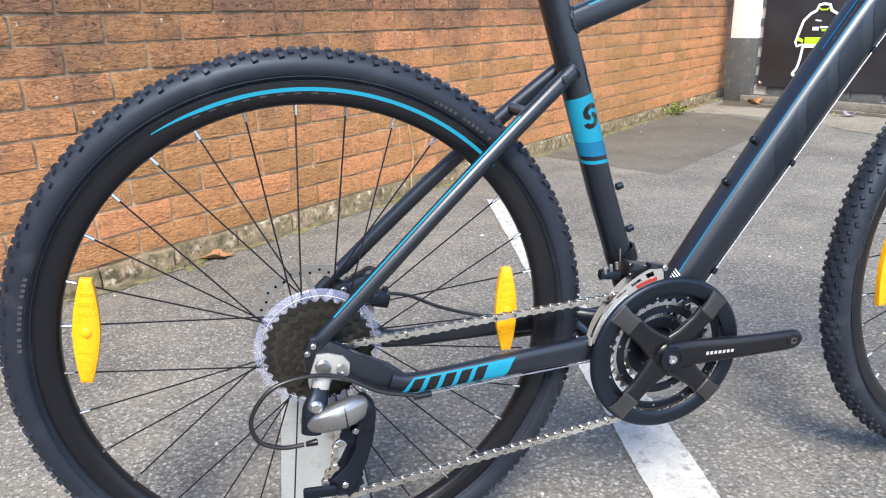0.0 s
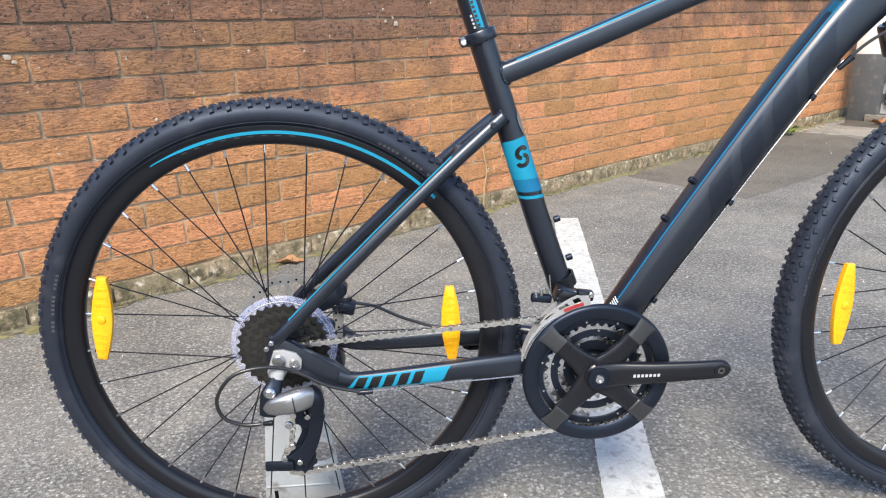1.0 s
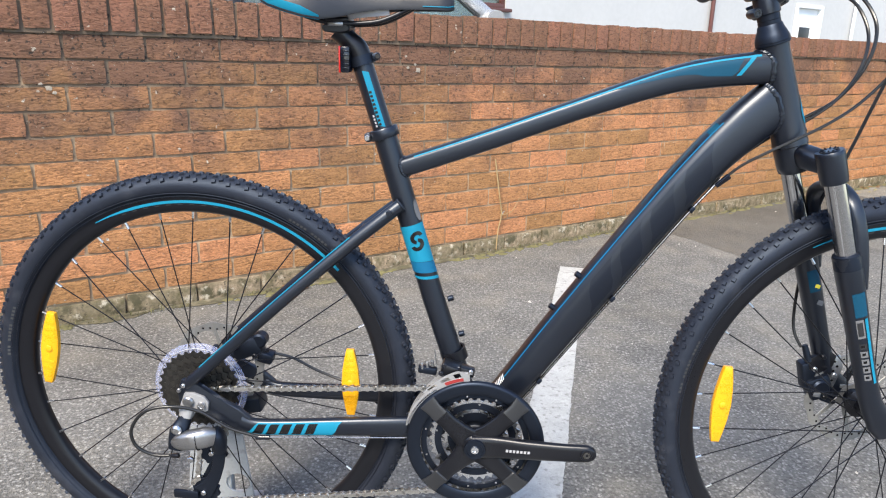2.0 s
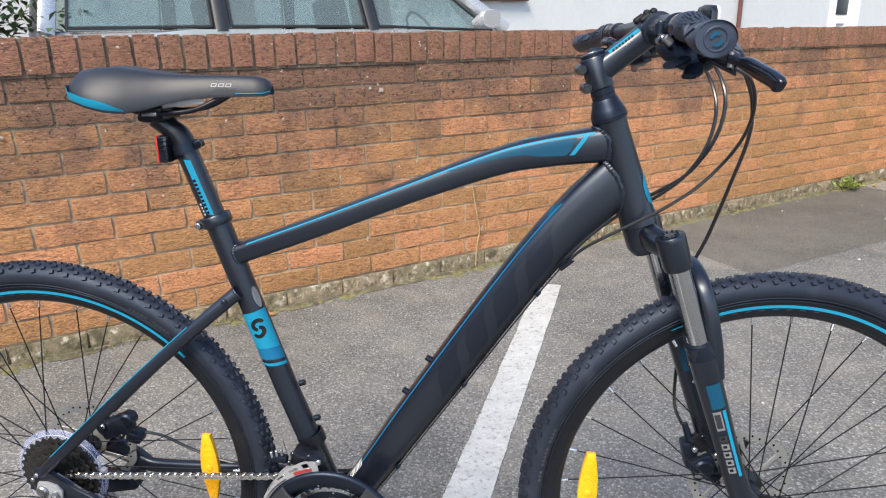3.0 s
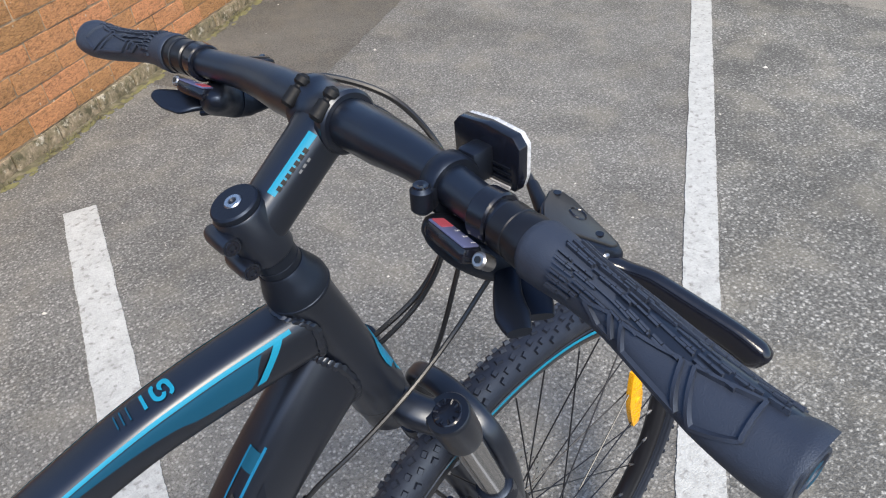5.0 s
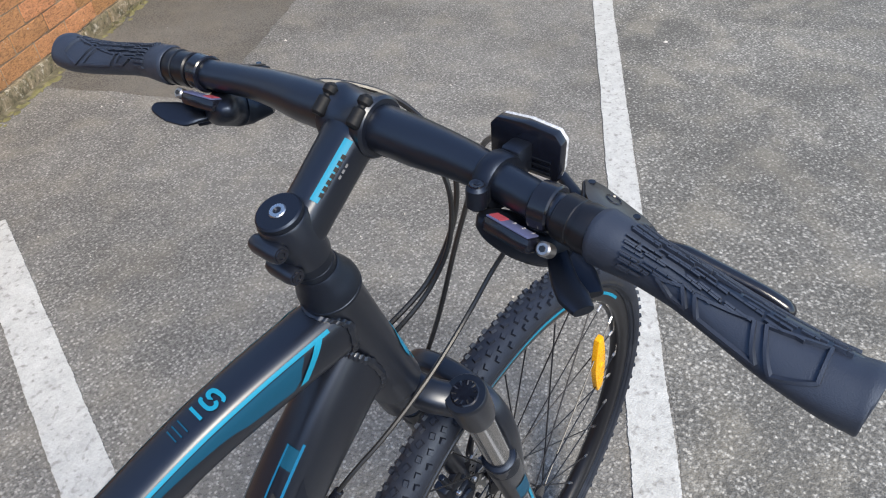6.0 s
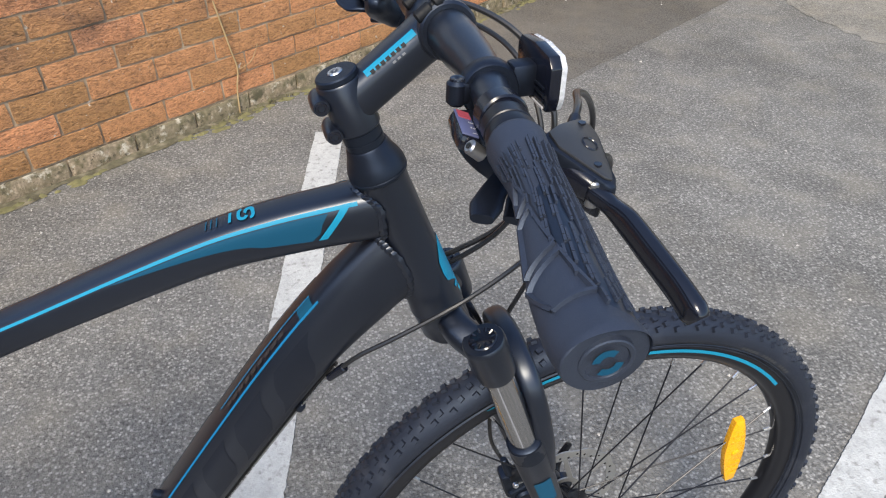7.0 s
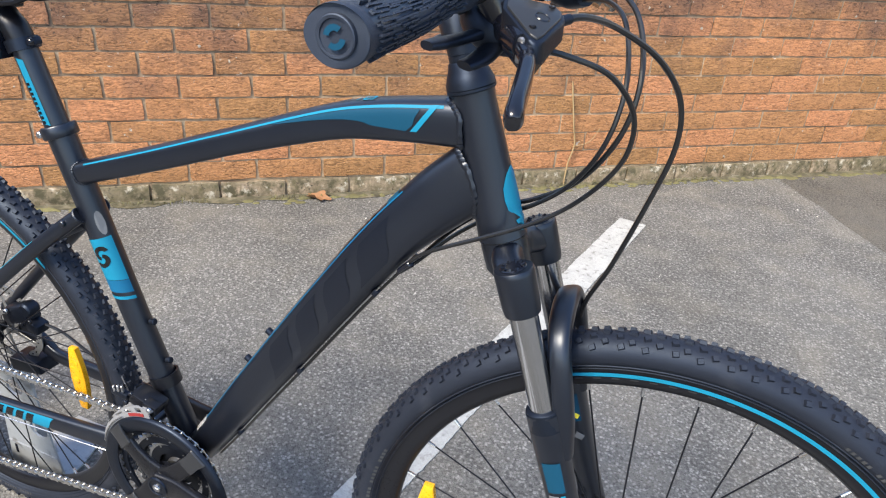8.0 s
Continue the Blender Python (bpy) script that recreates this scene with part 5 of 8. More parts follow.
def build_cockpit():
    S = dict(steered=True)
    # headset cone, spacer, stem
    cone = Tube([head_at(0.9205), head_at(0.9215), head_at(0.9235), head_at(0.9240), head_at(0.9245), head_at(0.9290), head_at(0.9350), head_at(0.9415), head_at(0.9460), head_at(0.9475)], [0.0226, 0.0236, 0.0236, 0.0229, 0.0236, 0.0232, 0.0210, 0.0180, 0.0168, 0.0158])
    hs = bike_part("headset", cone.mesh(36), PLASTIC, label="black conical headset cover", **S)
    bike_part("spacer", Tube([head_at(0.945), head_at(0.9525), head_at(0.9528), head_at(0.9534), head_at(0.9537), head_at(0.964)], [0.0153, 0.0153, 0.0147, 0.0147, 0.0153, 0.0153]).mesh(32), PLASTIC, hs, **S)
    a, b = head_at(0.980), V((0.452, 0, 1.032))
    d = (b - a).normalized()
    clampt = Tube([head_at(0.9610), head_at(0.9622), head_at(0.9985), head_at(1.0000)], [0.0160, 0.0172, 0.0172, 0.0160])
    stem = bike_part("stem", clampt.mesh(36), FRAME, label="matt black stem with a cyan stripe", **S)
    arm = Tube([a + d * 0.004, a + d * 0.024, b - d * 0.022, b - d * 0.006], [(0.0160, 0.0165), (0.0162, 0.0160), (0.0172, 0.0158), (0.0205, 0.0175)], square=2.8, detail=4)
    bike_part("extension", arm.mesh(30), FRAME, stem, **S)
    for sg in (1,):
        c0, c1 = (38, 62) if sg > 0 else (142, 118)
        bike_part("stripe", arm.patch(0.020, arm.length - 0.012, c0, c1, off=0.0006, ns=8, na=4), CYAN, stem, "cyan stripe decal", **S)
        for k in range(7):
            q = (c0 - 4 * sg, c0 + 8 * sg)
            bike_part("print_bar", arm.patch(0.024 + 0.0046 * k, 0.0272 + 0.0046 * k, q[0], q[1], off=0.0011, ns=1, na=2), STEM_BLACK, stem, **S)
        for k in range(3):
            q = (16, 26) if sg > 0 else (164, 154)
            bike_part("print_bar", arm.patch(0.040 + 0.0042 * k, 0.0426 + 0.0042 * k, q[0] + 2, q[1] - 2, off=0.0008, ns=1, na=2), DIM_PRINT, stem, **S)
    bike_part("top_cap", Tube([head_at(0.9995), head_at(1.0005), head_at(1.0035), head_at(1.0045)], [0.0150, 0.0159, 0.0157, 0.0145]).mesh(32), PLASTIC, stem, "black top cap", **S)
    tc = head_at(1.0045)
    bolt = lathe([(0.0, 0.0), (-0.0010, 0.0025), (0.0010, 0.0028), (0.0010, 0.0052), (0.0002, 0.0058)], tc, HEAD_UP, 18, closed=False)
    bike_part("top_cap_bolt", bolt, STEEL, stem, "bright hex bolt", **S)
    back = V((-0.951, 0, -0.31))
    for z in (0.9895, 0.9665):
        p = head_at(z) + back * 0.0190
        lug = Tube([p + V((0, -0.0125, 0)), p + V((0, -0.008, 0)), p + V((0, 0.008, 0)), p + V((0, 0.0125, 0))], [0.0058, 0.0070, 0.0070, 0.0058], ref=(0, 0, 1))
        bike_part("pinch_lug", lug.mesh(18), FRAME, stem, **S)
        e = bmesh.new()
        lathe([(0.0, 0.0), (0.002, 0.0022), (-0.0008, 0.0024), (-0.0008, 0.0044), (0.0004, 0.0048)], p + V((0, -0.0125, 0)), (0, 1, 0), 14, closed=False, bm=e)
        bike_part("pinch_bolt", e, GLOSS, stem, **S)
    # faceplate
    ringp = lathe([(-0.021, 0.0158), (-0.021, 0.0190), (-0.019, 0.0208), (-0.012, 0.0208), (-0.010, 0.0195), (0.010, 0.0195), (0.012, 0.0208), (0.019, 0.0208), (0.021, 0.0190), (0.021, 0.0158)], b, (0, 1, 0), 36)
    bike_part("faceplate", ringp, FRAME, stem, "black bar clamp faceplate", **S)
    perp = V((-d.z, 0, d.x))
    for sy in (-0.0155, 0.0155):
        for sp in (1, -1):
            p = b + perp * (0.0198 * sp) + V((0, sy, 0)) + d * 0.003
            bike_part("clamp_boss", cyl(p - d * 0.015, p - d * 0.0012, 0.0048, segs=16, bevel=0.0015), STEM_BLACK, stem, **S)
            bike_part("faceplate_boss", cyl(p + d * 0.0002, p + d * 0.0070, 0.0050, segs=16, bevel=0.0015), STEM_BLACK, stem, **S)
            bike_part("clamp_bolt", cyl(p - d * 0.0040, p + d * 0.0082, 0.0030, segs=12, bevel=0.0008), STEM_BLACK, stem, **S)

    # handlebar, levers and reflector: the bar sits slightly rolled in its clamp
    S = dict(steered="bar")
    half = [(0.0, 0.452, 1.032, 0.0159), (0.030, 0.452, 1.032, 0.0159), (0.052, 0.4515, 1.032, 0.0157), (0.080, 0.4505, 1.0325, 0.0134), (0.105, 0.4480, 1.0320, 0.0118), (0.140, 0.4420, 1.0310, 0.0111), (0.190, 0.4350, 1.0300, 0.0111), (0.250, 0.4280, 1.0235, 0.0111), (0.311, 0.4225, 1.0190, 0.0111)]
    pts = [V((x, y, z)) for y, x, z, r in half[::-1]] + [V((x, -y, z)) for y, x, z, r in half[1:]]
    rad = [r for *_, r in half[::-1]] + [r for *_, r in half[1:]]
    bar = bike_part("handlebar", Tube(pts, rad, ref=(0, 0, 1), detail=4).mesh(24), FRAME, label="matt black swept handlebar with ergonomic grips", **S)

    for sg in (-1, 1):
        at = lambda y: V((np.interp(y, [h[0] for h in half], [h[1] for h in half]), sg * y, np.interp(y, [h[0] for h in half], [h[2] for h in half])))
        # lock collar and grip
        col = Tube([at(0.160), at(0.161), at(0.170), at(0.1705), at(0.1735), at(0.174), at(0.183), at(0.184)], [0.0122, 0.0134, 0.0134, 0.0128, 0.0128, 0.0138, 0.0140, 0.0134], ref=(0, 0, 1))
        spine = [at(0.183), at(0.185), at(0.195), at(0.212), at(0.232) + V((0.0005, 0, -0.0008)), at(0.256) + V((-0.0012, 0, -0.0022)), at(0.282) + V((-0.0048, 0, -0.0028)), at(0.303) + V((-0.0060, 0, -0.0024)), at(0.3136) + V((-0.0052, 0, -0.0016)), at(0.3150) + V((-0.0052, 0, -0.0016)), at(0.3158) + V((-0.0052, 0, -0.0016))]
        sizes = [(0.0138, 0.0138), (0.0152, 0.0152), (0.0145, 0.0146), (0.0122, 0.0122), (0.0118, 0.0125), (0.0118, 0.0150), (0.0128, 0.0172), (0.0142, 0.0176), (0.0154, 0.0176), (0.0154, 0.0175), (0.0149, 0.0169)]
        whole = PalmTube(spine, sizes, ref=(0, 0, 1), square=2.1, detail=5)
        bike_part("grip", whole.mesh(44), GRIP, bar, "black rubber grip with a flared palm rest", **S)
        bike_part("lock_collar", col.mesh(30), ALLOY_BLACK, bar, "black lock collar", **S)
        skin = PalmTube(spine[2:10], sizes[2:10], ref=(0, 0, 1), square=2.1, detail=5)
        fwd = skin.fwd
        ribs = bmesh.new()
        rnd = random.Random(3)
        # broken ribs over the front and top, running along the grip and cut off slantwise by the palm panel
        row, a0 = 0, -88.0
        while a0 < 140:
            lim = float(np.interp(a0, (-88, -60, -34, -6, 20), (0.014, 0.030, 0.054, 0.086, 0.1125)))
            s = 0.0030 + 0.0040 * abs(math.sin(radians(a0))) + 0.0006 * (row % 2)
            while s < lim - 0.004:
                e = min(s + rnd.uniform(0.007, 0.020), lim)
                jog = rnd.choice((0, 0, 4.4, -4.4))
                m_ = s
                while m_ < e - 0.001:
                    m1 = min(m_ + 0.006, e)
                    ridge(ribs, skin, m_, m1 + 0.0003, (a0 + jog) * fwd, (a0 + jog + 4.8) * fwd, 0.0020)
                    m_ = m1
                s = e + 0.0014
            a0 += 8.8
            row += 1
        bike_part("grip_rib_pattern", ribs, GRIP, bar, "fine raised rubber rib pattern", smooth=20, kind="stuff", **S)
        # raised outlines of a slanted bar and two panels on the palm rest
        pan = bmesh.new()
        for loop in (((0.026, -62), (0.0385, -46), (0.0450, -80), (0.0365, -84)),
                     ((0.0450, -42), (0.0720, -16), (0.0830, -76), (0.0520, -82)),
                     ((0.0770, -11), (0.1020, 10), (0.1050, -44), (0.0900, -76))):
            for (sa, aa), (sb, ab) in zip(loop, loop[1:] + loop[:1]):
                skin_line(pan, skin, sa, aa * fwd, sb, ab * fwd, 0.0022, 0.0024)
        bike_part("grip_panel", pan, GRIP, bar, smooth=20, kind="stuff", **S)
        e = at(0.3158) + V((-0.0052, 0, -0.0016))
        ax = (at(0.313) - at(0.29)).normalized()
        capr = lathe([(0.0004, 0.0), (0.0004, 0.0082), (0.0014, 0.0086), (0.0016, 0.0100), (0.0012, 0.0106), (-0.001, 0.0108)], e, ax, 36, closed=False)
        bike_part("grip_end_cap", capr, GRIP, bar, "round black grip end cap", **S)
        eb = bmesh.new()
        upv = V((0, 0, 1))
        sd = upv.cross(ax).normalized()
        for hh in (0, 1):
            k = -1 if hh else 1
            q = [(0.0060 * math.cos(radians(w)), 0.0060 * math.sin(radians(w))) for w in range(55, 176, 20)] + [(0.0030 * math.cos(radians(w)), 0.0030 * math.sin(radians(w))) for w in range(175, 54, -20)]
            eb.faces.new([eb.verts.new(e + ax * 0.0020 + sd * (k * x) + upv * (k * y)) for x, y in q])
        bike_part("end_emblem", eb, TEAL, bar, "cyan end emblem", **S)

        # brake lever set
        Y = lambda x, y, z: V((x + float(np.interp(y, (0.17, 0.27), (0.005, -0.002))), sg * (y - float(np.interp(y, (0.17, 0.27), (0.010, 0.006)))), z + float(np.interp(y, (0.17, 0.27), (0.001, 0.004)))))
        c = at(0.150)
        body = lathe([(-0.006, 0.0108), (-0.006, 0.0130), (-0.005, 0.0140), (0.005, 0.0140), (0.006, 0.0130), (0.006, 0.0108)], c, (0, 1, 0), 28)
        br = bike_part("brake_lever", body, GLOSS, label="black hydraulic brake lever", **S)
        # a three-cornered reservoir that slopes forwards and outwards
        plan = [(0.4600, 0.173), (0.4620, 0.184), (0.4850, 0.2030), (0.4905, 0.2035), (0.4930, 0.1970), (0.4995, 0.164), (0.4980, 0.157), (0.4910, 0.153), (0.4720, 0.163)]
        if sg > 0:
            plan = plan[::-1]
        slope = Matrix.Translation((0.0, -sg * 0.010, 0.0)) @ Matrix(((1, 0, 0, 0), (0, 1, 0, 0), (-0.36, -0.32 * sg, 1, 1.0205 + 0.36 * 0.4627 + 0.32 * 0.183), (0, 0, 0, 1)))
        bike_part("reservoir", plate([(x, sg * y) for x, y in plan], 0.0140, slope @ Matrix.Translation((0, 0, -0.0075)), 0.0022), PLASTIC, br, "angular black brake reservoir", **S)
        low_ = [((x - 0.478) * 0.80 + 0.478, sg * ((y - 0.178) * 0.82 + 0.178)) for x, y in plan]
        bike_part("lever_body", plate(low_, 0.013, slope @ Matrix.Translation((-0.002, 0, -0.0200)), 0.003), GLOSS, br, "glossy black master cylinder", **S)
        lid = [((x - 0.482) * 0.86 + 0.482, sg * ((y - 0.174) * 0.88 + 0.174)) for x, y in plan] if sg < 0 else [((x - 0.482) * 0.86 + 0.482, (y - 0.174) * 0.88 + 0.174) for x, y in plan]
        bike_part("reservoir_lid", plate(lid, 0.0022, slope @ Matrix.Translation((0, 0, 0.0002)), 0.0008), FRAME_GREY, br, **S)
        for x, y in ((0.4895, 0.160), (0.4840, 0.192)):
            p = slope @ V((x, sg * y, 0.0012))
            bike_part("lid_screw", cyl(p, p + V((0, 0, 0.0012)), 0.0022, segs=12), GLOSS, br, **S)
        em = slope @ Matrix.Translation((0.487, sg * 0.176, 0.0015))
        bike_part("lid_emblem", lathe([(0.0, 0.0042), (0.0006, 0.0046), (0.0, 0.0052)], em.translation, (0.34, 0.30 * sg, 0.9), 20), GLOSS, br, **S)
        neck = Tube([c + V((0.006, 0, -0.006)), Y(0.456, 0.160, 1.006), Y(0.468, 0.180, 1.003), Y(0.4775, 0.1955, 0.9985)], [(0.011, 0.012), (0.011, 0.012), (0.0105, 0.010), (0.0078, 0.0070)], ref=(0, 0, 1), square=2.8, detail=4)
        bike_part("neck", neck.mesh(18), GLOSS, br, **S)
        blade = Tube([Y(0.4745, 0.1900, 0.9985), Y(0.4790, 0.1985, 0.9965), Y(0.4835, 0.2070, 0.9935), Y(0.4872, 0.2190, 0.9905), Y(0.4912, 0.2380, 0.9845), Y(0.4950, 0.2590, 0.9785), Y(0.4972, 0.2710, 0.9735), Y(0.4980, 0.2750, 0.9710)], [(0.0050, 0.0060), (0.0050, 0.0055), (0.0052, 0.0048), (0.0076, 0.0050), (0.0080, 0.0052), (0.0080, 0.0050), (0.0080, 0.0056), (0.0058, 0.0040)], ref=(0, 0, 1), square=2.8, detail=5)
        bike_part("lever_blade", blade.mesh(20), GLOSS, br, "glossy black curved lever blade", **S)
        bike_part("pivot_bolt", cyl(Y(0.4770, 0.1960, 0.9880), Y(0.4770, 0.1960, 1.0040), 0.0038, segs=14, bevel=0.001), SILVER, br, **S)
        bike_part("reach_screw", cyl(Y(0.472, 0.180, 0.9930), Y(0.476, 0.189, 0.9900), 0.0026, segs=10, bevel=0.0006), STEEL, br, **S)
        bike_part("clamp_bolt", cyl(Y(0.426, 0.158, 1.012), Y(0.420, 0.158, 1.010), 0.0036, segs=12, bevel=0.001), PLASTIC, br, **S)
        # shifter pod under the bar
        pod = Tube([Y(0.4215, 0.1225, 1.0135), Y(0.425, 0.128, 1.012), Y(0.432, 0.142, 1.006), Y(0.444, 0.152, 1.000), Y(0.460, 0.150, 0.996), Y(0.474, 0.138, 0.996)], [(0.0030, 0.0034), (0.008, 0.009), (0.012, 0.014), (0.015, 0.018), (0.0135, 0.017), (0.008, 0.010)], ref=(0, 0, 1), square=2.5, detail=4)
        sh = bike_part("shifter", pod.mesh(22), PLASTIC, label="black trigger shifter with a gear display", **S)
        disp = box(Y(0.4195, 0.147, 1.0165), (0.013, 0.034, 0.010), 0.0035, rot=(0, 22, sg * 8))
        bike_part("gear_display", disp, GLOSS, sh, "gear display housing", **S)
        dn = pose(0, 0, 0, 0, 22, sg * 8)
        win = box(Y(0.4195, 0.147, 1.0165) + dn @ V((-0.0008, 0, 0.0048)), (0.0098, 0.030, 0.0012), 0.0005, rot=(0, 22, sg * 8))
        bike_part("display_window", win, INDICATOR_BLUE, sh, "dark glossy display window", **S)
        red = box(Y(0.4195, 0.147, 1.0165) + dn @ V((-0.0008, -sg * 0.0095, 0.0056)), (0.0074, 0.0085, 0.0006), 0, rot=(0, 22, sg * 8))
        bike_part("display_marker", red, INDICATOR, sh, "red gear marker", **S)
        wb = Y(0.4185, 0.1700, 1.0160)
        bike_part("shifter_bolt", cyl(wb - V((-0.004, 0, 0.003)), wb + V((-0.004, 0, 0.004)), 0.0042, segs=18, bevel=0.001), SILVER, sh, "round silver clamp bolt", **S)
        bike_part("bolt_socket", cyl(wb + V((-0.0041, 0, 0.0041)), wb + V((-0.0045, 0, 0.0044)), 0.0019, segs=6), FRAME_DARK, sh, **S)
        if sg > 0:
            pad = Tube([Y(0.446, 0.140, 1.000), Y(0.430, 0.150, 1.001), Y(0.418, 0.157, 1.003), Y(0.414, 0.162, 1.0035), Y(0.4085, 0.176, 1.0045), Y(0.4055, 0.187, 1.0055), Y(0.4045, 0.1905, 1.006)], [(0.0035, 0.0050), (0.0030, 0.0050), (0.0028, 0.0085), (0.0028, 0.0112), (0.0026, 0.0098), (0.0024, 0.0058), (0.0020, 0.0030)], ref=(-0.35, 0, 0.94), square=2.8, detail=3)
        else:
            pad = Tube([Y(0.440, 0.165, 0.998), Y(0.428, 0.176, 0.994), Y(0.420, 0.187, 0.992), Y(0.415, 0.196, 0.991)], [(0.004, 0.006), (0.0035, 0.0075), (0.0035, 0.0090), (0.0030, 0.0062)], ref=(0, 0, 1), square=2.6, detail=4)
        bike_part("thumb_paddle", pad.mesh(18), PLASTIC, sh, "black thumb paddle", **S)
        pad = Tube([Y(0.452, 0.164, 0.993), Y(0.445, 0.178, 0.984), Y(0.438, 0.188, 0.980)], [(0.0035, 0.008), (0.0035, 0.010), (0.003, 0.008)], ref=(0, 0, 1), square=2.6, detail=4)
        bike_part("release_paddle", pad.mesh(18), PLASTIC, sh, **S)
        for k, ch in enumerate("123"):
            dm = text_mesh(ch, 0.0042)
            dm.transform(Matrix.Translation(Y(0.4195, 0.147, 1.0165)) @ dn @ Matrix.Translation((0.0005, sg * (0.0115 - 0.0065 * k), 0.0057)) @ Matrix.Rotation(radians(-90), 4, "Z"))
            bike_part("gear_number", dm, WHITE_PRINT, sh, **S)

    # white front reflector on a clamp
    mc = V((0.4475, -0.1120, 1.0300))
    ring = lathe([(-0.006, 0.0114), (-0.006, 0.0160), (-0.0045, 0.0172), (0.0045, 0.0172), (0.006, 0.0160), (0.006, 0.0114)], mc, (0.1, 1, 0.03), 28)
    fr = bike_part("front_reflector", ring, PLASTIC, label="white front reflector on a black handlebar clamp", **S)
    bike_part("clamp_lug", cyl(mc + V((-0.0195, 0, -0.008)), mc + V((-0.0190, 0, 0.007)), 0.0062, segs=16, bevel=0.002), PLASTIC, fr, **S)
    bike_part("clamp_web", box(mc + V((-0.017, 0, 0.0)), (0.012, 0.011, 0.014), 0.003), PLASTIC, fr, **S)
    bike_part("clamp_bolt", lathe([(0.0, 0.0), (0.001, 0.002), (0.001, 0.0042), (0.0, 0.0045)], mc + V((-0.0190, 0, 0.0072)), (0, 0, 1), 14, closed=False), GLOSS, fr, **S)
    bike_part("bracket", box(mc + V((0.020, 0, 0.004)), (0.016, 0.014, 0.020), 0.003), PLASTIC, fr, **S)
    out = [(-0.024, -0.019), (0.024, -0.019), (0.027, -0.010), (0.0275, 0.012), (0.022, 0.0185), (0.0, 0.0205), (-0.022, 0.0185), (-0.0275, 0.012), (-0.027, -0.010)]
    out = [(x * 0.88, y * 0.86) for x, y in out]
    rm_ = Matrix.Translation(mc + V((0.0300, -0.001, 0.0070))) @ pose(0, 0, 0, 90, 0, 90)
    bike_part("housing", plate(out, 0.007, rm_, 0.001), GLOSS, fr, "black reflector housing with ribs", **S)
    for k in range(4):
        bike_part("housing_rib", box(mc + V((0.0262, -0.010, -0.0075 + 0.0038 * k)), (0.0016, 0.018, 0.0012), 0), GREY_PRINT if k == 0 else PLASTIC, fr, **S)
    lens = [(x * 0.97, y * 0.97) for x, y in out]
    bike_part("lens", plate(lens, 0.0035, rm_ @ Matrix.Translation((0, 0, 0.0052)), 0.0008), WHITE_REFLECTOR, fr, "clear prismatic reflector lens", **S)

    # hoses and cables, from the levers round the front of the head tube
    L = lambda x, y, z: V((x, y, z))
    ca = bike_part("brake_hose", cable([L(0.500, -0.130, 1.010), L(0.516, -0.100, 1.012), L(0.534, -0.055, 1.000), L(0.564, -0.010, 0.973), L(0.585, 0.020, 0.936), L(0.589, 0.034, 0.890), L(0.575, 0.042, 0.828), L(0.553, 0.046, 0.752), L(0.532, 0.052, 0.690), L(0.536, 0.078, 0.610), L(0.536, 0.086, 0.520), L(0.536, 0.076, 0.465), L(0.548, 0.064, 0.436)], 0.0026), CABLE, label="black front brake hose")
    bike_part("hose_boot", cyl((0.496, -0.138, 1.0090), (0.509, -0.114, 1.0120), 0.0048, 0.0036, segs=12, bevel=0.001), PLASTIC, ca)
    bike_part("brake_hose", cable([L(0.466, 0.118, 1.012), L(0.498, 0.095, 1.014), L(0.532, 0.055, 0.996), L(0.549, 0.020, 0.952), L(0.542, 0.010, 0.900), L(0.512, 0.012, 0.850), L(0.470, 0.022, 0.818), L(0.430, 0.034, 0.795), L(0.385, 0.036, 0.760), L(0.335, 0.030, 0.700)], 0.0026), CABLE, label="black rear brake hose")
    bike_part("gear_cable", cable([L(0.466, 0.135, 0.994), L(0.500, 0.100, 0.998), L(0.525, 0.050, 0.985), L(0.538, 0.016, 0.940), L(0.530, 0.004, 0.890), L(0.505, 0.006, 0.846), L(0.468, 0.016, 0.812), L(0.430, 0.030, 0.788), L(0.385, 0.030, 0.752), L(0.345, 0.018, 0.712)], 0.0024), CABLE, label="black front gear cable")
    bike_part("gear_cable", cable([L(0.492, -0.136, 0.993), L(0.512, -0.128, 0.990), L(0.541, -0.102, 0.975), L(0.558, -0.072, 0.943), L(0.557, -0.050, 0.906), L(0.541, -0.037, 0.872), L(0.512, -0.034, 0.839), L(0.476, -0.035, 0.813), L(0.440, -0.036, 0.793), L(0.402, -0.034, 0.772), L(0.3720, -0.028, 0.7520), L(0.3510, -0.0215, 0.7300)], 0.0022), CABLE, label="thin black rear gear cable")
    stop = bike_part("cable_stop", cyl((0.3590, -0.023, 0.7360), (0.3430, -0.018, 0.7190), 0.0046, 0.0036, segs=12, bevel=0.001), GLOSS, label="black cable stop under the down tube")
    s_end = DOWN_TUBE.length - 0.13
    for ang, rr, mt in ((-62, 0.0009, STEEL), (-78, 0.0024, CABLE), (-100, 0.0024, CABLE)):
        pts = [DOWN_TUBE.surf(0.045 + (s_end - 0.045) * k / 8, ang, 0.0032) for k in range(9)]
        bike_part("cable_run", cable(pts, rr, 3, 6), mt, stop, "cable along the down tube")
    for s in (0.12, 0.30, 0.48):
        p = DOWN_TUBE.surf(s, -80, 0.002)
        bike_part("cable_clip", box(p, (0.010, 0.020, 0.007), 0.002, rot=(0, -54, 0)), PLASTIC, stop)
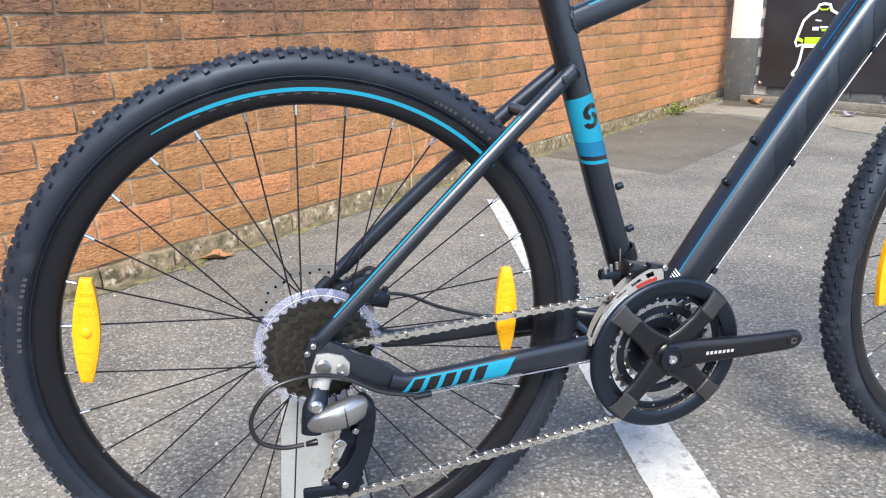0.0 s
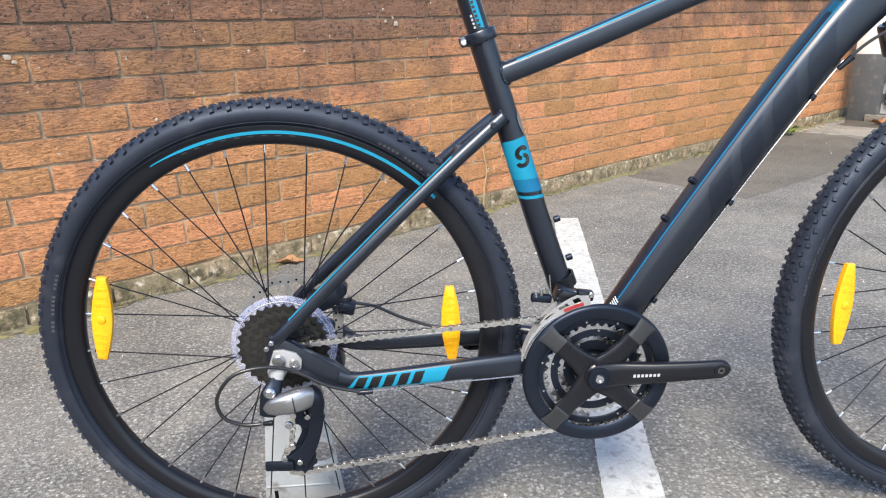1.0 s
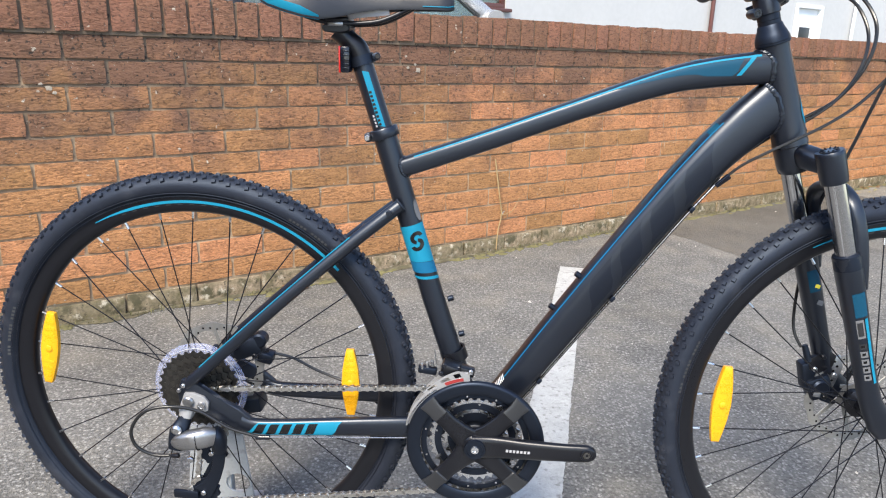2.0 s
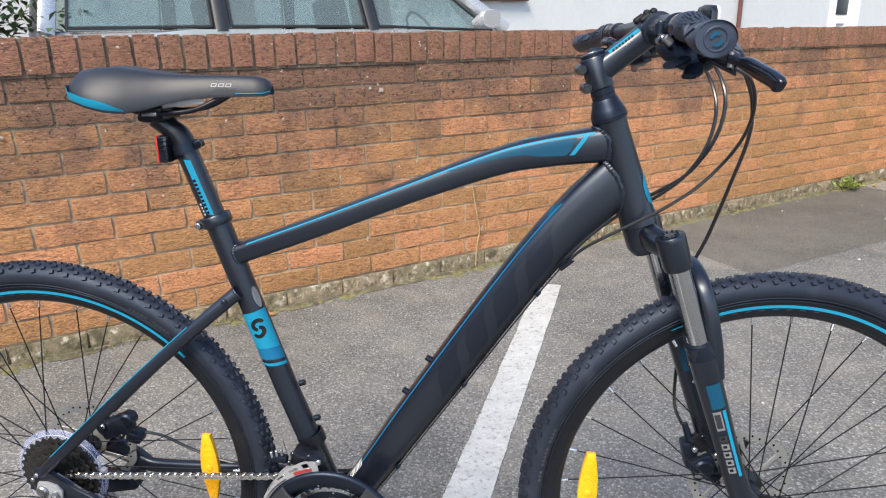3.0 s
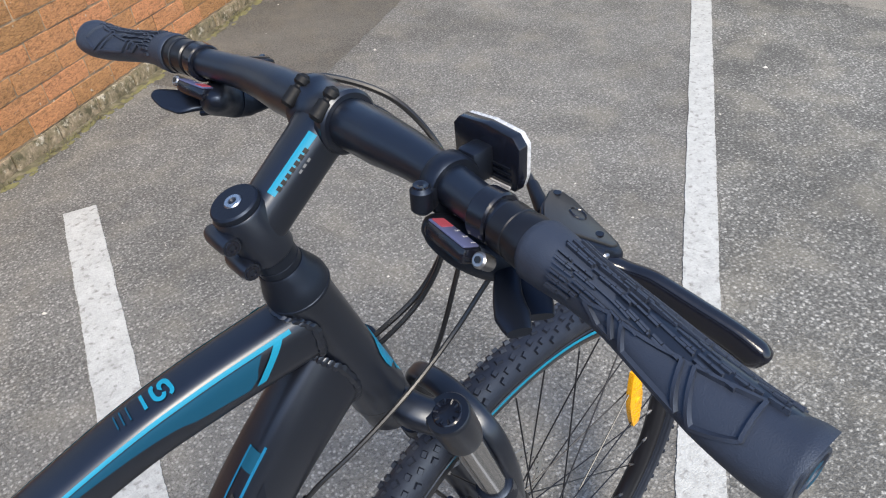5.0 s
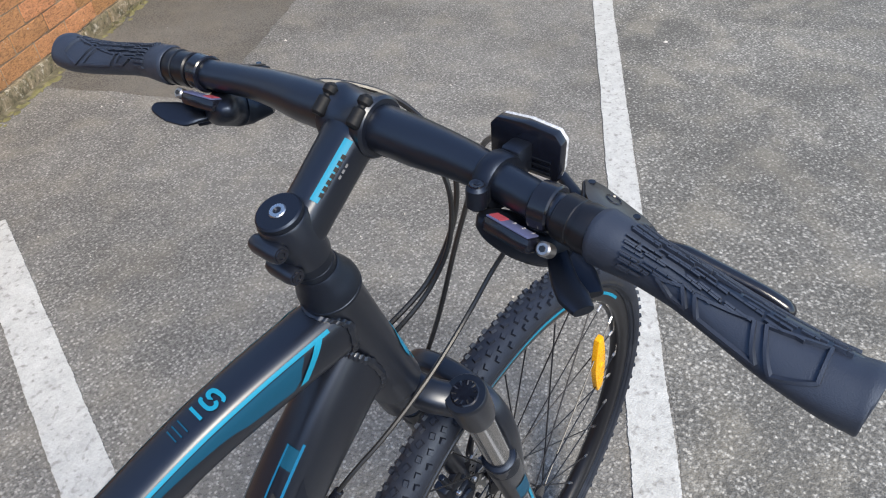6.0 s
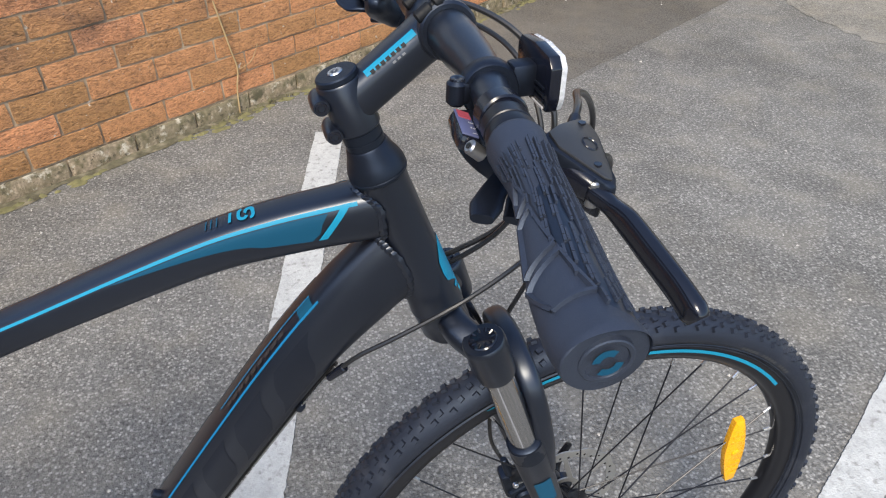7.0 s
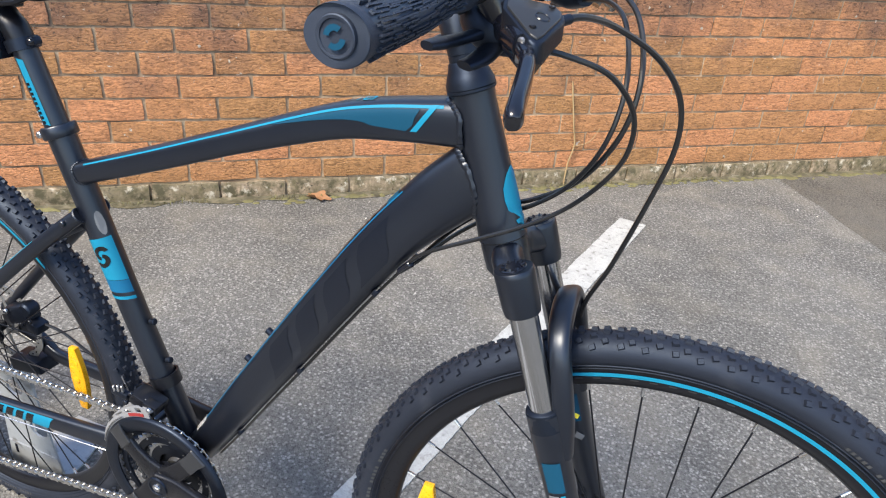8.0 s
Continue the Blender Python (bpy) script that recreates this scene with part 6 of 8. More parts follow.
    bike_part("stay_cable", cable([L(-0.340, -0.0775, 0.3000), L(-0.22, -0.0700, 0.3020), L(-0.10, -0.0580, 0.3010), L(-0.02, -0.026, 0.290)], 0.0010, 6, 6), STEEL, label="bare steel gear cable under the chainstay")
    bike_part("cable_ferrule", cyl((-0.345, -0.0775, 0.2998), (-0.322, -0.0765, 0.3002), 0.0040, segs=10, bevel=0.0008), GLOSS)


def text_mesh(body, size, extrude=0.0, spacing=1.0):
    """The built-in font as a bmesh in local x, y."""
    cu = bpy.data.curves.new("text", "FONT")
    cu.body, cu.size, cu.extrude, cu.space_character = body, size, extrude, spacing
    ob = bpy.data.objects.new("text", cu)
    scene.collection.objects.link(ob)
    me = bpy.data.meshes.new_from_object(ob.evaluated_get(bpy.context.evaluated_depsgraph_get()))
    bpy.data.objects.remove(ob)
    bpy.data.curves.remove(cu)
    bm = bmesh.new()
    bm.from_mesh(me)
    bpy.data.meshes.remove(me)
    return bm


build_cockpit()


def build_stand():
    """A folded sheet-steel display stand beside the rear wheel, under the far chainstay."""
    st = thing("bike_stand", "grey painted steel bicycle stand under the rear axle", "bicycle stand", (0, 0, 0))
    yp = 0.045
    foot = plate([(-0.530, yp), (-0.392, yp), (-0.400, yp + 0.06), (-0.430, yp + 0.15), (-0.520, yp + 0.15), (-0.526, yp + 0.06)], 0.006, Matrix.Translation((0, 0, 0.003)), 0.0015)
    part("foot_plate", foot, GALV, st, "flat grey foot plate on the tarmac")
    # upright blade with two holes, folded along its foot
    holes = ((-0.425, 0.128, 0.022), (-0.462, 0.215, 0.020))
    outline = [(-0.530, 0.006), (-0.384, 0.006), (-0.392, 0.060), (-0.415, 0.255), (-0.422, 0.268), (-0.496, 0.268), (-0.504, 0.255), (-0.522, 0.060)]
    part("upright", pierced_plate(outline, holes, yp, 0.004), GALV, st, "grey steel upright with two round holes")
    part("fold", box((-0.457, yp - 0.0028, 0.066), (0.126, 0.002, 0.003), 0.0008), GALV, st)
    part("slot", box((-0.505, yp - 0.0028, 0.048), (0.006, 0.0012, 0.022), 0.0004), GLOSS, st)
    part("cradle", box((-0.412, 0.062, 0.283), (0.075, 0.044, 0.028), 0.005, rot=(0, -10, 0)), PLASTIC, st, "black padded cradle")
    part("rib", box((-0.444, yp + 0.012, 0.14), (0.010, 0.020, 0.26), 0.002), GALV, st)


build_stand()

# ---------------------------------------------------------------- the yard
WALL_ANGLE = 37.4
WO = V((0, 2.068, 0))
WU = V((math.cos(radians(WALL_ANGLE)), math.sin(radians(WALL_ANGLE)), 0))
WN = V((math.sin(radians(WALL_ANGLE)), -math.cos(radians(WALL_ANGLE)), 0))
# local x along the wall, y towards the yard, z up
WALL_M = Matrix(((WU.x, WN.x, 0, WO.x), (WU.y, WN.y, 0, WO.y), (0, 0, 1, 0), (0, 0, 0, 1)))
WALL_END = 4.56
COURSES, Z0, Z1, Z2 = 11, 0.068, 0.930, 1.052
# stretcher module, and the place of a joint in the lowest course
MODULE, JOINT = 0.241, -0.897


def asphalt(name, stone, tar, size, contrast, patches, rough=0.85, pits=0.0):
    """Worn tarmac: pale and dark chippings in tar, with broad stains."""
    m = bpy.data.materials.new(name)
    m.use_nodes = True
    n, l = m.node_tree.nodes, m.node_tree.links
    b = n["Principled BSDF"]
    geo = n.new("ShaderNodeNewGeometry")
    vor = n.new("ShaderNodeTexVoronoi")
    vor.inputs["Scale"].default_value = size
    vor2 = n.new("ShaderNodeTexVoronoi")
    vor2.inputs["Scale"].default_value = size * 2.3
    broad, mid, fine = n.new("ShaderNodeTexNoise"), n.new("ShaderNodeTexNoise"), n.new("ShaderNodeTexNoise")
    broad.inputs["Scale"].default_value, broad.inputs["Detail"].default_value = 1.1, 5
    mid.inputs["Scale"].default_value, mid.inputs["Detail"].default_value = 14, 6
    fine.inputs["Scale"].default_value, fine.inputs["Detail"].default_value = 320, 4
    for t in (vor, vor2, broad, mid, fine):
        l.new(geo.outputs["Position"], t.inputs["Vector"])
    # each chipping gets its own grey
    bw = n.new("ShaderNodeSeparateColor")
    l.new(vor.outputs["Color"], bw.inputs[0])
    ramp = n.new("ShaderNodeValToRGB")
    el = ramp.color_ramp.elements
    el[0].position, el[0].color = 0.0, (*[c * (1 - contrast) for c in stone], 1)
    el[1].position, el[1].color = 1.0, (*[min(c * (1 + contrast * 0.7), 1) for c in stone], 1)
    e = ramp.color_ramp.elements.new(0.72)
    e.color = (*stone, 1)
    l.new(bw.outputs[0], ramp.inputs[0])
    edge = n.new("ShaderNodeMapRange")
    edge.inputs["From Min"].default_value, edge.inputs["From Max"].default_value = 0.35, 0.62
    l.new(vor.outputs["Distance"], edge.inputs["Value"])
    mix = n.new("ShaderNodeMix")
    mix.data_type = "RGBA"
    l.new(edge.outputs[0], mix.inputs["Factor"])
    l.new(ramp.outputs[0], mix.inputs["A"])
    mix.inputs["B"].default_value = (*tar, 1)
    val = n.new("ShaderNodeMapRange")
    val.inputs["From Min"].default_value, val.inputs["From Max"].default_value = 0.3, 0.72
    val.inputs["To Min"].default_value, val.inputs["To Max"].default_value = 1 - patches, 1 + patches
    addn = n.new("ShaderNodeMath")
    addn.operation = "MULTIPLY_ADD"
    addn.inputs[1].default_value = 0.35
    l.new(mid.outputs["Fac"], addn.inputs[0])
    sc = n.new("ShaderNodeMath")
    sc.operation = "MULTIPLY"
    sc.inputs[1].default_value = 0.65
    l.new(broad.outputs["Fac"], sc.inputs[0])
    l.new(sc.outputs[0], addn.inputs[2])
    l.new(addn.outputs[0], val.inputs["Value"])
    hsv = n.new("ShaderNodeHueSaturation")
    l.new(val.outputs[0], hsv.inputs["Value"])
    # worn hollows where the dark binder shows
    holl, cl = n.new("ShaderNodeTexNoise"), n.new("ShaderNodeTexNoise")
    holl.inputs["Scale"].default_value, holl.inputs["Detail"].default_value, holl.inputs["Roughness"].default_value = 110, 4, 0.62
    cl.inputs["Scale"].default_value, cl.inputs["Detail"].default_value = 2.3, 4
    for t in (holl, cl):
        l.new(geo.outputs["Position"], t.inputs["Vector"])
    both = n.new("ShaderNodeMath")
    both.operation = "MULTIPLY_ADD"
    both.inputs[1].default_value = 0.45
    l.new(cl.outputs["Fac"], both.inputs[0])
    l.new(holl.outputs["Fac"], both.inputs[2])
    hk = n.new("ShaderNodeMapRange")
    hk.inputs["From Min"].default_value, hk.inputs["From Max"].default_value = 0.73 - pits, 0.85 - pits
    hk.inputs["To Max"].default_value = 0.75
    l.new(both.outputs[0], hk.inputs["Value"])
    mixh = n.new("ShaderNodeMix")
    mixh.data_type = "RGBA"
    l.new(hk.outputs[0], mixh.inputs["Factor"])
    l.new(mix.outputs["Result"], mixh.inputs["A"])
    mixh.inputs["B"].default_value = (*[c * 0.42 for c in tar], 1)
    # faint brown dust in broad patches
    dust = n.new("ShaderNodeTexNoise")
    dust.inputs["Scale"].default_value, dust.inputs["Detail"].default_value = 5.5, 5
    l.new(geo.outputs["Position"], dust.inputs["Vector"])
    dk = n.new("ShaderNodeMapRange")
    dk.inputs["From Min"].default_value, dk.inputs["From Max"].default_value = 0.48, 0.68
    dk.inputs["To Max"].default_value = 0.28
    l.new(dust.outputs["Fac"], dk.inputs["Value"])
    mixd = n.new("ShaderNodeMix")
    mixd.data_type = "RGBA"
    l.new(dk.outputs[0], mixd.inputs["Factor"])
    l.new(mixh.outputs["Result"], mixd.inputs["A"])
    mixd.inputs["B"].default_value = (stone[0] * 1.02, stone[1] * 0.95, stone[2] * 0.82, 1)
    l.new(mixd.outputs["Result"], hsv.inputs["Color"])
    l.new(hsv.outputs[0], b.inputs["Base Color"])
    b.inputs["Roughness"].default_value = rough
    b.inputs["Specular IOR Level"].default_value = 0.35
    hgt = n.new("ShaderNodeMath")
    hgt.operation = "ADD"
    l.new(vor.outputs["Distance"], hgt.inputs[0])
    l.new(vor2.outputs["Distance"], hgt.inputs[1])
    bp = n.new("ShaderNodeBump")
    bp.invert = True
    bp.inputs["Strength"].default_value, bp.inputs["Distance"].default_value = 0.7, 0.0024
    l.new(hgt.outputs[0], bp.inputs["Height"])
    l.new(bp.outputs[0], b.inputs["Normal"])
    return m


TARMAC = asphalt("worn_tarmac", (0.248, 0.242, 0.228), (0.136, 0.133, 0.126), 140, 0.52, 0.22, pits=0.02)
TARMAC_COARSE = asphalt("coarse_pitted_tarmac", (0.285, 0.280, 0.262), (0.130, 0.128, 0.120), 105, 0.58, 0.26, pits=0.06)
TARMAC_DARK = asphalt("smooth_dark_tarmac", (0.160, 0.150, 0.133), (0.105, 0.098, 0.087), 260, 0.20, 0.20)
TARMAC_PALE = asphalt("dusty_tarmac", (0.300, 0.285, 0.255), (0.190, 0.180, 0.162), 260, 0.25, 0.25)
WET = shader("damp_silt", (0.070, 0.064, 0.052), 0.6, spread=0.4, grain=40, patch=6, bump=0.3, bump_scale=120)
PAINT = shader("road_paint", (0.385, 0.39, 0.38), 0.75, spread=0.22, grain=150, patch=22, bump=1.0, bump_scale=230, dirt=(0.20, 0.195, 0.185), dirt_amount=0.22)
MORTAR = shader("lime_mortar", (0.400, 0.300, 0.195), 0.92, spread=0.34, grain=90, patch=3, bump=0.7, bump_scale=260, dirt=(0.150, 0.100, 0.062), dirt_amount=0.55)
FOUNDATION = shader("stained_footing_brick", (0.300, 0.238, 0.160), 0.93, spread=0.75, grain=70, patch=11, bump=1.0, bump_scale=150, dirt=(0.105, 0.090, 0.045), dirt_amount=0.9, per_object=0.22)


LIME_SPLASH = shader("lime_splash", (0.36, 0.31, 0.25), 0.9, spread=0.25, grain=200, patch=40, bump=0.5, bump_scale=400)


def sooted(m, colour, reach, soot):
    """Black mould and soot in blotches, thickest on the upper courses of the wall's western stretch."""
    n, l = m.node_tree.nodes, m.node_tree.links
    b = n["Principled BSDF"]
    src = b.inputs["Base Color"].links[0].from_socket
    geo = n.new("ShaderNodeNewGeometry")
    sep = n.new("ShaderNodeSeparateXYZ")
    l.new(geo.outputs["Position"], sep.inputs[0])
    blot = n.new("ShaderNodeTexNoise")
    blot.inputs["Scale"].default_value, blot.inputs["Detail"].default_value, blot.inputs["Roughness"].default_value = 4.5, 12, 0.66
    l.new(geo.outputs["Position"], blot.inputs["Vector"])
    total = blot.outputs["Fac"]
    each = n.new("ShaderNodeObjectInfo")
    wn2 = n.new("ShaderNodeTexWhiteNoise")
    wn2.noise_dimensions = "1D"
    l.new(each.outputs["Random"], wn2.inputs["W"])
    for sock, lo, hi, a, c in ((sep.outputs["Z"], 0.30, 0.95, -0.24, 0.34 + reach), (sep.outputs["X"], -0.6, 1.6, 0.05, -0.06), (wn2.outputs["Value"], 0.0, 1.0, -0.045, 0.045)):
        k = n.new("ShaderNodeMapRange")
        k.inputs["From Min"].default_value, k.inputs["From Max"].default_value = lo, hi
        k.inputs["To Min"].default_value, k.inputs["To Max"].default_value = a, c
        l.new(sock, k.inputs["Value"])
        add = n.new("ShaderNodeMath")
        l.new(total, add.inputs[0])
        l.new(k.outputs[0], add.inputs[1])
        total = add.outputs[0]
    k = n.new("ShaderNodeMapRange")
    k.inputs["From Min"].default_value, k.inputs["From Max"].default_value = 0.44, 0.74
    k.inputs["To Max"].default_value = soot
    l.new(total, k.inputs["Value"])
    mix = n.new("ShaderNodeMix")
    mix.data_type = "RGBA"
    l.new(k.outputs[0], mix.inputs["Factor"])
    l.new(src, mix.inputs["A"])
    mix.inputs["B"].default_value = (*colour, 1)
    out = mix.outputs["Result"]
    # black mould dots, denser where the soot lies, then pale lime specks
    for scale, lo, hi, col, follow in ((75, 0.60, 0.66, (0.035, 0.028, 0.024), True), (46, 0.70, 0.74, (0.50, 0.44, 0.36), False), (150, 0.71, 0.75, (0.46, 0.40, 0.33), False)):
        spk = n.new("ShaderNodeTexNoise")
        spk.inputs["Scale"].default_value, spk.inputs["Detail"].default_value = scale, 3
        l.new(geo.outputs["Position"], spk.inputs["Vector"])
        k2 = n.new("ShaderNodeMapRange")
        k2.inputs["From Min"].default_value, k2.inputs["From Max"].default_value = lo, hi
        l.new(spk.outputs["Fac"], k2.inputs["Value"])
        f = k2.outputs[0]
        if follow:
            mu = n.new("ShaderNodeMath")
            mu.operation = "MULTIPLY"
            l.new(f, mu.inputs[0])
            l.new(k.outputs[0], mu.inputs[1])
            f = mu.outputs[0]
        mix2 = n.new("ShaderNodeMix")
        mix2.data_type = "RGBA"
        l.new(f, mix2.inputs["Factor"])
        l.new(out, mix2.inputs["A"])
        mix2.inputs["B"].default_value = (*col, 1)
        out = mix2.outputs["Result"]
    l.new(out, b.inputs["Base Color"])
    return geo, out


def brick_material(name, base, soot):
    """Rustic brick: a colour per brick, creases, soot on the upper courses and pale specks."""
    m = shader(name, base, 0.88, spread=0.24, grain=110, patch=9, per_object=0.20, bump=0.0)
    n, l = m.node_tree.nodes, m.node_tree.links
    b = n["Principled BSDF"]
    geo, col = sooted(m, (0.172, 0.092, 0.061), -0.03, soot)
    # creased, wire-cut face with fine pits
    co = n.new("ShaderNodeMapping")
    l.new(geo.outputs["Position"], co.inputs["Vector"])
    co.inputs["Rotation"].default_value = (0, 0, radians(-WALL_ANGLE))
    co.inputs["Scale"].default_value = (52, 52, 160)
    nz = n.new("ShaderNodeTexNoise")
    nz.inputs["Scale"].default_value, nz.inputs["Detail"].default_value, nz.inputs["Roughness"].default_value, nz.inputs["Distortion"].default_value = 1.0, 9, 0.62, 1.1
    l.new(co.outputs[0], nz.inputs["Vector"])
    bp = n.new("ShaderNodeBump")
    bp.inputs["Strength"].default_value, bp.inputs["Distance"].default_value = 1.0, 0.012
    l.new(nz.outputs["Fac"], bp.inputs["Height"])
    l.new(bp.outputs[0], b.inputs["Normal"])
    # creases darkened and ridges lightened by the relief's own noise
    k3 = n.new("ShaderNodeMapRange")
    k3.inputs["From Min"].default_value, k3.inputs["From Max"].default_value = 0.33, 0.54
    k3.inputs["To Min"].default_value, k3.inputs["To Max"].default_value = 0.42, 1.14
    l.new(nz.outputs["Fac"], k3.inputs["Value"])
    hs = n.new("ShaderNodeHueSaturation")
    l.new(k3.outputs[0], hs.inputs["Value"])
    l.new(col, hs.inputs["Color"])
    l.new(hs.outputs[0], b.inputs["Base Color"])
    return m


sooted(MORTAR, (0.140, 0.100, 0.070), -0.05, 0.9)


def blotched(m, colour, scale, lo, hi):
    """Patches of another colour in the wall's own measure, running over from stone to stone."""
    n, l = m.node_tree.nodes, m.node_tree.links
    b = n["Principled BSDF"]
    src = b.inputs["Base Color"].links[0].from_socket
    geo, nz, k, mix = n.new("ShaderNodeNewGeometry"), n.new("ShaderNodeTexNoise"), n.new("ShaderNodeMapRange"), n.new("ShaderNodeMix")
    nz.inputs["Scale"].default_value, nz.inputs["Detail"].default_value, nz.inputs["Roughness"].default_value = scale, 9, 0.65
    k.inputs["From Min"].default_value, k.inputs["From Max"].default_value = lo, hi
    mix.data_type = "RGBA"
    mix.inputs["B"].default_value = (*colour, 1)
    l.new(geo.outputs["Position"], nz.inputs["Vector"])
    l.new(nz.outputs["Fac"], k.inputs["Value"])
    l.new(k.outputs[0], mix.inputs["Factor"])
    l.new(src, mix.inputs["A"])
    l.new(mix.outputs["Result"], b.inputs["Base Color"])


blotched(FOUNDATION, (0.075, 0.066, 0.036), 17, 0.50, 0.62)
blotched(FOUNDATION, (0.50, 0.45, 0.36), 24, 0.56, 0.66)
blotched(FOUNDATION, (0.060, 0.050, 0.034), 70, 0.58, 0.66)
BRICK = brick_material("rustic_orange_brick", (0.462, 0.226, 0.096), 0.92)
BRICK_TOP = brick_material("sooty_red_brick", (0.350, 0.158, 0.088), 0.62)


def sheet(name, outline, z, material, label, kind="structure", ragged=0.0, step=0.03, parent=None, thick=0.0):
    """A flat ground area; ragged: how far its edge wanders."""
    bm = bmesh.new()
    pts = []
    for (x0, y0), (x1, y1) in zip(outline, outline[1:] + outline[:1]):
        n = max(1, int(math.hypot(x1 - x0, y1 - y0) / step)) if ragged else 1
        for k in range(n):
            f = k / n
            x, y = x0 + (x1 - x0) * f, y0 + (y1 - y0) * f
            if ragged:
                q = noise.noise_vector(V((x * 9, y * 9, z * 50))) * ragged + noise.noise_vector(V((x * 130, y * 130, 3))) * ragged * 0.7
                x, y = x + q.x, y + q.y
            pts.append((x, y))
    bm.faces.new([bm.verts.new((x, y, z)) for x, y in pts])
    if thick:
        r = bmesh.ops.extrude_face_region(bm, geom=list(bm.faces))
        for v in r["geom"]:
            if isinstance(v, bmesh.types.BMVert):
                v.co.z -= thick
    bmesh.ops.triangulate(bm, faces=[f for f in bm.faces if len(f.verts) > 4])
    ob = part(name, bm, material, parent, label, kind=kind)
    return ob


ground = sheet("ground", [(-400, -400), (400, -400), (400, 400), (-400, 400)], 0.0, TARMAC, "worn grey tarmac of the car park")
# smoother repair strip along the wall, dusty apron and damp gutter before the sign wall
wl_ = lambda u, v: tuple((WO + WU * u + WN * v).xy)
sheet("tarmac_patch", [(1.33, 2.08), (2.87, 3.15), (2.86, 3.60), wl_(3.5, 0.0), wl_(1.26, 0.0), (0.97, 2.72)], 0.0012, TARMAC_DARK, "smoother dark tarmac repair strip", ragged=0.010)
# beyond the long line the surface is coarser, with the binder worn out
sheet("coarse_tarmac", [(-1.60, -2.00), (4.32, 2.22), (6.5, 2.0), (6.5, -5.0), (-1.60, -5.0)], 0.0010, TARMAC_COARSE, "coarse pitted tarmac beyond the parking line", ragged=0.012, step=0.06)
SILT = shader("dark_silt", (0.085, 0.076, 0.045), 0.95, spread=0.5, grain=70, patch=9, bump=0.8, bump_scale=140, dirt=(0.20, 0.175, 0.12), dirt_amount=0.5)
edge_pts = [(-3.3 + 0.09 * k, 0.045 + 0.022 * math.sin(k * 1.7) * math.sin(k * 0.37) + 0.012 * math.sin(k * 4.1)) for k in range(86)]
sheet("silt_strip", [wl_(-3.3, -0.005)] + [wl_(u, v) for u, v in edge_pts] + [wl_(4.4, -0.005)], 0.0022, SILT, "dark silt and moss along the wall's foot", ragged=0.008)
SD = V((0.385, -0.923, 0)).normalized()
SNORM = V((-SD.y, SD.x, 0)) * -1
SO = V((3.50, 4.28, 0))
sg_ = lambda d, v: tuple((SO + SD * d + SNORM * v).xy)
sheet("dusty_apron", [wl_(3.75, 0.03), sg_(-0.1, 0.05), sg_(3.4, 0.05), sg_(3.4, 0.95), sg_(2.2, 0.85), sg_(1.6, 1.10), sg_(0.9, 0.85), wl_(3.30, 0.45), wl_(3.25, 0.10)], 0.0024, TARMAC_PALE, "pale dusty tarmac before the sign wall", ragged=0.05)
sheet("damp_gutter", [sg_(0.0, 0.10), sg_(1.0, 0.13), sg_(3.4, 0.12), sg_(3.4, 0.50), sg_(2.3, 0.36), sg_(1.5, 0.42), sg_(1.0, 0.26), sg_(0.3, 0.30), sg_(-0.12, 0.36), wl_(4.3, 0.12), wl_(4.5, 0.08)], 0.0036, WET, "damp silty gutter with fallen leaves", ragged=0.04)


def bay_line(name, x0, y0, x1, y1, width):
    d = V((x1 - x0, y1 - y0, 0)).normalized()
    q = V((d.y, -d.x, 0)) * width
    return sheet(name, [(x0, y0), (x1, y1), (x1 + q.x, y1 + q.y), (x0 + q.x, y0 + q.y)], 0.0038, PAINT, "worn white painted parking line", ragged=0.0034, step=0.004, thick=0.0026)


bay_line("parking_line", -0.240, -1.70, 0.376, 1.902, 0.105)
bay_line("parking_line", -1.282, -1.655, 4.222, 2.278, 0.094)


def brick_mesh(name, w, h, depth, seed, material, nx=6, nz=3):
    """One brick: local x along the wall, front face at y = 0, z up, its back inside the mortar."""
    rnd = random.Random(seed)
    bm = bmesh.new()
    grid = []
    for i in range(nx + 1):
        col = []
        for j in range(nz + 1):
            x, z = -w / 2 + w * i / nx, -h / 2 + h * j / nz
            edge = i in (0, nx) or j in (0, nz)
            corner = i in (0, nx) and j in (0, nz)
            y = -0.0028 + rnd.uniform(-0.0008, 0.0008) if edge else rnd.uniform(-0.0030, 0.0026)
            if corner:
                y -= 0.001
            col.append(bm.verts.new((x + (rnd.uniform(-0.0016, 0.0016) if not corner else -math.copysign(0.0015, x)), y, z + rnd.uniform(-0.0016, 0.0016))))
        grid.append(col)
    for i in range(nx):
        for j in range(nz):
            bm.faces.new((grid[i][j], grid[i + 1][j], grid[i + 1][j + 1], grid[i][j + 1]))
    rim = [grid[i][0] for i in range(nx + 1)] + [grid[nx][j] for j in range(1, nz + 1)] + [grid[i][nz] for i in range(nx - 1, -1, -1)] + [grid[0][j] for j in range(nz - 1, 0, -1)]
    back = [bm.verts.new((v.co.x, -depth, v.co.z)) for v in rim]
    for a in range(len(rim)):
        b = (a + 1) % len(rim)
        bm.faces.new((rim[b], rim[a], back[a], back[b]))
    return mesh_of(name, bm, material, 50)


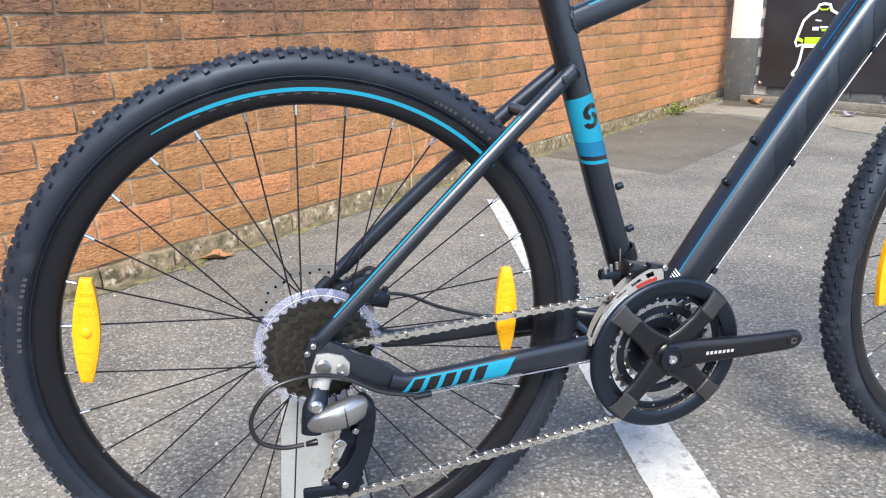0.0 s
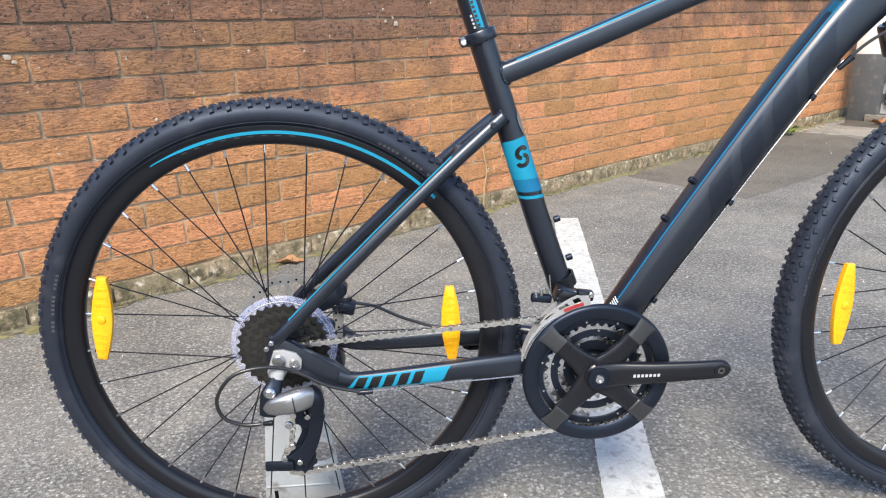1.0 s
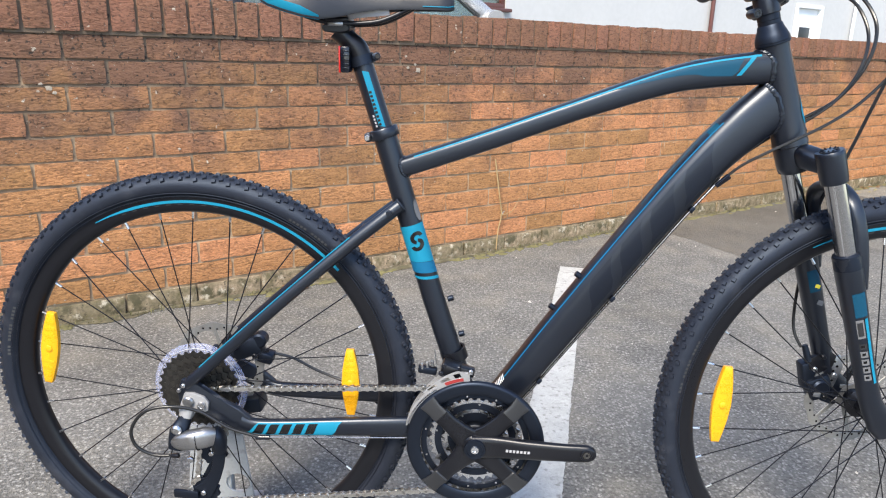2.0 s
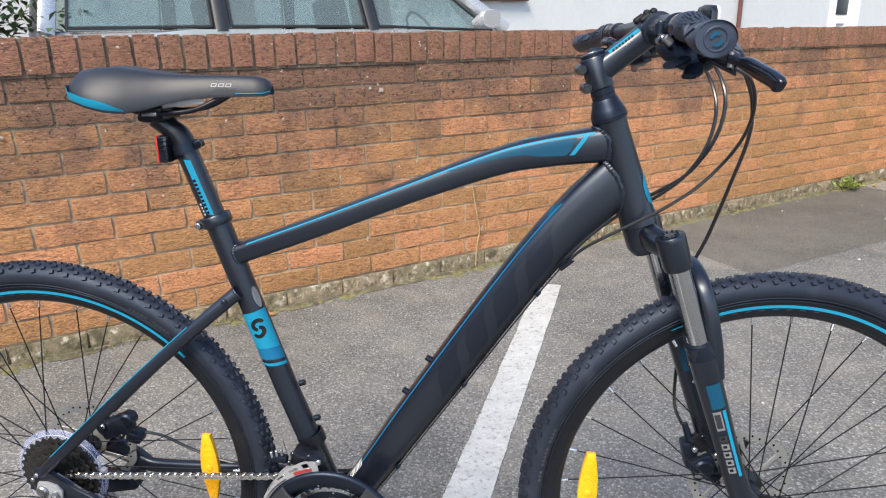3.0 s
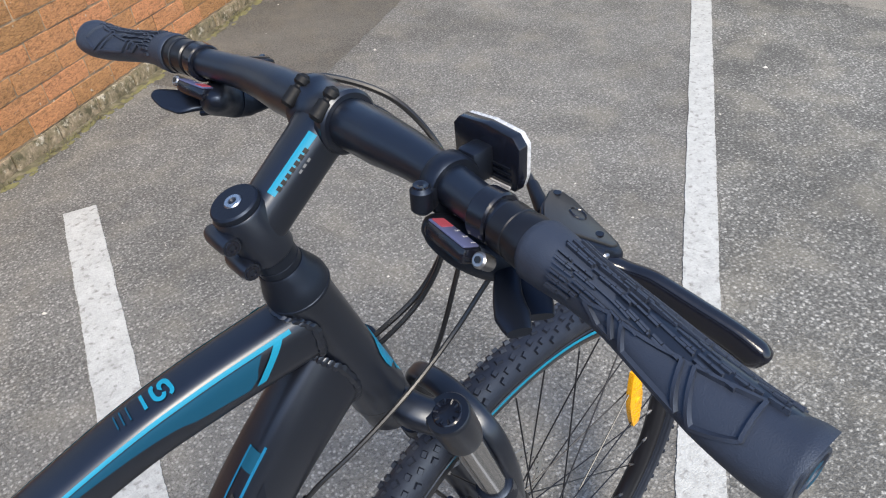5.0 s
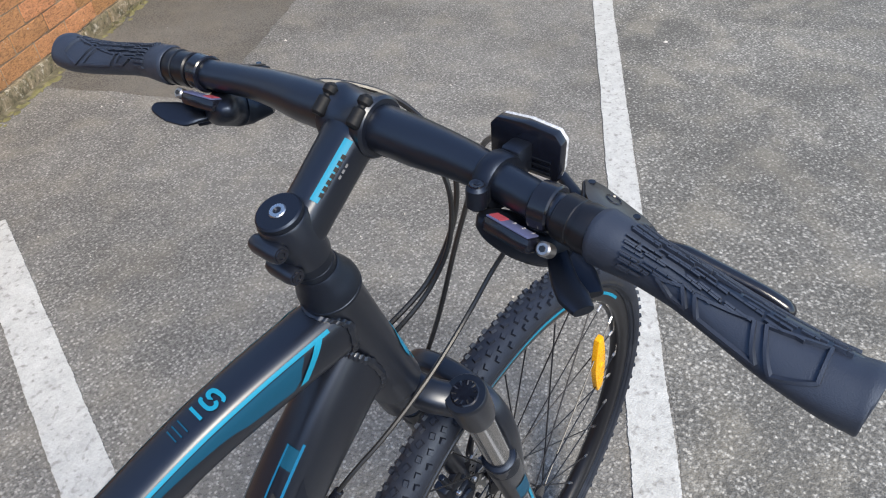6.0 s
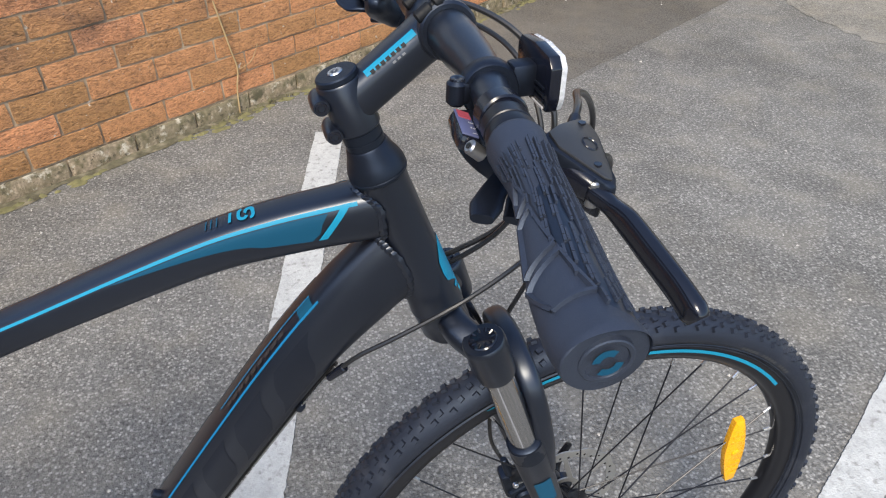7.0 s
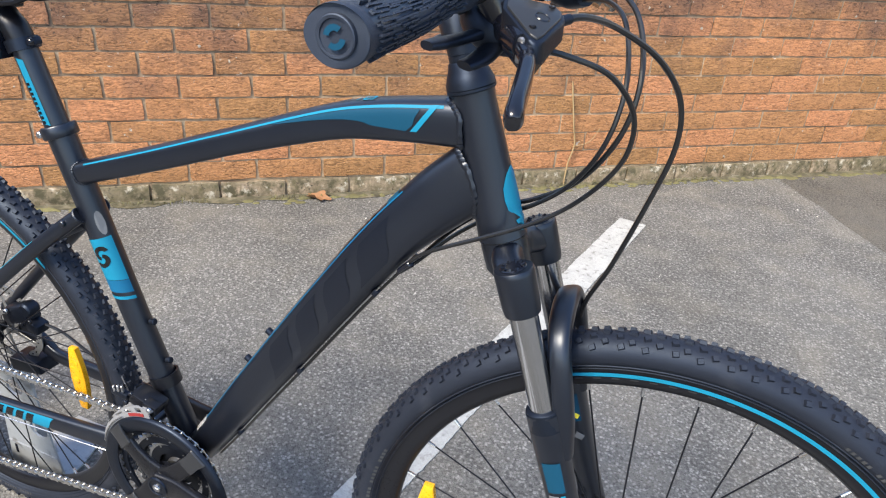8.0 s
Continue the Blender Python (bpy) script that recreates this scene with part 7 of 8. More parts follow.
def build_wall():
    """A low brick boundary wall: mortar core, footing, courses of bricks and a brick-on-edge coping."""
    u0, u1 = -3.4, WALL_END
    core = box(((u0 + u1) / 2, -0.1138, (Z0 + Z1) / 2 + 0.0), (u1 - u0, 0.212, Z1 - Z0 + 0.004), 0)
    box(((u0 + u1) / 2, -0.1100, (Z1 + Z2) / 2 - 0.004), (u1 - u0, 0.222, Z2 - Z1 - 0.004), 0, bm=core)
    core.transform(WALL_M)
    wall = part("wall_north", core, MORTAR, None, "low rustic orange brick wall with a brick-on-edge coping", kind="structure")
    rnd = random.Random(11)
    pitch = (Z1 - Z0) / COURSES
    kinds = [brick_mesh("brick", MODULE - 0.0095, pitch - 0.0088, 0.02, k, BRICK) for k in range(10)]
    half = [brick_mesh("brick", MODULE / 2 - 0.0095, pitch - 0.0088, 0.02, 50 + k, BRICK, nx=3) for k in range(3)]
    far = []
    for c in range(COURSES):
        z = Z0 + pitch * (c + 0.5)
        u = JOINT - 10 * MODULE - (MODULE / 2 if c % 2 else 0.0)
        while u < u1 - 0.05:
            w, me = MODULE, kinds[rnd.randrange(10)]
            if u + w > u1:
                w, me = MODULE / 2, half[0]
                if u + w > u1 + 0.02:
                    break
            m = WALL_M @ Matrix.Translation((u + w / 2, 0.0005 + rnd.uniform(-0.0020, 0.0020), z + rnd.uniform(-0.0015, 0.0015))) @ pose(0, 0, 0, rnd.uniform(-0.6, 0.6), rnd.uniform(-0.5, 0.5), rnd.uniform(-0.4, 0.4))
            if -2.45 < u < 3.3:
                ob = new("brick", me)
                ob.parent, ob.matrix_basis = wall, m
            else:
                far.append((me, m))
            u += w
    ck = [brick_mesh("coping_brick", 0.0690, Z2 - Z1 - 0.010, 0.03, 90 + k, BRICK_TOP, nx=3, nz=4) for k in range(8)]
    u = u0
    while u < u1 - 0.03:
        w = 0.0800
        m = WALL_M @ Matrix.Translation((u + w / 2, 0.012 + rnd.uniform(-0.003, 0.003), (Z1 + Z2) / 2 + 0.004 + rnd.uniform(-0.003, 0.003))) @ pose(0, 0, 0, rnd.uniform(-1, 1), rnd.uniform(-0.9, 0.9), 0)
        if -2.35 < u < 4.0:
            ob = new("coping_brick", ck[rnd.randrange(8)])
            ob.parent, ob.matrix_basis = wall, m
        else:
            far.append((ck[rnd.randrange(8)], m))
        u += w
    rest = bmesh.new()
    for me, m in far:
        t = bmesh.new()
        t.from_mesh(me)
        t.transform(m)
        merge(rest, t)
    part("brick_courses", rest, BRICK, wall, "far courses of orange brick", kind="stuff")
    # lime splashes on the upper courses
    for su, sz, sr in ((-0.385, 0.840, 0.007), (-0.336, 0.830, 0.013), (-0.350, 0.852, 0.006), (-0.395, 0.884, 0.006), (-0.232, 0.772, 0.005), (-1.67, 0.766, 0.010), (-1.69, 0.778, 0.006), (-1.655, 0.752, 0.007), (-1.70, 0.757, 0.005), (-1.30, 0.56, 0.006), (0.62, 0.80, 0.006), (1.35, 0.71, 0.007)):
        sp = bmesh.new()
        ring = [sp.verts.new((su + sr * (0.6 + 0.7 * rnd.random()) * math.cos(radians(30 * q)), 0.0042, sz + sr * (0.5 + 0.5 * rnd.random()) * math.sin(radians(30 * q)))) for q in range(12)]
        hub_ = sp.verts.new((su, 0.0060, sz))
        for q in range(12):
            sp.faces.new((ring[q], ring[(q + 1) % 12], hub_))
        sp.transform(WALL_M)
        part("lime_splash", sp, LIME_SPLASH, wall)
    # the lowest course, half sunk in the tarmac: stained, limed and mossy bricks
    low = [brick_mesh("footing_brick", MODULE - 0.008, 0.0640, 0.03, 300 + k, FOUNDATION, nx=7, nz=4) for k in range(8)]
    u = JOINT - 10 * MODULE - MODULE / 2 - 0.018
    while u < u1 - 0.05:
        ob = new("footing_brick", low[rnd.randrange(8)])
        ob.parent = wall
        ob.matrix_basis = WALL_M @ Matrix.Translation((u + MODULE / 2, 0.004 + rnd.uniform(-0.004, 0.005), 0.0310 + rnd.uniform(-0.003, 0.002))) @ pose(0, 0, 0, rnd.uniform(-1.5, 1.5), rnd.uniform(-0.6, 0.6), rnd.uniform(-0.8, 0.8))
        u += MODULE
    foot = box(((u0 + u1) / 2, -0.064, 0.034), (u1 - u0, 0.11, 0.068), 0)
    foot.transform(WALL_M)
    part("footing", foot, MORTAR, wall, "rough mortar footing")


build_wall()


def build_dry_stem():
    """A dead climbing stem against the foot of the wall."""
    st = thing("dead_stem", "dry straw-coloured plant stem leaning on the brick wall", "dead plant", tuple(WALL_M @ V((0.114, 0.012, 0.0))))
    W = lambda u, z, v=0.012: (WALL_M @ V((u, v, z))) - st.location
    straw = shader("dry_straw", (0.34, 0.24, 0.12), 0.8, spread=0.3, grain=60, patch=12)
    part("stem", cable([W(0.114, 0.0), W(0.119, 0.094), W(0.136, 0.175), W(0.120, 0.253, 0.014), W(0.104, 0.345, 0.011), W(0.087, 0.438, 0.009)], 0.0032, 6, 7), straw, st)
    part("twig", cable([W(0.136, 0.172), W(0.17, 0.178, 0.016), W(0.203, 0.194, 0.018), W(0.239, 0.246, 0.016)], 0.0014, 5, 6), straw, st)


build_dry_stem()

# ---------------------------------------------------------------- sign wall and corner post
DARK_BRICK = shader("dark_grey_painted_brick", (0.072, 0.079, 0.086), 0.6, spread=0.2, grain=60, patch=6, bump=0.3, bump_scale=120, dirt=(0.13, 0.12, 0.11), dirt_amount=0.2, per_object=0.12)
PALE_JOINT = shader("pale_mortar", (0.42, 0.40, 0.37), 0.9, spread=0.2, grain=60, bump=0.4, bump_scale=150)
WHITE_PAINT = shader("white_masonry_paint", (0.80, 0.80, 0.78), 0.65, spread=0.05, grain=20, patch=2, bump=0.25, bump_scale=90)
BANNER = shader("black_banner_vinyl", (0.017, 0.018, 0.022), 0.42, spread=0.3, grain=5, patch=3, bump=0.1, bump_scale=30)
LIME = shader("lime_print", (0.42, 0.72, 0.03), 0.45, spread=0.05)
SIGN_M = Matrix(((SD.x, SNORM.x, 0, SO.x), (SD.y, SNORM.y, 0, SO.y), (0, 0, 1, 0), (0, 0, 0, 1)))


def build_sign_wall():
    core = box((1.7, -0.125, 1.5), (3.6, 0.22, 3.0), 0)
    core.transform(SIGN_M)
    wall = part("wall_east", core, PALE_JOINT, None, "dark grey painted brick wall behind the banner", kind="structure")
    rnd = random.Random(4)
    kinds = [brick_mesh("brick", 0.2140, 0.0640, 0.02, 200 + k, DARK_BRICK, nx=3, nz=2) for k in range(4)]
    course = 0
    z = 0.0375
    while z < 1.30:
        u = -0.03 - (0.1125 if course % 2 else 0.0)
        while u < 3.40:
            if u > -0.1 and not (0.20 < z < 1.05 and u > 0.10):
                ob = new("brick", kinds[rnd.randrange(4)])
                ob.parent = wall
                ob.matrix_basis = SIGN_M @ Matrix.Translation((u + 0.1125, 0.001 + rnd.uniform(-0.001, 0.001), z))
            u += 0.225
        z += 0.0755
        course += 1
    ledge = box((1.7, 0.022, 0.030), (3.6, 0.075, 0.060), 0.006)
    ledge.transform(SIGN_M)
    part("plinth_ledge", ledge, TARMAC_PALE, wall, "cement fillet at the wall's foot")
    # corner post: white above, dark grey below
    post = box((-0.145, -0.10, 1.75), (0.235, 0.26, 2.46), 0.004)
    post.transform(SIGN_M)
    cp = part("corner_post", post, WHITE_PAINT, None, "corner post painted white above dark grey", kind="structure")
    low = box((-0.145, -0.098, 0.26), (0.241, 0.268, 0.52), 0.004)
    low.transform(SIGN_M)
    part("painted_base", low, DARK_BRICK, cp, "dark grey painted base")

    ban = thing("banner", "black vinyl banner with a jersey picture and lime lettering", "banner", SIGN_M @ V((1.5, 0.02, 0.62)))
    back = SIGN_M.copy()
    inv = Matrix.Translation(-ban.location)
    bm = bmesh.new()
    rows = []
    for i in range(61):
        d = 0.02 + 3.2 * i / 60
        rows.append([bm.verts.new((d, 0.016 + 0.006 * math.sin(d * 5) * math.sin(3 * (0.14 + 0.98 * j / 14)) + 0.003 * math.sin(d * 19 + j), 0.140 + 0.98 * j / 14)) for j in range(15)])
    ring_faces(bm, rows, closed_ring=False, caps=False)
    r = bmesh.ops.extrude_face_region(bm, geom=list(bm.faces))
    for v in r["geom"]:
        if isinstance(v, bmesh.types.BMVert):
            v.co.y -= 0.003
    part("vinyl_sheet", bm, BANNER, ban, "creased black vinyl", xf=inv @ SIGN_M)

    def flat(name, pts, mt, label="", y=0.0275):
        f = bmesh.new()
        f.faces.new([f.verts.new((x, y, z)) for x, z in pts])
        part(name, f, mt, ban, label, xf=inv @ SIGN_M)

    def band(name, pts, w, mt, label="", y=0.027):
        f = bmesh.new()
        rows = []
        n = len(pts)
        for i, (x, z) in enumerate(pts):
            x0, z0 = pts[max(i - 1, 0)]
            x1, z1 = pts[min(i + 1, n - 1)]
            q = V((x1 - x0, z1 - z0)).normalized()
            rows.append([f.verts.new((x - q.y * w / 2, y, z + q.x * w / 2)), f.verts.new((x + q.y * w / 2, y, z - q.x * w / 2))])
        ring_faces(f, rows, closed_ring=False, caps=False)
        part(name, f, mt, ban, label, xf=inv @ SIGN_M)

    # jersey outline, round from the left hem over the shoulders
    left = [(0.300, 0.245), (0.335, 0.300), (0.352, 0.380), (0.358, 0.450), (0.356, 0.475), (0.310, 0.462), (0.297, 0.490), (0.318, 0.575), (0.340, 0.650), (0.385, 0.700), (0.430, 0.725), (0.445, 0.765), (0.485, 0.772)]
    right = [(0.970 - x, z) for x, z in left]
    hem = [(0.300, 0.245), (0.380, 0.218), (0.485, 0.208), (0.590, 0.218), (0.670, 0.245)]
    for pts in (left, right, hem):
        band("jersey_outline", pts, 0.020, WHITE_PRINT, "white jersey outline")
    flat("jersey_stripe", [(0.368, 0.480), (0.602, 0.480), (0.604, 0.530), (0.366, 0.530)], LIME, "lime chest stripe")
    flat("jersey_stripe", [(0.362, 0.452), (0.608, 0.452), (0.603, 0.479), (0.367, 0.479)], WHITE_PRINT, "white chest stripe")
    for sx in (0, 1):
        q = [(0.308, 0.505), (0.354, 0.488), (0.356, 0.512), (0.314, 0.532)]
        flat("cuff", [((0.970 - x) if sx else x, z) for x, z in q], LIME, "lime cuff")
    band("collar", [(0.448, 0.742), (0.465, 0.730), (0.505, 0.730), (0.522, 0.742)], 0.010, LIME)
    flat("logo_bar", [(0.430, 0.650), (0.475, 0.645), (0.475, 0.655), (0.430, 0.660)], WHITE_PRINT)
    flat("logo_bar", [(0.415, 0.580), (0.462, 0.580), (0.462, 0.606), (0.415, 0.606)], WHITE_PRINT)
    flat("logo_bar", [(0.470, 0.595), (0.578, 0.595), (0.578, 0.610), (0.470, 0.610)], WHITE_PRINT)
    flat("logo_bar", [(0.485, 0.574), (0.580, 0.574), (0.580, 0.588), (0.485, 0.588)], LIME)
    for word, d, z in (("JOIN", 1.13, 0.510), ("DISCO", 1.02, 0.308)):
        t = text_mesh(word, 0.196, 0.0, 1.18)
        # letters lie in local x, y: stand them up on the banner
        t.transform(Matrix.Translation((d, 0.028, z)) @ Matrix(((1.18, 0, 0, 0), (0, 0, 1, 0), (0, 1, 0, 0), (0, 0, 0, 1))))
        part("lettering", t, LIME, ban, "lime capital letters", xf=inv @ SIGN_M)
    for d, z in ((0.045, 0.165), (1.15, 0.165), (2.25, 0.165), (0.045, 1.09), (1.15, 1.09)):
        e = lathe([(0.018, 0.006), (0.026, 0.007), (0.026, 0.014), (0.018, 0.015)], (d, 0, z), (0, 1, 0), 16)
        part("eyelet", e, STEEL, ban, "bright metal eyelet", xf=inv @ SIGN_M)
        part("tie", cyl((d, 0.022, z), (d - 0.012, 0.026, z + 0.012), 0.004, segs=8), WHITE_PRINT, ban, xf=inv @ SIGN_M)


build_sign_wall()

# ---------------------------------------------------------------- behind the wall: car, house, shrub
CAR_PAINT = shader("silver_car_paint", (0.40, 0.41, 0.43), 0.24, metal=0.45, spread=0.03, grain=200, coat=0.6)
CAR_TRIM = shader("black_car_trim", (0.015, 0.015, 0.016), 0.4, spread=0.1)
CABIN = shader("grey_car_cloth", (0.10, 0.10, 0.11), 0.8, spread=0.15, grain=100)
GLASS = bpy.data.materials.new("window_glass")
GLASS.use_nodes = True
_g = GLASS.node_tree.nodes["Principled BSDF"]
_g.inputs["Base Color"].default_value = (0.45, 0.55, 0.55, 1)
_g.inputs["Roughness"].default_value = 0.02
_g.inputs["Transmission Weight"].default_value = 0.9
_g.inputs["Specular IOR Level"].default_value = 0.4
_g.inputs["IOR"].default_value = 1.45


def build_car():
    """A silver people carrier parked along the far side of the wall, nose to the right along it."""
    base = WO + WU * 0.35 - WN * 2.75
    M = Matrix(((WU.x, WN.x, 0, 0), (WU.y, WN.y, 0, 0), (0, 0, 1, 0), (0, 0, 0, 1)))
    car = thing("car", "silver people carrier parked behind the brick wall", "car", base)
    def add(name, bm, mt, parent=car, label="", smooth=40):
        for v in bm.verts:
            if v.co.x < -0.86:
                v.co.x = -0.86 + (v.co.x + 0.86) * 0.74
        ob = part(name, bm, mt, parent, label, smooth, M)
        return ob
    # lower body from a side outline, rounded
    side = [(-2.15, 0.30), (-2.20, 0.62), (-2.16, 0.98), (-2.02, 1.09), (-1.0, 1.10), (0.6, 1.085), (1.30, 1.05), (1.95, 0.92), (2.15, 0.72), (2.18, 0.40), (2.05, 0.26), (-2.0, 0.24)]
    bm = side_plate(side, 0.0, 1.72, 0.06)
    body = add("body", bm, CAR_PAINT, label="silver lower body")
    # cabin posts and roof
    roof = side_plate([(-1.98, 1.56), (-1.85, 1.64), (-0.6, 1.70), (0.35, 1.66), (0.62, 1.58), (0.55, 1.55), (-1.9, 1.52)], 0.0, 1.38, 0.03)
    add("roof", roof, CAR_PAINT, label="silver roof")
    for sg in (1, -1):
        for (x0, x1, w, name) in ((-2.06, -1.92, 0.060, "rear_pillar"), (-0.80, -0.80, 0.045, "door_pillar"), (0.22, 0.16, 0.040, "door_pillar"), (1.34, 0.58, 0.050, "windscreen_pillar")):
            t = Tube([(x0, sg * 0.84, 1.08), (x1, sg * 0.68, 1.60)], [(0.03, w), (0.03, w)], ref=(0, sg, 0), square=3)
            add(name, t.mesh(12), CAR_PAINT if name != "door_pillar" else CAR_TRIM)
        panes = [[(-1.92, 1.11), (-0.86, 1.115), (-0.85, 1.54), (-1.82, 1.53)], [(-0.74, 1.115), (0.16, 1.11), (0.12, 1.56), (-0.75, 1.56)], [(0.26, 1.11), (1.20, 1.075), (0.62, 1.50), (0.22, 1.56)]]
        for pn in panes:
            g = bmesh.new()
            f = lambda z: sg * (0.845 - (z - 1.08) * 0.31)
            a = [g.verts.new((x, f(z), z)) for x, z in pn]
            b = [g.verts.new((x, f(z) - sg * 0.004, z)) for x, z in pn]
            g.faces.new(a)
            g.faces.new(b[::-1])
            for i in range(4):
                j = (i + 1) % 4
                g.faces.new((a[i], a[j], b[j], b[i]))
            ob = add("window", g, GLASS, label="tinted side window")
            ob.visible_shadow = False
            edge = bmesh.new()
            for i in range(4):
                j = (i + 1) % 4
                merge(edge, cyl(V((pn[i][0], f(pn[i][1]) + sg * 0.004, pn[i][1])), V((pn[j][0], f(pn[j][1]) + sg * 0.004, pn[j][1])), 0.010, segs=6))
            add("window_seal", edge, CAR_TRIM)
        mirror = Tube([(1.02, sg * 0.90, 1.12), (1.06, sg * 1.00, 1.15), (1.05, sg * 1.07, 1.15)], [(0.03, 0.04), (0.07, 0.075), (0.06, 0.065)], ref=(0, 0, 1), square=2.8, detail=3)
        add("wing_mirror", mirror.mesh(16), CAR_PAINT, label="silver wing mirror")
        for x in (-1.45, 1.40):
            wh = lathe([(-0.10, 0.20), (-0.10, 0.30), (-0.07, 0.325), (0.07, 0.325), (0.10, 0.30), (0.10, 0.20)], (x, sg * 0.78, 0.325), (0, 1, 0), 32)
            w = add("wheel", wh, RUBBER, label="black car tyre on a silver rim")
            add("rim", lathe([(sg * 0.06, 0.0), (sg * 0.08, 0.05), (sg * 0.05, 0.15), (sg * 0.08, 0.205), (sg * 0.02, 0.205)], (x, sg * 0.78, 0.325), (0, 1, 0), 24, closed=False), SILVER, w)
    screen = bmesh.new()
    vs = [screen.verts.new(p) for p in ((1.34, -0.80, 1.07), (1.34, 0.80, 1.07), (0.60, 0.64, 1.60), (0.60, -0.64, 1.60))]
    screen.faces.new(vs)
    r = bmesh.ops.extrude_face_region(screen, geom=list(screen.faces))
    for v in r["geom"]:
        if isinstance(v, bmesh.types.BMVert):
            v.co.x += 0.005
    ws = add("windscreen", screen, GLASS)
    ws.visible_shadow = False
    for x in (-0.55, 0.45):
        for y in (-0.38, 0.38):
            seat = box((x, y, 1.05), (0.16, 0.46, 0.62), 0.06, rot=(0, -10, 0))
            box((x - 0.07, y, 1.42), (0.10, 0.26, 0.16), 0.04, rot=(0, -10, 0), bm=seat)
            add("seat", seat, CABIN, label="grey cloth car seat")
    wheel = bmesh.new()
    lathe([(-0.014, 0.178), (0, 0.192), (0.014, 0.178), (0, 0.164)], (0.86, 0.38, 1.06), (0.85, 0, 0.45), 32, bm=wheel)
    merge(wheel, cyl((0.86, 0.38, 1.06), (0.98, 0.38, 1.0), 0.05, segs=12))
    add("steering_wheel", wheel, CAR_TRIM)
    add("dashboard", box((1.15, 0, 0.98), (0.34, 1.4, 0.18), 0.05), CAR_TRIM)


build_car()

RENDER_WALL = shader("white_house_render", (0.46, 0.46, 0.455), 0.8, spread=0.06, grain=12, patch=1.2, bump=0.3, bump_scale=60)
BROWN_FRAME = shader("brown_window_frame", (0.10, 0.035, 0.028), 0.4, spread=0.1)
UPVC = shader("white_door_plastic", (0.78, 0.79, 0.78), 0.4, spread=0.04)
ROOF_TILE = shader("grey_roof_tile", (0.09, 0.085, 0.085), 0.7, spread=0.2, grain=30, patch=3)


def build_house():
    """The rendered house across the drive, with a brown window, a down pipe and a white door."""
    base = WO + WU * 9.0 - WN * 6.0
    M = Matrix(((WU.x, WN.x, 0, 0), (WU.y, WN.y, 0, 0), (0, 0, 1, 0), (0, 0, 0, 1)))
    house = thing("house", "white rendered house with a brown window behind the wall", "house", base)
    w = bmesh.new()
    # front wall in pieces round the window (u -5.35..-4.0) and the door (u 3.85..4.95)
    for cx, sx, cz, sz in ((-7.675, 4.65, 2.6, 5.2), (-4.675, 1.35, 0.78, 1.56), (-4.675, 1.35, 3.95, 2.5), (-0.075, 7.85, 2.6, 5.2), (4.40, 1.10, 3.65, 3.1), (8.0, 6.1, 2.6, 5.2)):
        box((cx, -0.15, cz), (sx, 0.3, sz), 0, bm=w)
    for x in (-9.85, 10.9):
        box((x, -3.5, 2.6), (0.3, 6.4, 5.2), 0, bm=w)
    box((0.5, -6.85, 2.6), (21.0, 0.3, 5.2), 0, bm=w)
    part("wall", w, RENDER_WALL, house, "white render", xf=M)
    rf = plate([(-0.6, 5.1), (-3.5, 7.4), (-6.6, 5.1), (-6.6, 5.2), (-3.5, 7.5), (-0.6, 5.2)], 21.6, M @ Matrix.Translation((0.5, 0, 0)) @ Matrix(((0, 0, 1, 0), (1, 0, 0, 0.9), (0, 1, 0, 0), (0, 0, 0, 1))))
    part("roof", rf, ROOF_TILE, house, "grey tiled roof")
    fr = bmesh.new()
    for cx, sx, cz, sz in ((-4.675, 1.35, 1.60, 0.09), (-4.675, 1.35, 2.66, 0.09), (-5.31, 0.08, 2.13, 1.0), (-4.04, 0.08, 2.13, 1.0), (-4.675, 0.07, 2.13, 1.0)):
        box((cx, -0.06, cz), (sx, 0.09, sz), 0.01, bm=fr)
    win = part("window", fr, BROWN_FRAME, house, "brown framed window", xf=M)
    part("sill", box((-4.675, 0.02, 1.545), (1.45, 0.16, 0.05), 0.01), BROWN_FRAME, win, xf=M)
    part("pane", box((-4.675, -0.07, 2.13), (1.25, 0.008, 1.0), 0), GLASS, win, xf=M)
    part("net_curtain", box((-4.675, -0.22, 2.13), (1.25, 0.01, 1.0), 0), UPVC, win, xf=M)
    dr = bmesh.new()
    for cx, sx, cz, sz in ((3.90, 0.09, 1.05, 2.1), (4.90, 0.09, 1.05, 2.1), (4.40, 1.0, 2.07, 0.08)):
        box((cx, -0.04, cz), (sx, 0.12, sz), 0.008, bm=dr)
    door = part("door", dr, UPVC, house, "white door with a glazed panel", xf=M)
    leaf = bmesh.new()
    box((4.40, -0.09, 1.02), (0.92, 0.05, 2.04), 0.006, bm=leaf)
    box((4.40, -0.055, 0.55), (0.62, 0.03, 0.62), 0.02, bm=leaf)
    part("leaf", leaf, UPVC, door, xf=M)
    part("door_glass", box((4.40, -0.055, 1.50), (0.40, 0.02, 0.30), 0.004), CAR_TRIM, door, xf=M)
    part("letter_plate", box((4.40, -0.050, 1.16), (0.26, 0.02, 0.05), 0.004), SILVER, door, xf=M)
    part("down_pipe", cyl((0.92, 0.07, 0), (0.92, 0.07, 5.0), 0.04, segs=14), BROWN_FRAME, house, "dark down pipe", xf=M)
    part("down_pipe", cyl((6.2, 0.07, 0), (6.2, 0.07, 5.0), 0.035, segs=14), UPVC, house, "white down pipe", xf=M)


build_house()

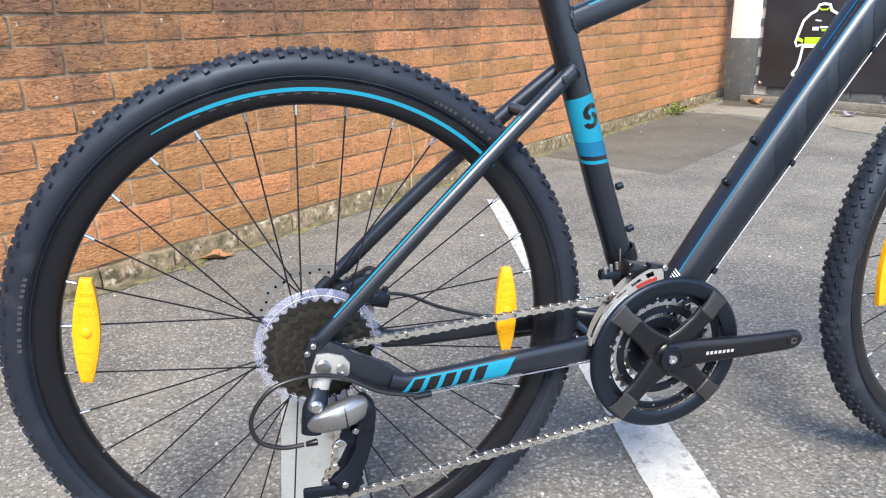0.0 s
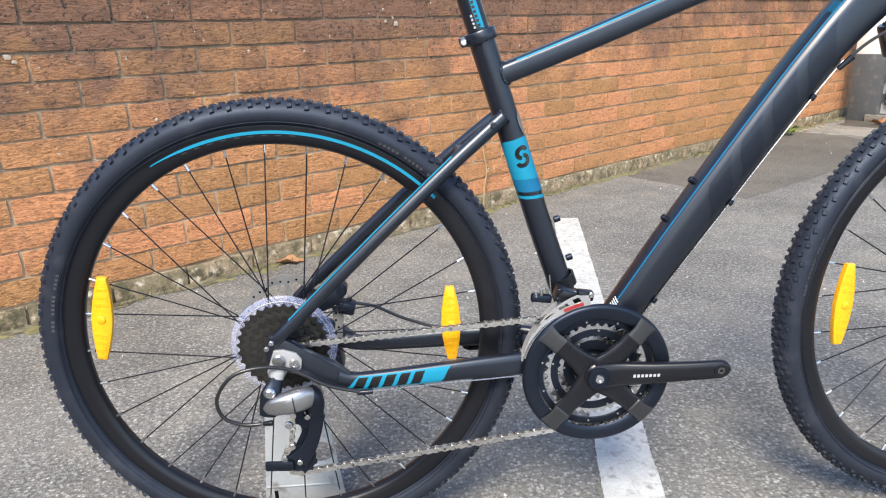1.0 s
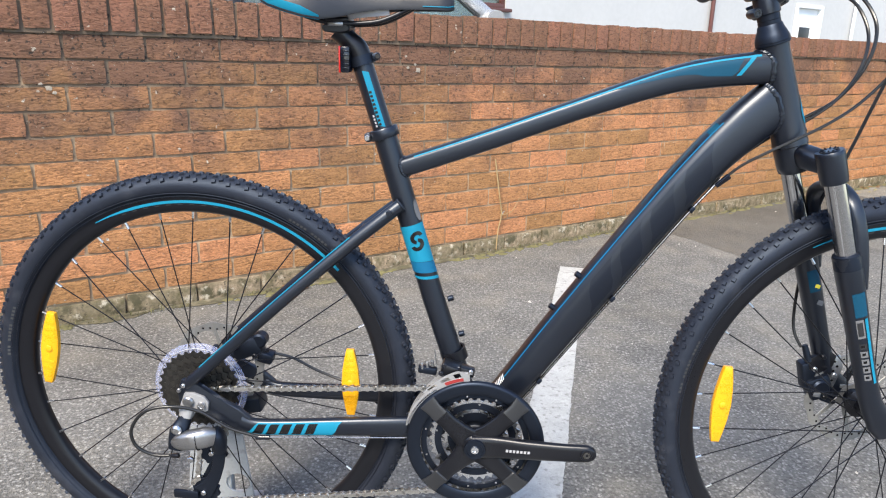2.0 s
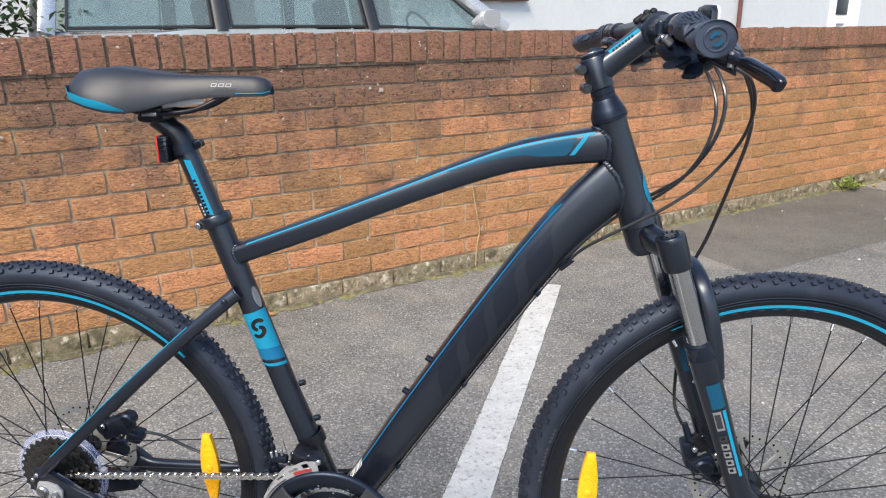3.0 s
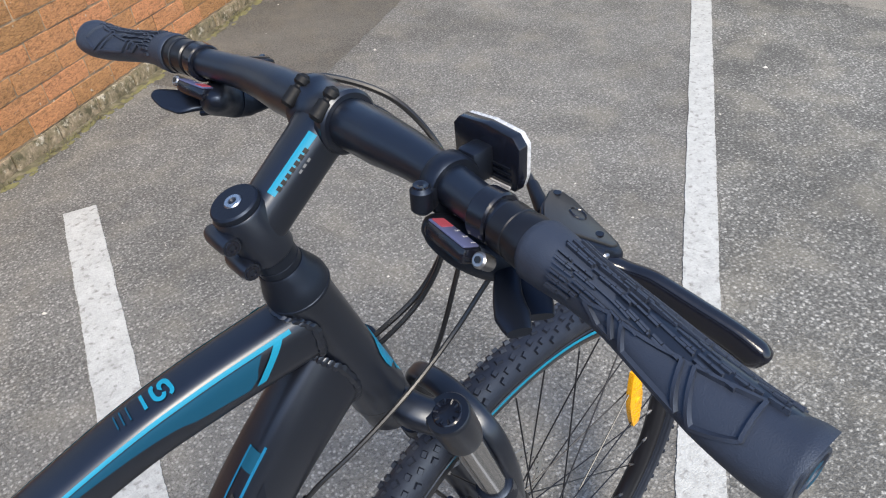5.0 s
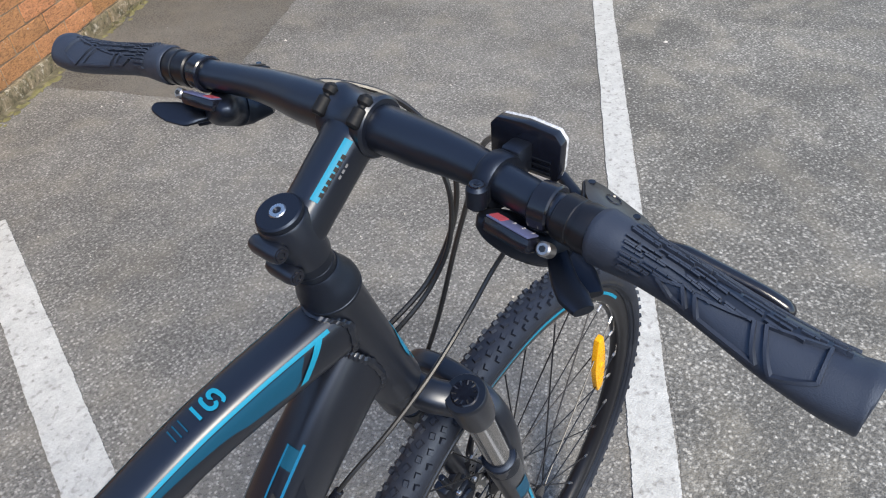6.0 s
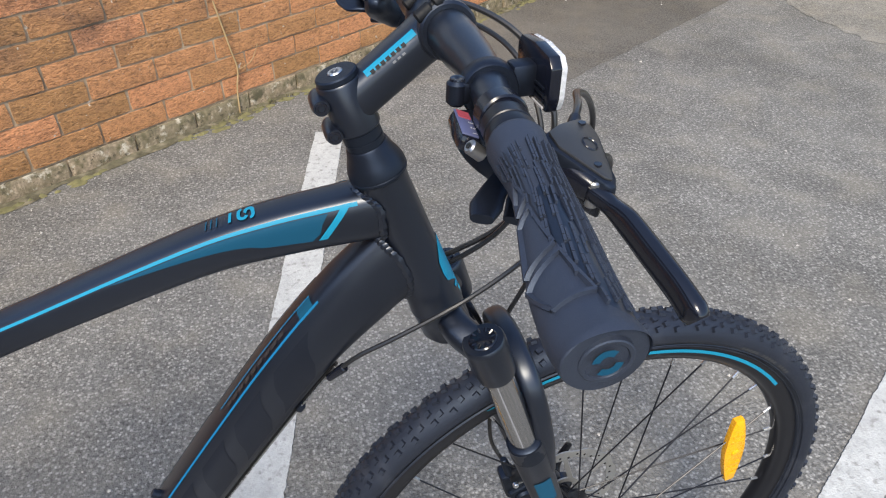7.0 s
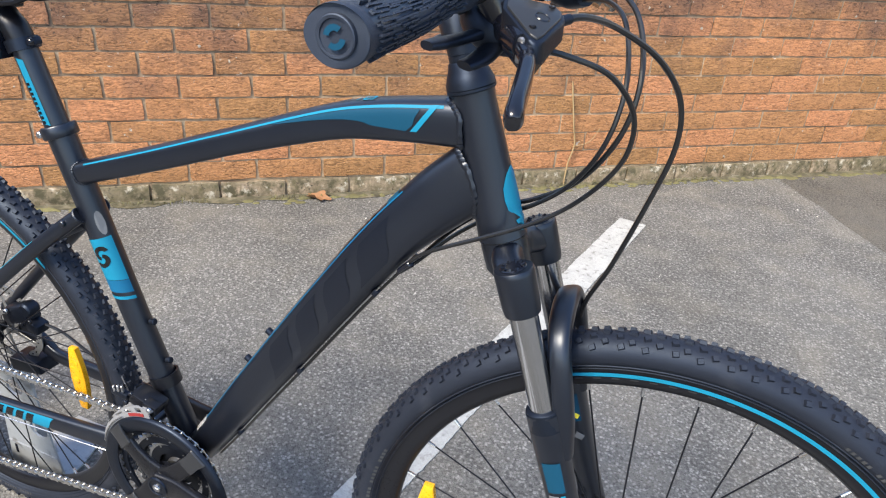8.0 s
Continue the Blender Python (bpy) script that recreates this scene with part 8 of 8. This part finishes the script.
LEAF = shader("shrub_leaf", (0.050, 0.085, 0.022), 0.55, spread=0.35, grain=20, patch=3)
LEAF_LIGHT = shader("weed_leaf", (0.16, 0.22, 0.035), 0.6, spread=0.35, grain=40, patch=8)
MOSS = shader("moss_and_dry_grass", (0.135, 0.125, 0.055), 0.9, spread=0.45, grain=60, patch=8)
BARK = shader("shrub_bark", (0.10, 0.075, 0.05), 0.9, spread=0.25, grain=40, bump=0.5, bump_scale=80)
FALLEN_YELLOW = shader("yellow_fallen_leaf", (0.33, 0.30, 0.09), 0.7, spread=0.3, grain=60)
FALLEN_BROWN = shader("brown_fallen_leaf", (0.26, 0.13, 0.06), 0.75, spread=0.3, grain=60, bump=0.4, bump_scale=90)
WRAPPER = shader("red_wrapper", (0.42, 0.070, 0.075), 0.3, spread=0.2, grain=60)
SCRAP = shader("mauve_scrap", (0.26, 0.24, 0.33), 0.6, spread=0.2, grain=60)


def leaf_blade(bm, p, d, up, ln, w, bend=0.2):
    """A pointed, folded leaf of six faces."""
    d, s = d.normalized(), d.cross(up).normalized()
    n = s.cross(d)
    mid = [p, p + d * ln * 0.5 + n * (bend * ln * 0.25), p + d * ln - n * (bend * ln * 0.1)]
    a, b, c = bm.verts.new(mid[0]), bm.verts.new(mid[1]), bm.verts.new(mid[2])
    l, r = bm.verts.new(mid[1] + s * w + n * w * 0.3), bm.verts.new(mid[1] - s * w + n * w * 0.3)
    for q in ((a, b, l), (b, c, l), (a, r, b), (b, r, c)):
        bm.faces.new(q)


def build_shrub(at, size, seed, thick=110):
    rnd = random.Random(seed)
    sh = thing("shrub", "dark green leafy shrub behind the parked car", "shrub", at)
    tr = bmesh.new()
    tips = []
    for k in range(9):
        a = rnd.uniform(0, 6.28)
        e = V((math.cos(a) * size * rnd.uniform(0.2, 0.6), math.sin(a) * size * rnd.uniform(0.2, 0.6), size * rnd.uniform(0.8, 1.7)))
        merge(tr, Tube([V((0, 0, 0)), e * 0.5 + V((0, 0, 0.1)), e], [0.035, 0.022, 0.008], ref=(0.3, 0.9, 0.1), detail=3).mesh(7))
        tips += [e * f for f in (0.5, 0.75, 1.0)]
    part("stems", tr, BARK, sh)
    cr = bmesh.new()
    for t in tips:
        for k in range(thick):
            o = V((rnd.gauss(0, 0.2), rnd.gauss(0, 0.2), rnd.gauss(0, 0.17))) * size
            d = V((rnd.uniform(-1, 1), rnd.uniform(-1, 1), rnd.uniform(-0.4, 0.8)))
            leaf_blade(cr, t + o, d, V((0, 0.1, 1)), rnd.uniform(0.05, 0.09), rnd.uniform(0.014, 0.024))
    part("crown", cr, LEAF, sh, kind="stuff")


build_shrub(WO + WU * -3.2 - WN * 4.6, 1.25, 2)
build_shrub(WO + WU * -5.2 - WN * 4.2, 1.35, 3)
build_shrub(WO + WU * -2.02 - WN * 2.5, 1.25, 5, 260)
build_shrub(WO + WU * -2.75 - WN * 2.3, 1.3, 7, 260)


def build_weeds():
    """Weeds, moss, leaves and litter on the ground."""
    rnd = random.Random(8)
    at = V((2.50, 3.87, 0.0))
    weed = thing("weed", "small green broad-leaved weed at the foot of the wall", "weed", at)
    bm = bmesh.new()
    for k in range(60):
        a = rnd.uniform(0, 6.28)
        leaf_blade(bm, V((rnd.gauss(0, 0.035), rnd.gauss(0, 0.03), rnd.uniform(0.0, 0.07))), V((math.cos(a), math.sin(a), rnd.uniform(0.2, 0.9))), V((0, 0.05, 1)), rnd.uniform(0.03, 0.065), rnd.uniform(0.008, 0.015))
    part("leaves", bm, LEAF_LIGHT, weed, kind="stuff")
    # moss cushions and thin grass along the joint of wall and tarmac
    mo = bmesh.new()
    for k in range(420):
        u = rnd.uniform(-2.6, WALL_END)
        if noise.noise(V((u * 1.7, 3, 0))) < -0.12 and u < 0.6:
            continue
        p = WO + WU * u + WN * (0.034 + abs(rnd.gauss(0, 0.018)))
        w, h = rnd.uniform(0.008, 0.030), rnd.uniform(0.004, 0.012)
        ring = [mo.verts.new(p + WU * (w * math.cos(q) * rnd.uniform(0.7, 1.2)) + WN * (w * 0.6 * math.sin(q) * rnd.uniform(0.7, 1.2)) + V((0, 0, 0.001))) for q in (0, 1.05, 2.1, 3.14, 4.2, 5.2)]
        top = mo.verts.new(p + V((0, 0, h)))
        for i in range(6):
            mo.faces.new((ring[i], ring[(i + 1) % 6], top))
    for k in range(1500):
        u = rnd.uniform(-2.4, WALL_END)
        if noise.noise(V((u * 2.3, 7, 0))) < 0.02:
            continue
        p = WO + WU * u + WN * (0.030 + abs(rnd.gauss(0, 0.010)))
        d = V((rnd.uniform(-1, 1), rnd.uniform(-1, 1), rnd.uniform(0.5, 1.6)))
        leaf_blade(mo, p, d, V((0.1, 0.2, 1)), rnd.uniform(0.010, 0.032), rnd.uniform(0.0010, 0.0022), 0.5)
    tagged(part("moss", mo, MOSS, None, "moss and thin dry grass along the wall's foot", smooth=60, kind="stuff"), category="moss")
    def fallen(name, label, p, mt, r, seed, curl=0.5, lobes=5, category="leaf", group=""):
        rn = random.Random(seed)
        th = thing(name, label, category, p, group)
        b = bmesh.new()
        n = 20
        c = b.verts.new((0, 0, 0.003))
        rings = []
        for f in (0.5, 1.0):
            ring = []
            for i in range(n):
                w = 2 * math.pi * i / n
                rr = r * f * (1 + 0.28 * math.cos(w * lobes + seed) * f + rn.uniform(-0.08, 0.08))
                ring.append(b.verts.new((rr * math.cos(w), rr * 0.75 * math.sin(w), 0.003 + curl * r * f * f * (0.35 + 0.35 * math.sin(w * 2 + seed) + rn.uniform(0, 0.2)))))
            rings.append(ring)
        for i in range(n):
            j = (i + 1) % n
            b.faces.new((c, rings[0][i], rings[0][j]))
            b.faces.new((rings[0][i], rings[1][i], rings[1][j], rings[0][j]))
        part("blade" if category == "leaf" else "sheet", b, mt, th, smooth=60)

    S_ = lambda d, v: V((*sg_(d, v), 0.006))
    fallen("fallen_leaf", "large curled brown leaf by the corner post", S_(0.07, 0.13), FALLEN_BROWN, 0.060, 1, 0.9)
    fallen("fallen_leaf", "curled brown leaf on the tarmac", V((2.93, 3.28, 0.004)), FALLEN_BROWN, 0.035, 2, 0.8)
    fallen("fallen_leaf", "curled brown leaf at the wall's foot", V((-0.70, 1.47, 0.002)), FALLEN_BROWN, 0.045, 5, 0.5)
    fallen("paper_scrap", "crumpled mauve paper scrap in the gutter", S_(0.93, 0.36), SCRAP, 0.045, 3, 1.0, 3, "litter")
    fallen("wrapper", "crumpled red wrapper in the gutter", S_(1.62, 0.44), WRAPPER, 0.045, 4, 0.6, 3, "litter")
    fallen("fallen_leaf", "pale brown leaf beside the red wrapper", S_(1.68, 0.36), FALLEN_BROWN, 0.05, 9, 0.7)
    for k in range(34):
        d = rnd.uniform(0.1, 3.2)
        fallen("fallen_leaf", "small yellow leaf lying in the gutter", S_(d, rnd.uniform(0.14, 0.42)), FALLEN_YELLOW if k % 3 else FALLEN_BROWN, rnd.uniform(0.008, 0.018), 20 + k, 0.35, group="leaves in the gutter")
    for k in range(26):
        u = rnd.uniform(3.0, 4.4)
        fallen("fallen_leaf", "small dry leaf at the wall's foot", WO + WU * u + WN * rnd.uniform(0.04, 0.16) + V((0, 0, 0.006)), FALLEN_YELLOW if k % 2 else FALLEN_BROWN, rnd.uniform(0.007, 0.016), 70 + k, 0.4, group="leaves by the wall")
    # pale specks and grit lying on the tarmac
    gr = bmesh.new()
    for k in range(260):
        x, y = rnd.uniform(-1.6, 4.2), rnd.uniform(-0.9, 4.0)
        q = V((x, y, 0)) - WO
        if q.dot(WN) < 0.06:
            continue
        s = rnd.uniform(0.0012, 0.0042) * (2.0 if rnd.random() < 0.06 else 1.0)
        el = rnd.uniform(0.6, 1.8)
        a = rnd.uniform(0, 3.14)
        top = gr.verts.new((x, y, 0.003 + s * 0.8))
        ring = [gr.verts.new((x + s * el * math.cos(w) * math.cos(a) - s * math.sin(w) * math.sin(a), y + s * el * math.cos(w) * math.sin(a) + s * math.sin(w) * math.cos(a), 0.0005)) for w in (0.3, 1.3, 2.5, 3.6, 4.8, 5.7)]
        for i in range(6):
            gr.faces.new((ring[i], ring[(i + 1) % 6], top))
    tagged(part("grit", gr, PALE_JOINT, None, "pale grit and specks scattered on the tarmac", smooth=10, kind="stuff"), category="grit")


build_weeds()

# unseen walls added to close the yard and darken the frame paint's reflections
UNSEEN_WALL = shader("brown_unseen_wall", (0.16, 0.10, 0.07), 0.85, spread=0.2, grain=12, patch=1.5, bump=0.3, bump_scale=40)
part("unseen_wall_south", box((-7.6, -5.2, 1.6), (12.0, 0.3, 3.2), 0), UNSEEN_WALL, None, "unseen dark wall added to close the yard and darken reflections", kind="structure")
part("unseen_wall_west", box((-8.5, -1.2, 1.6), (0.3, 8.0, 3.2), 0), UNSEEN_WALL, None, "unseen dark side wall added to darken reflections", kind="structure")

# added backdrop that blocks the white sky seen through the car's rear window
backdrop = box((0, 0, 1.25), (9.0, 0.25, 2.5), 0)
backdrop.transform(Matrix.Translation(WO + WU * -5.4 - WN * 6.6) @ Matrix.Rotation(radians(WALL_ANGLE), 4, "Z"))
part("wall_backdrop", backdrop, RENDER_WALL, None, "added pale wall blocking the bright sky behind the car", kind="structure")
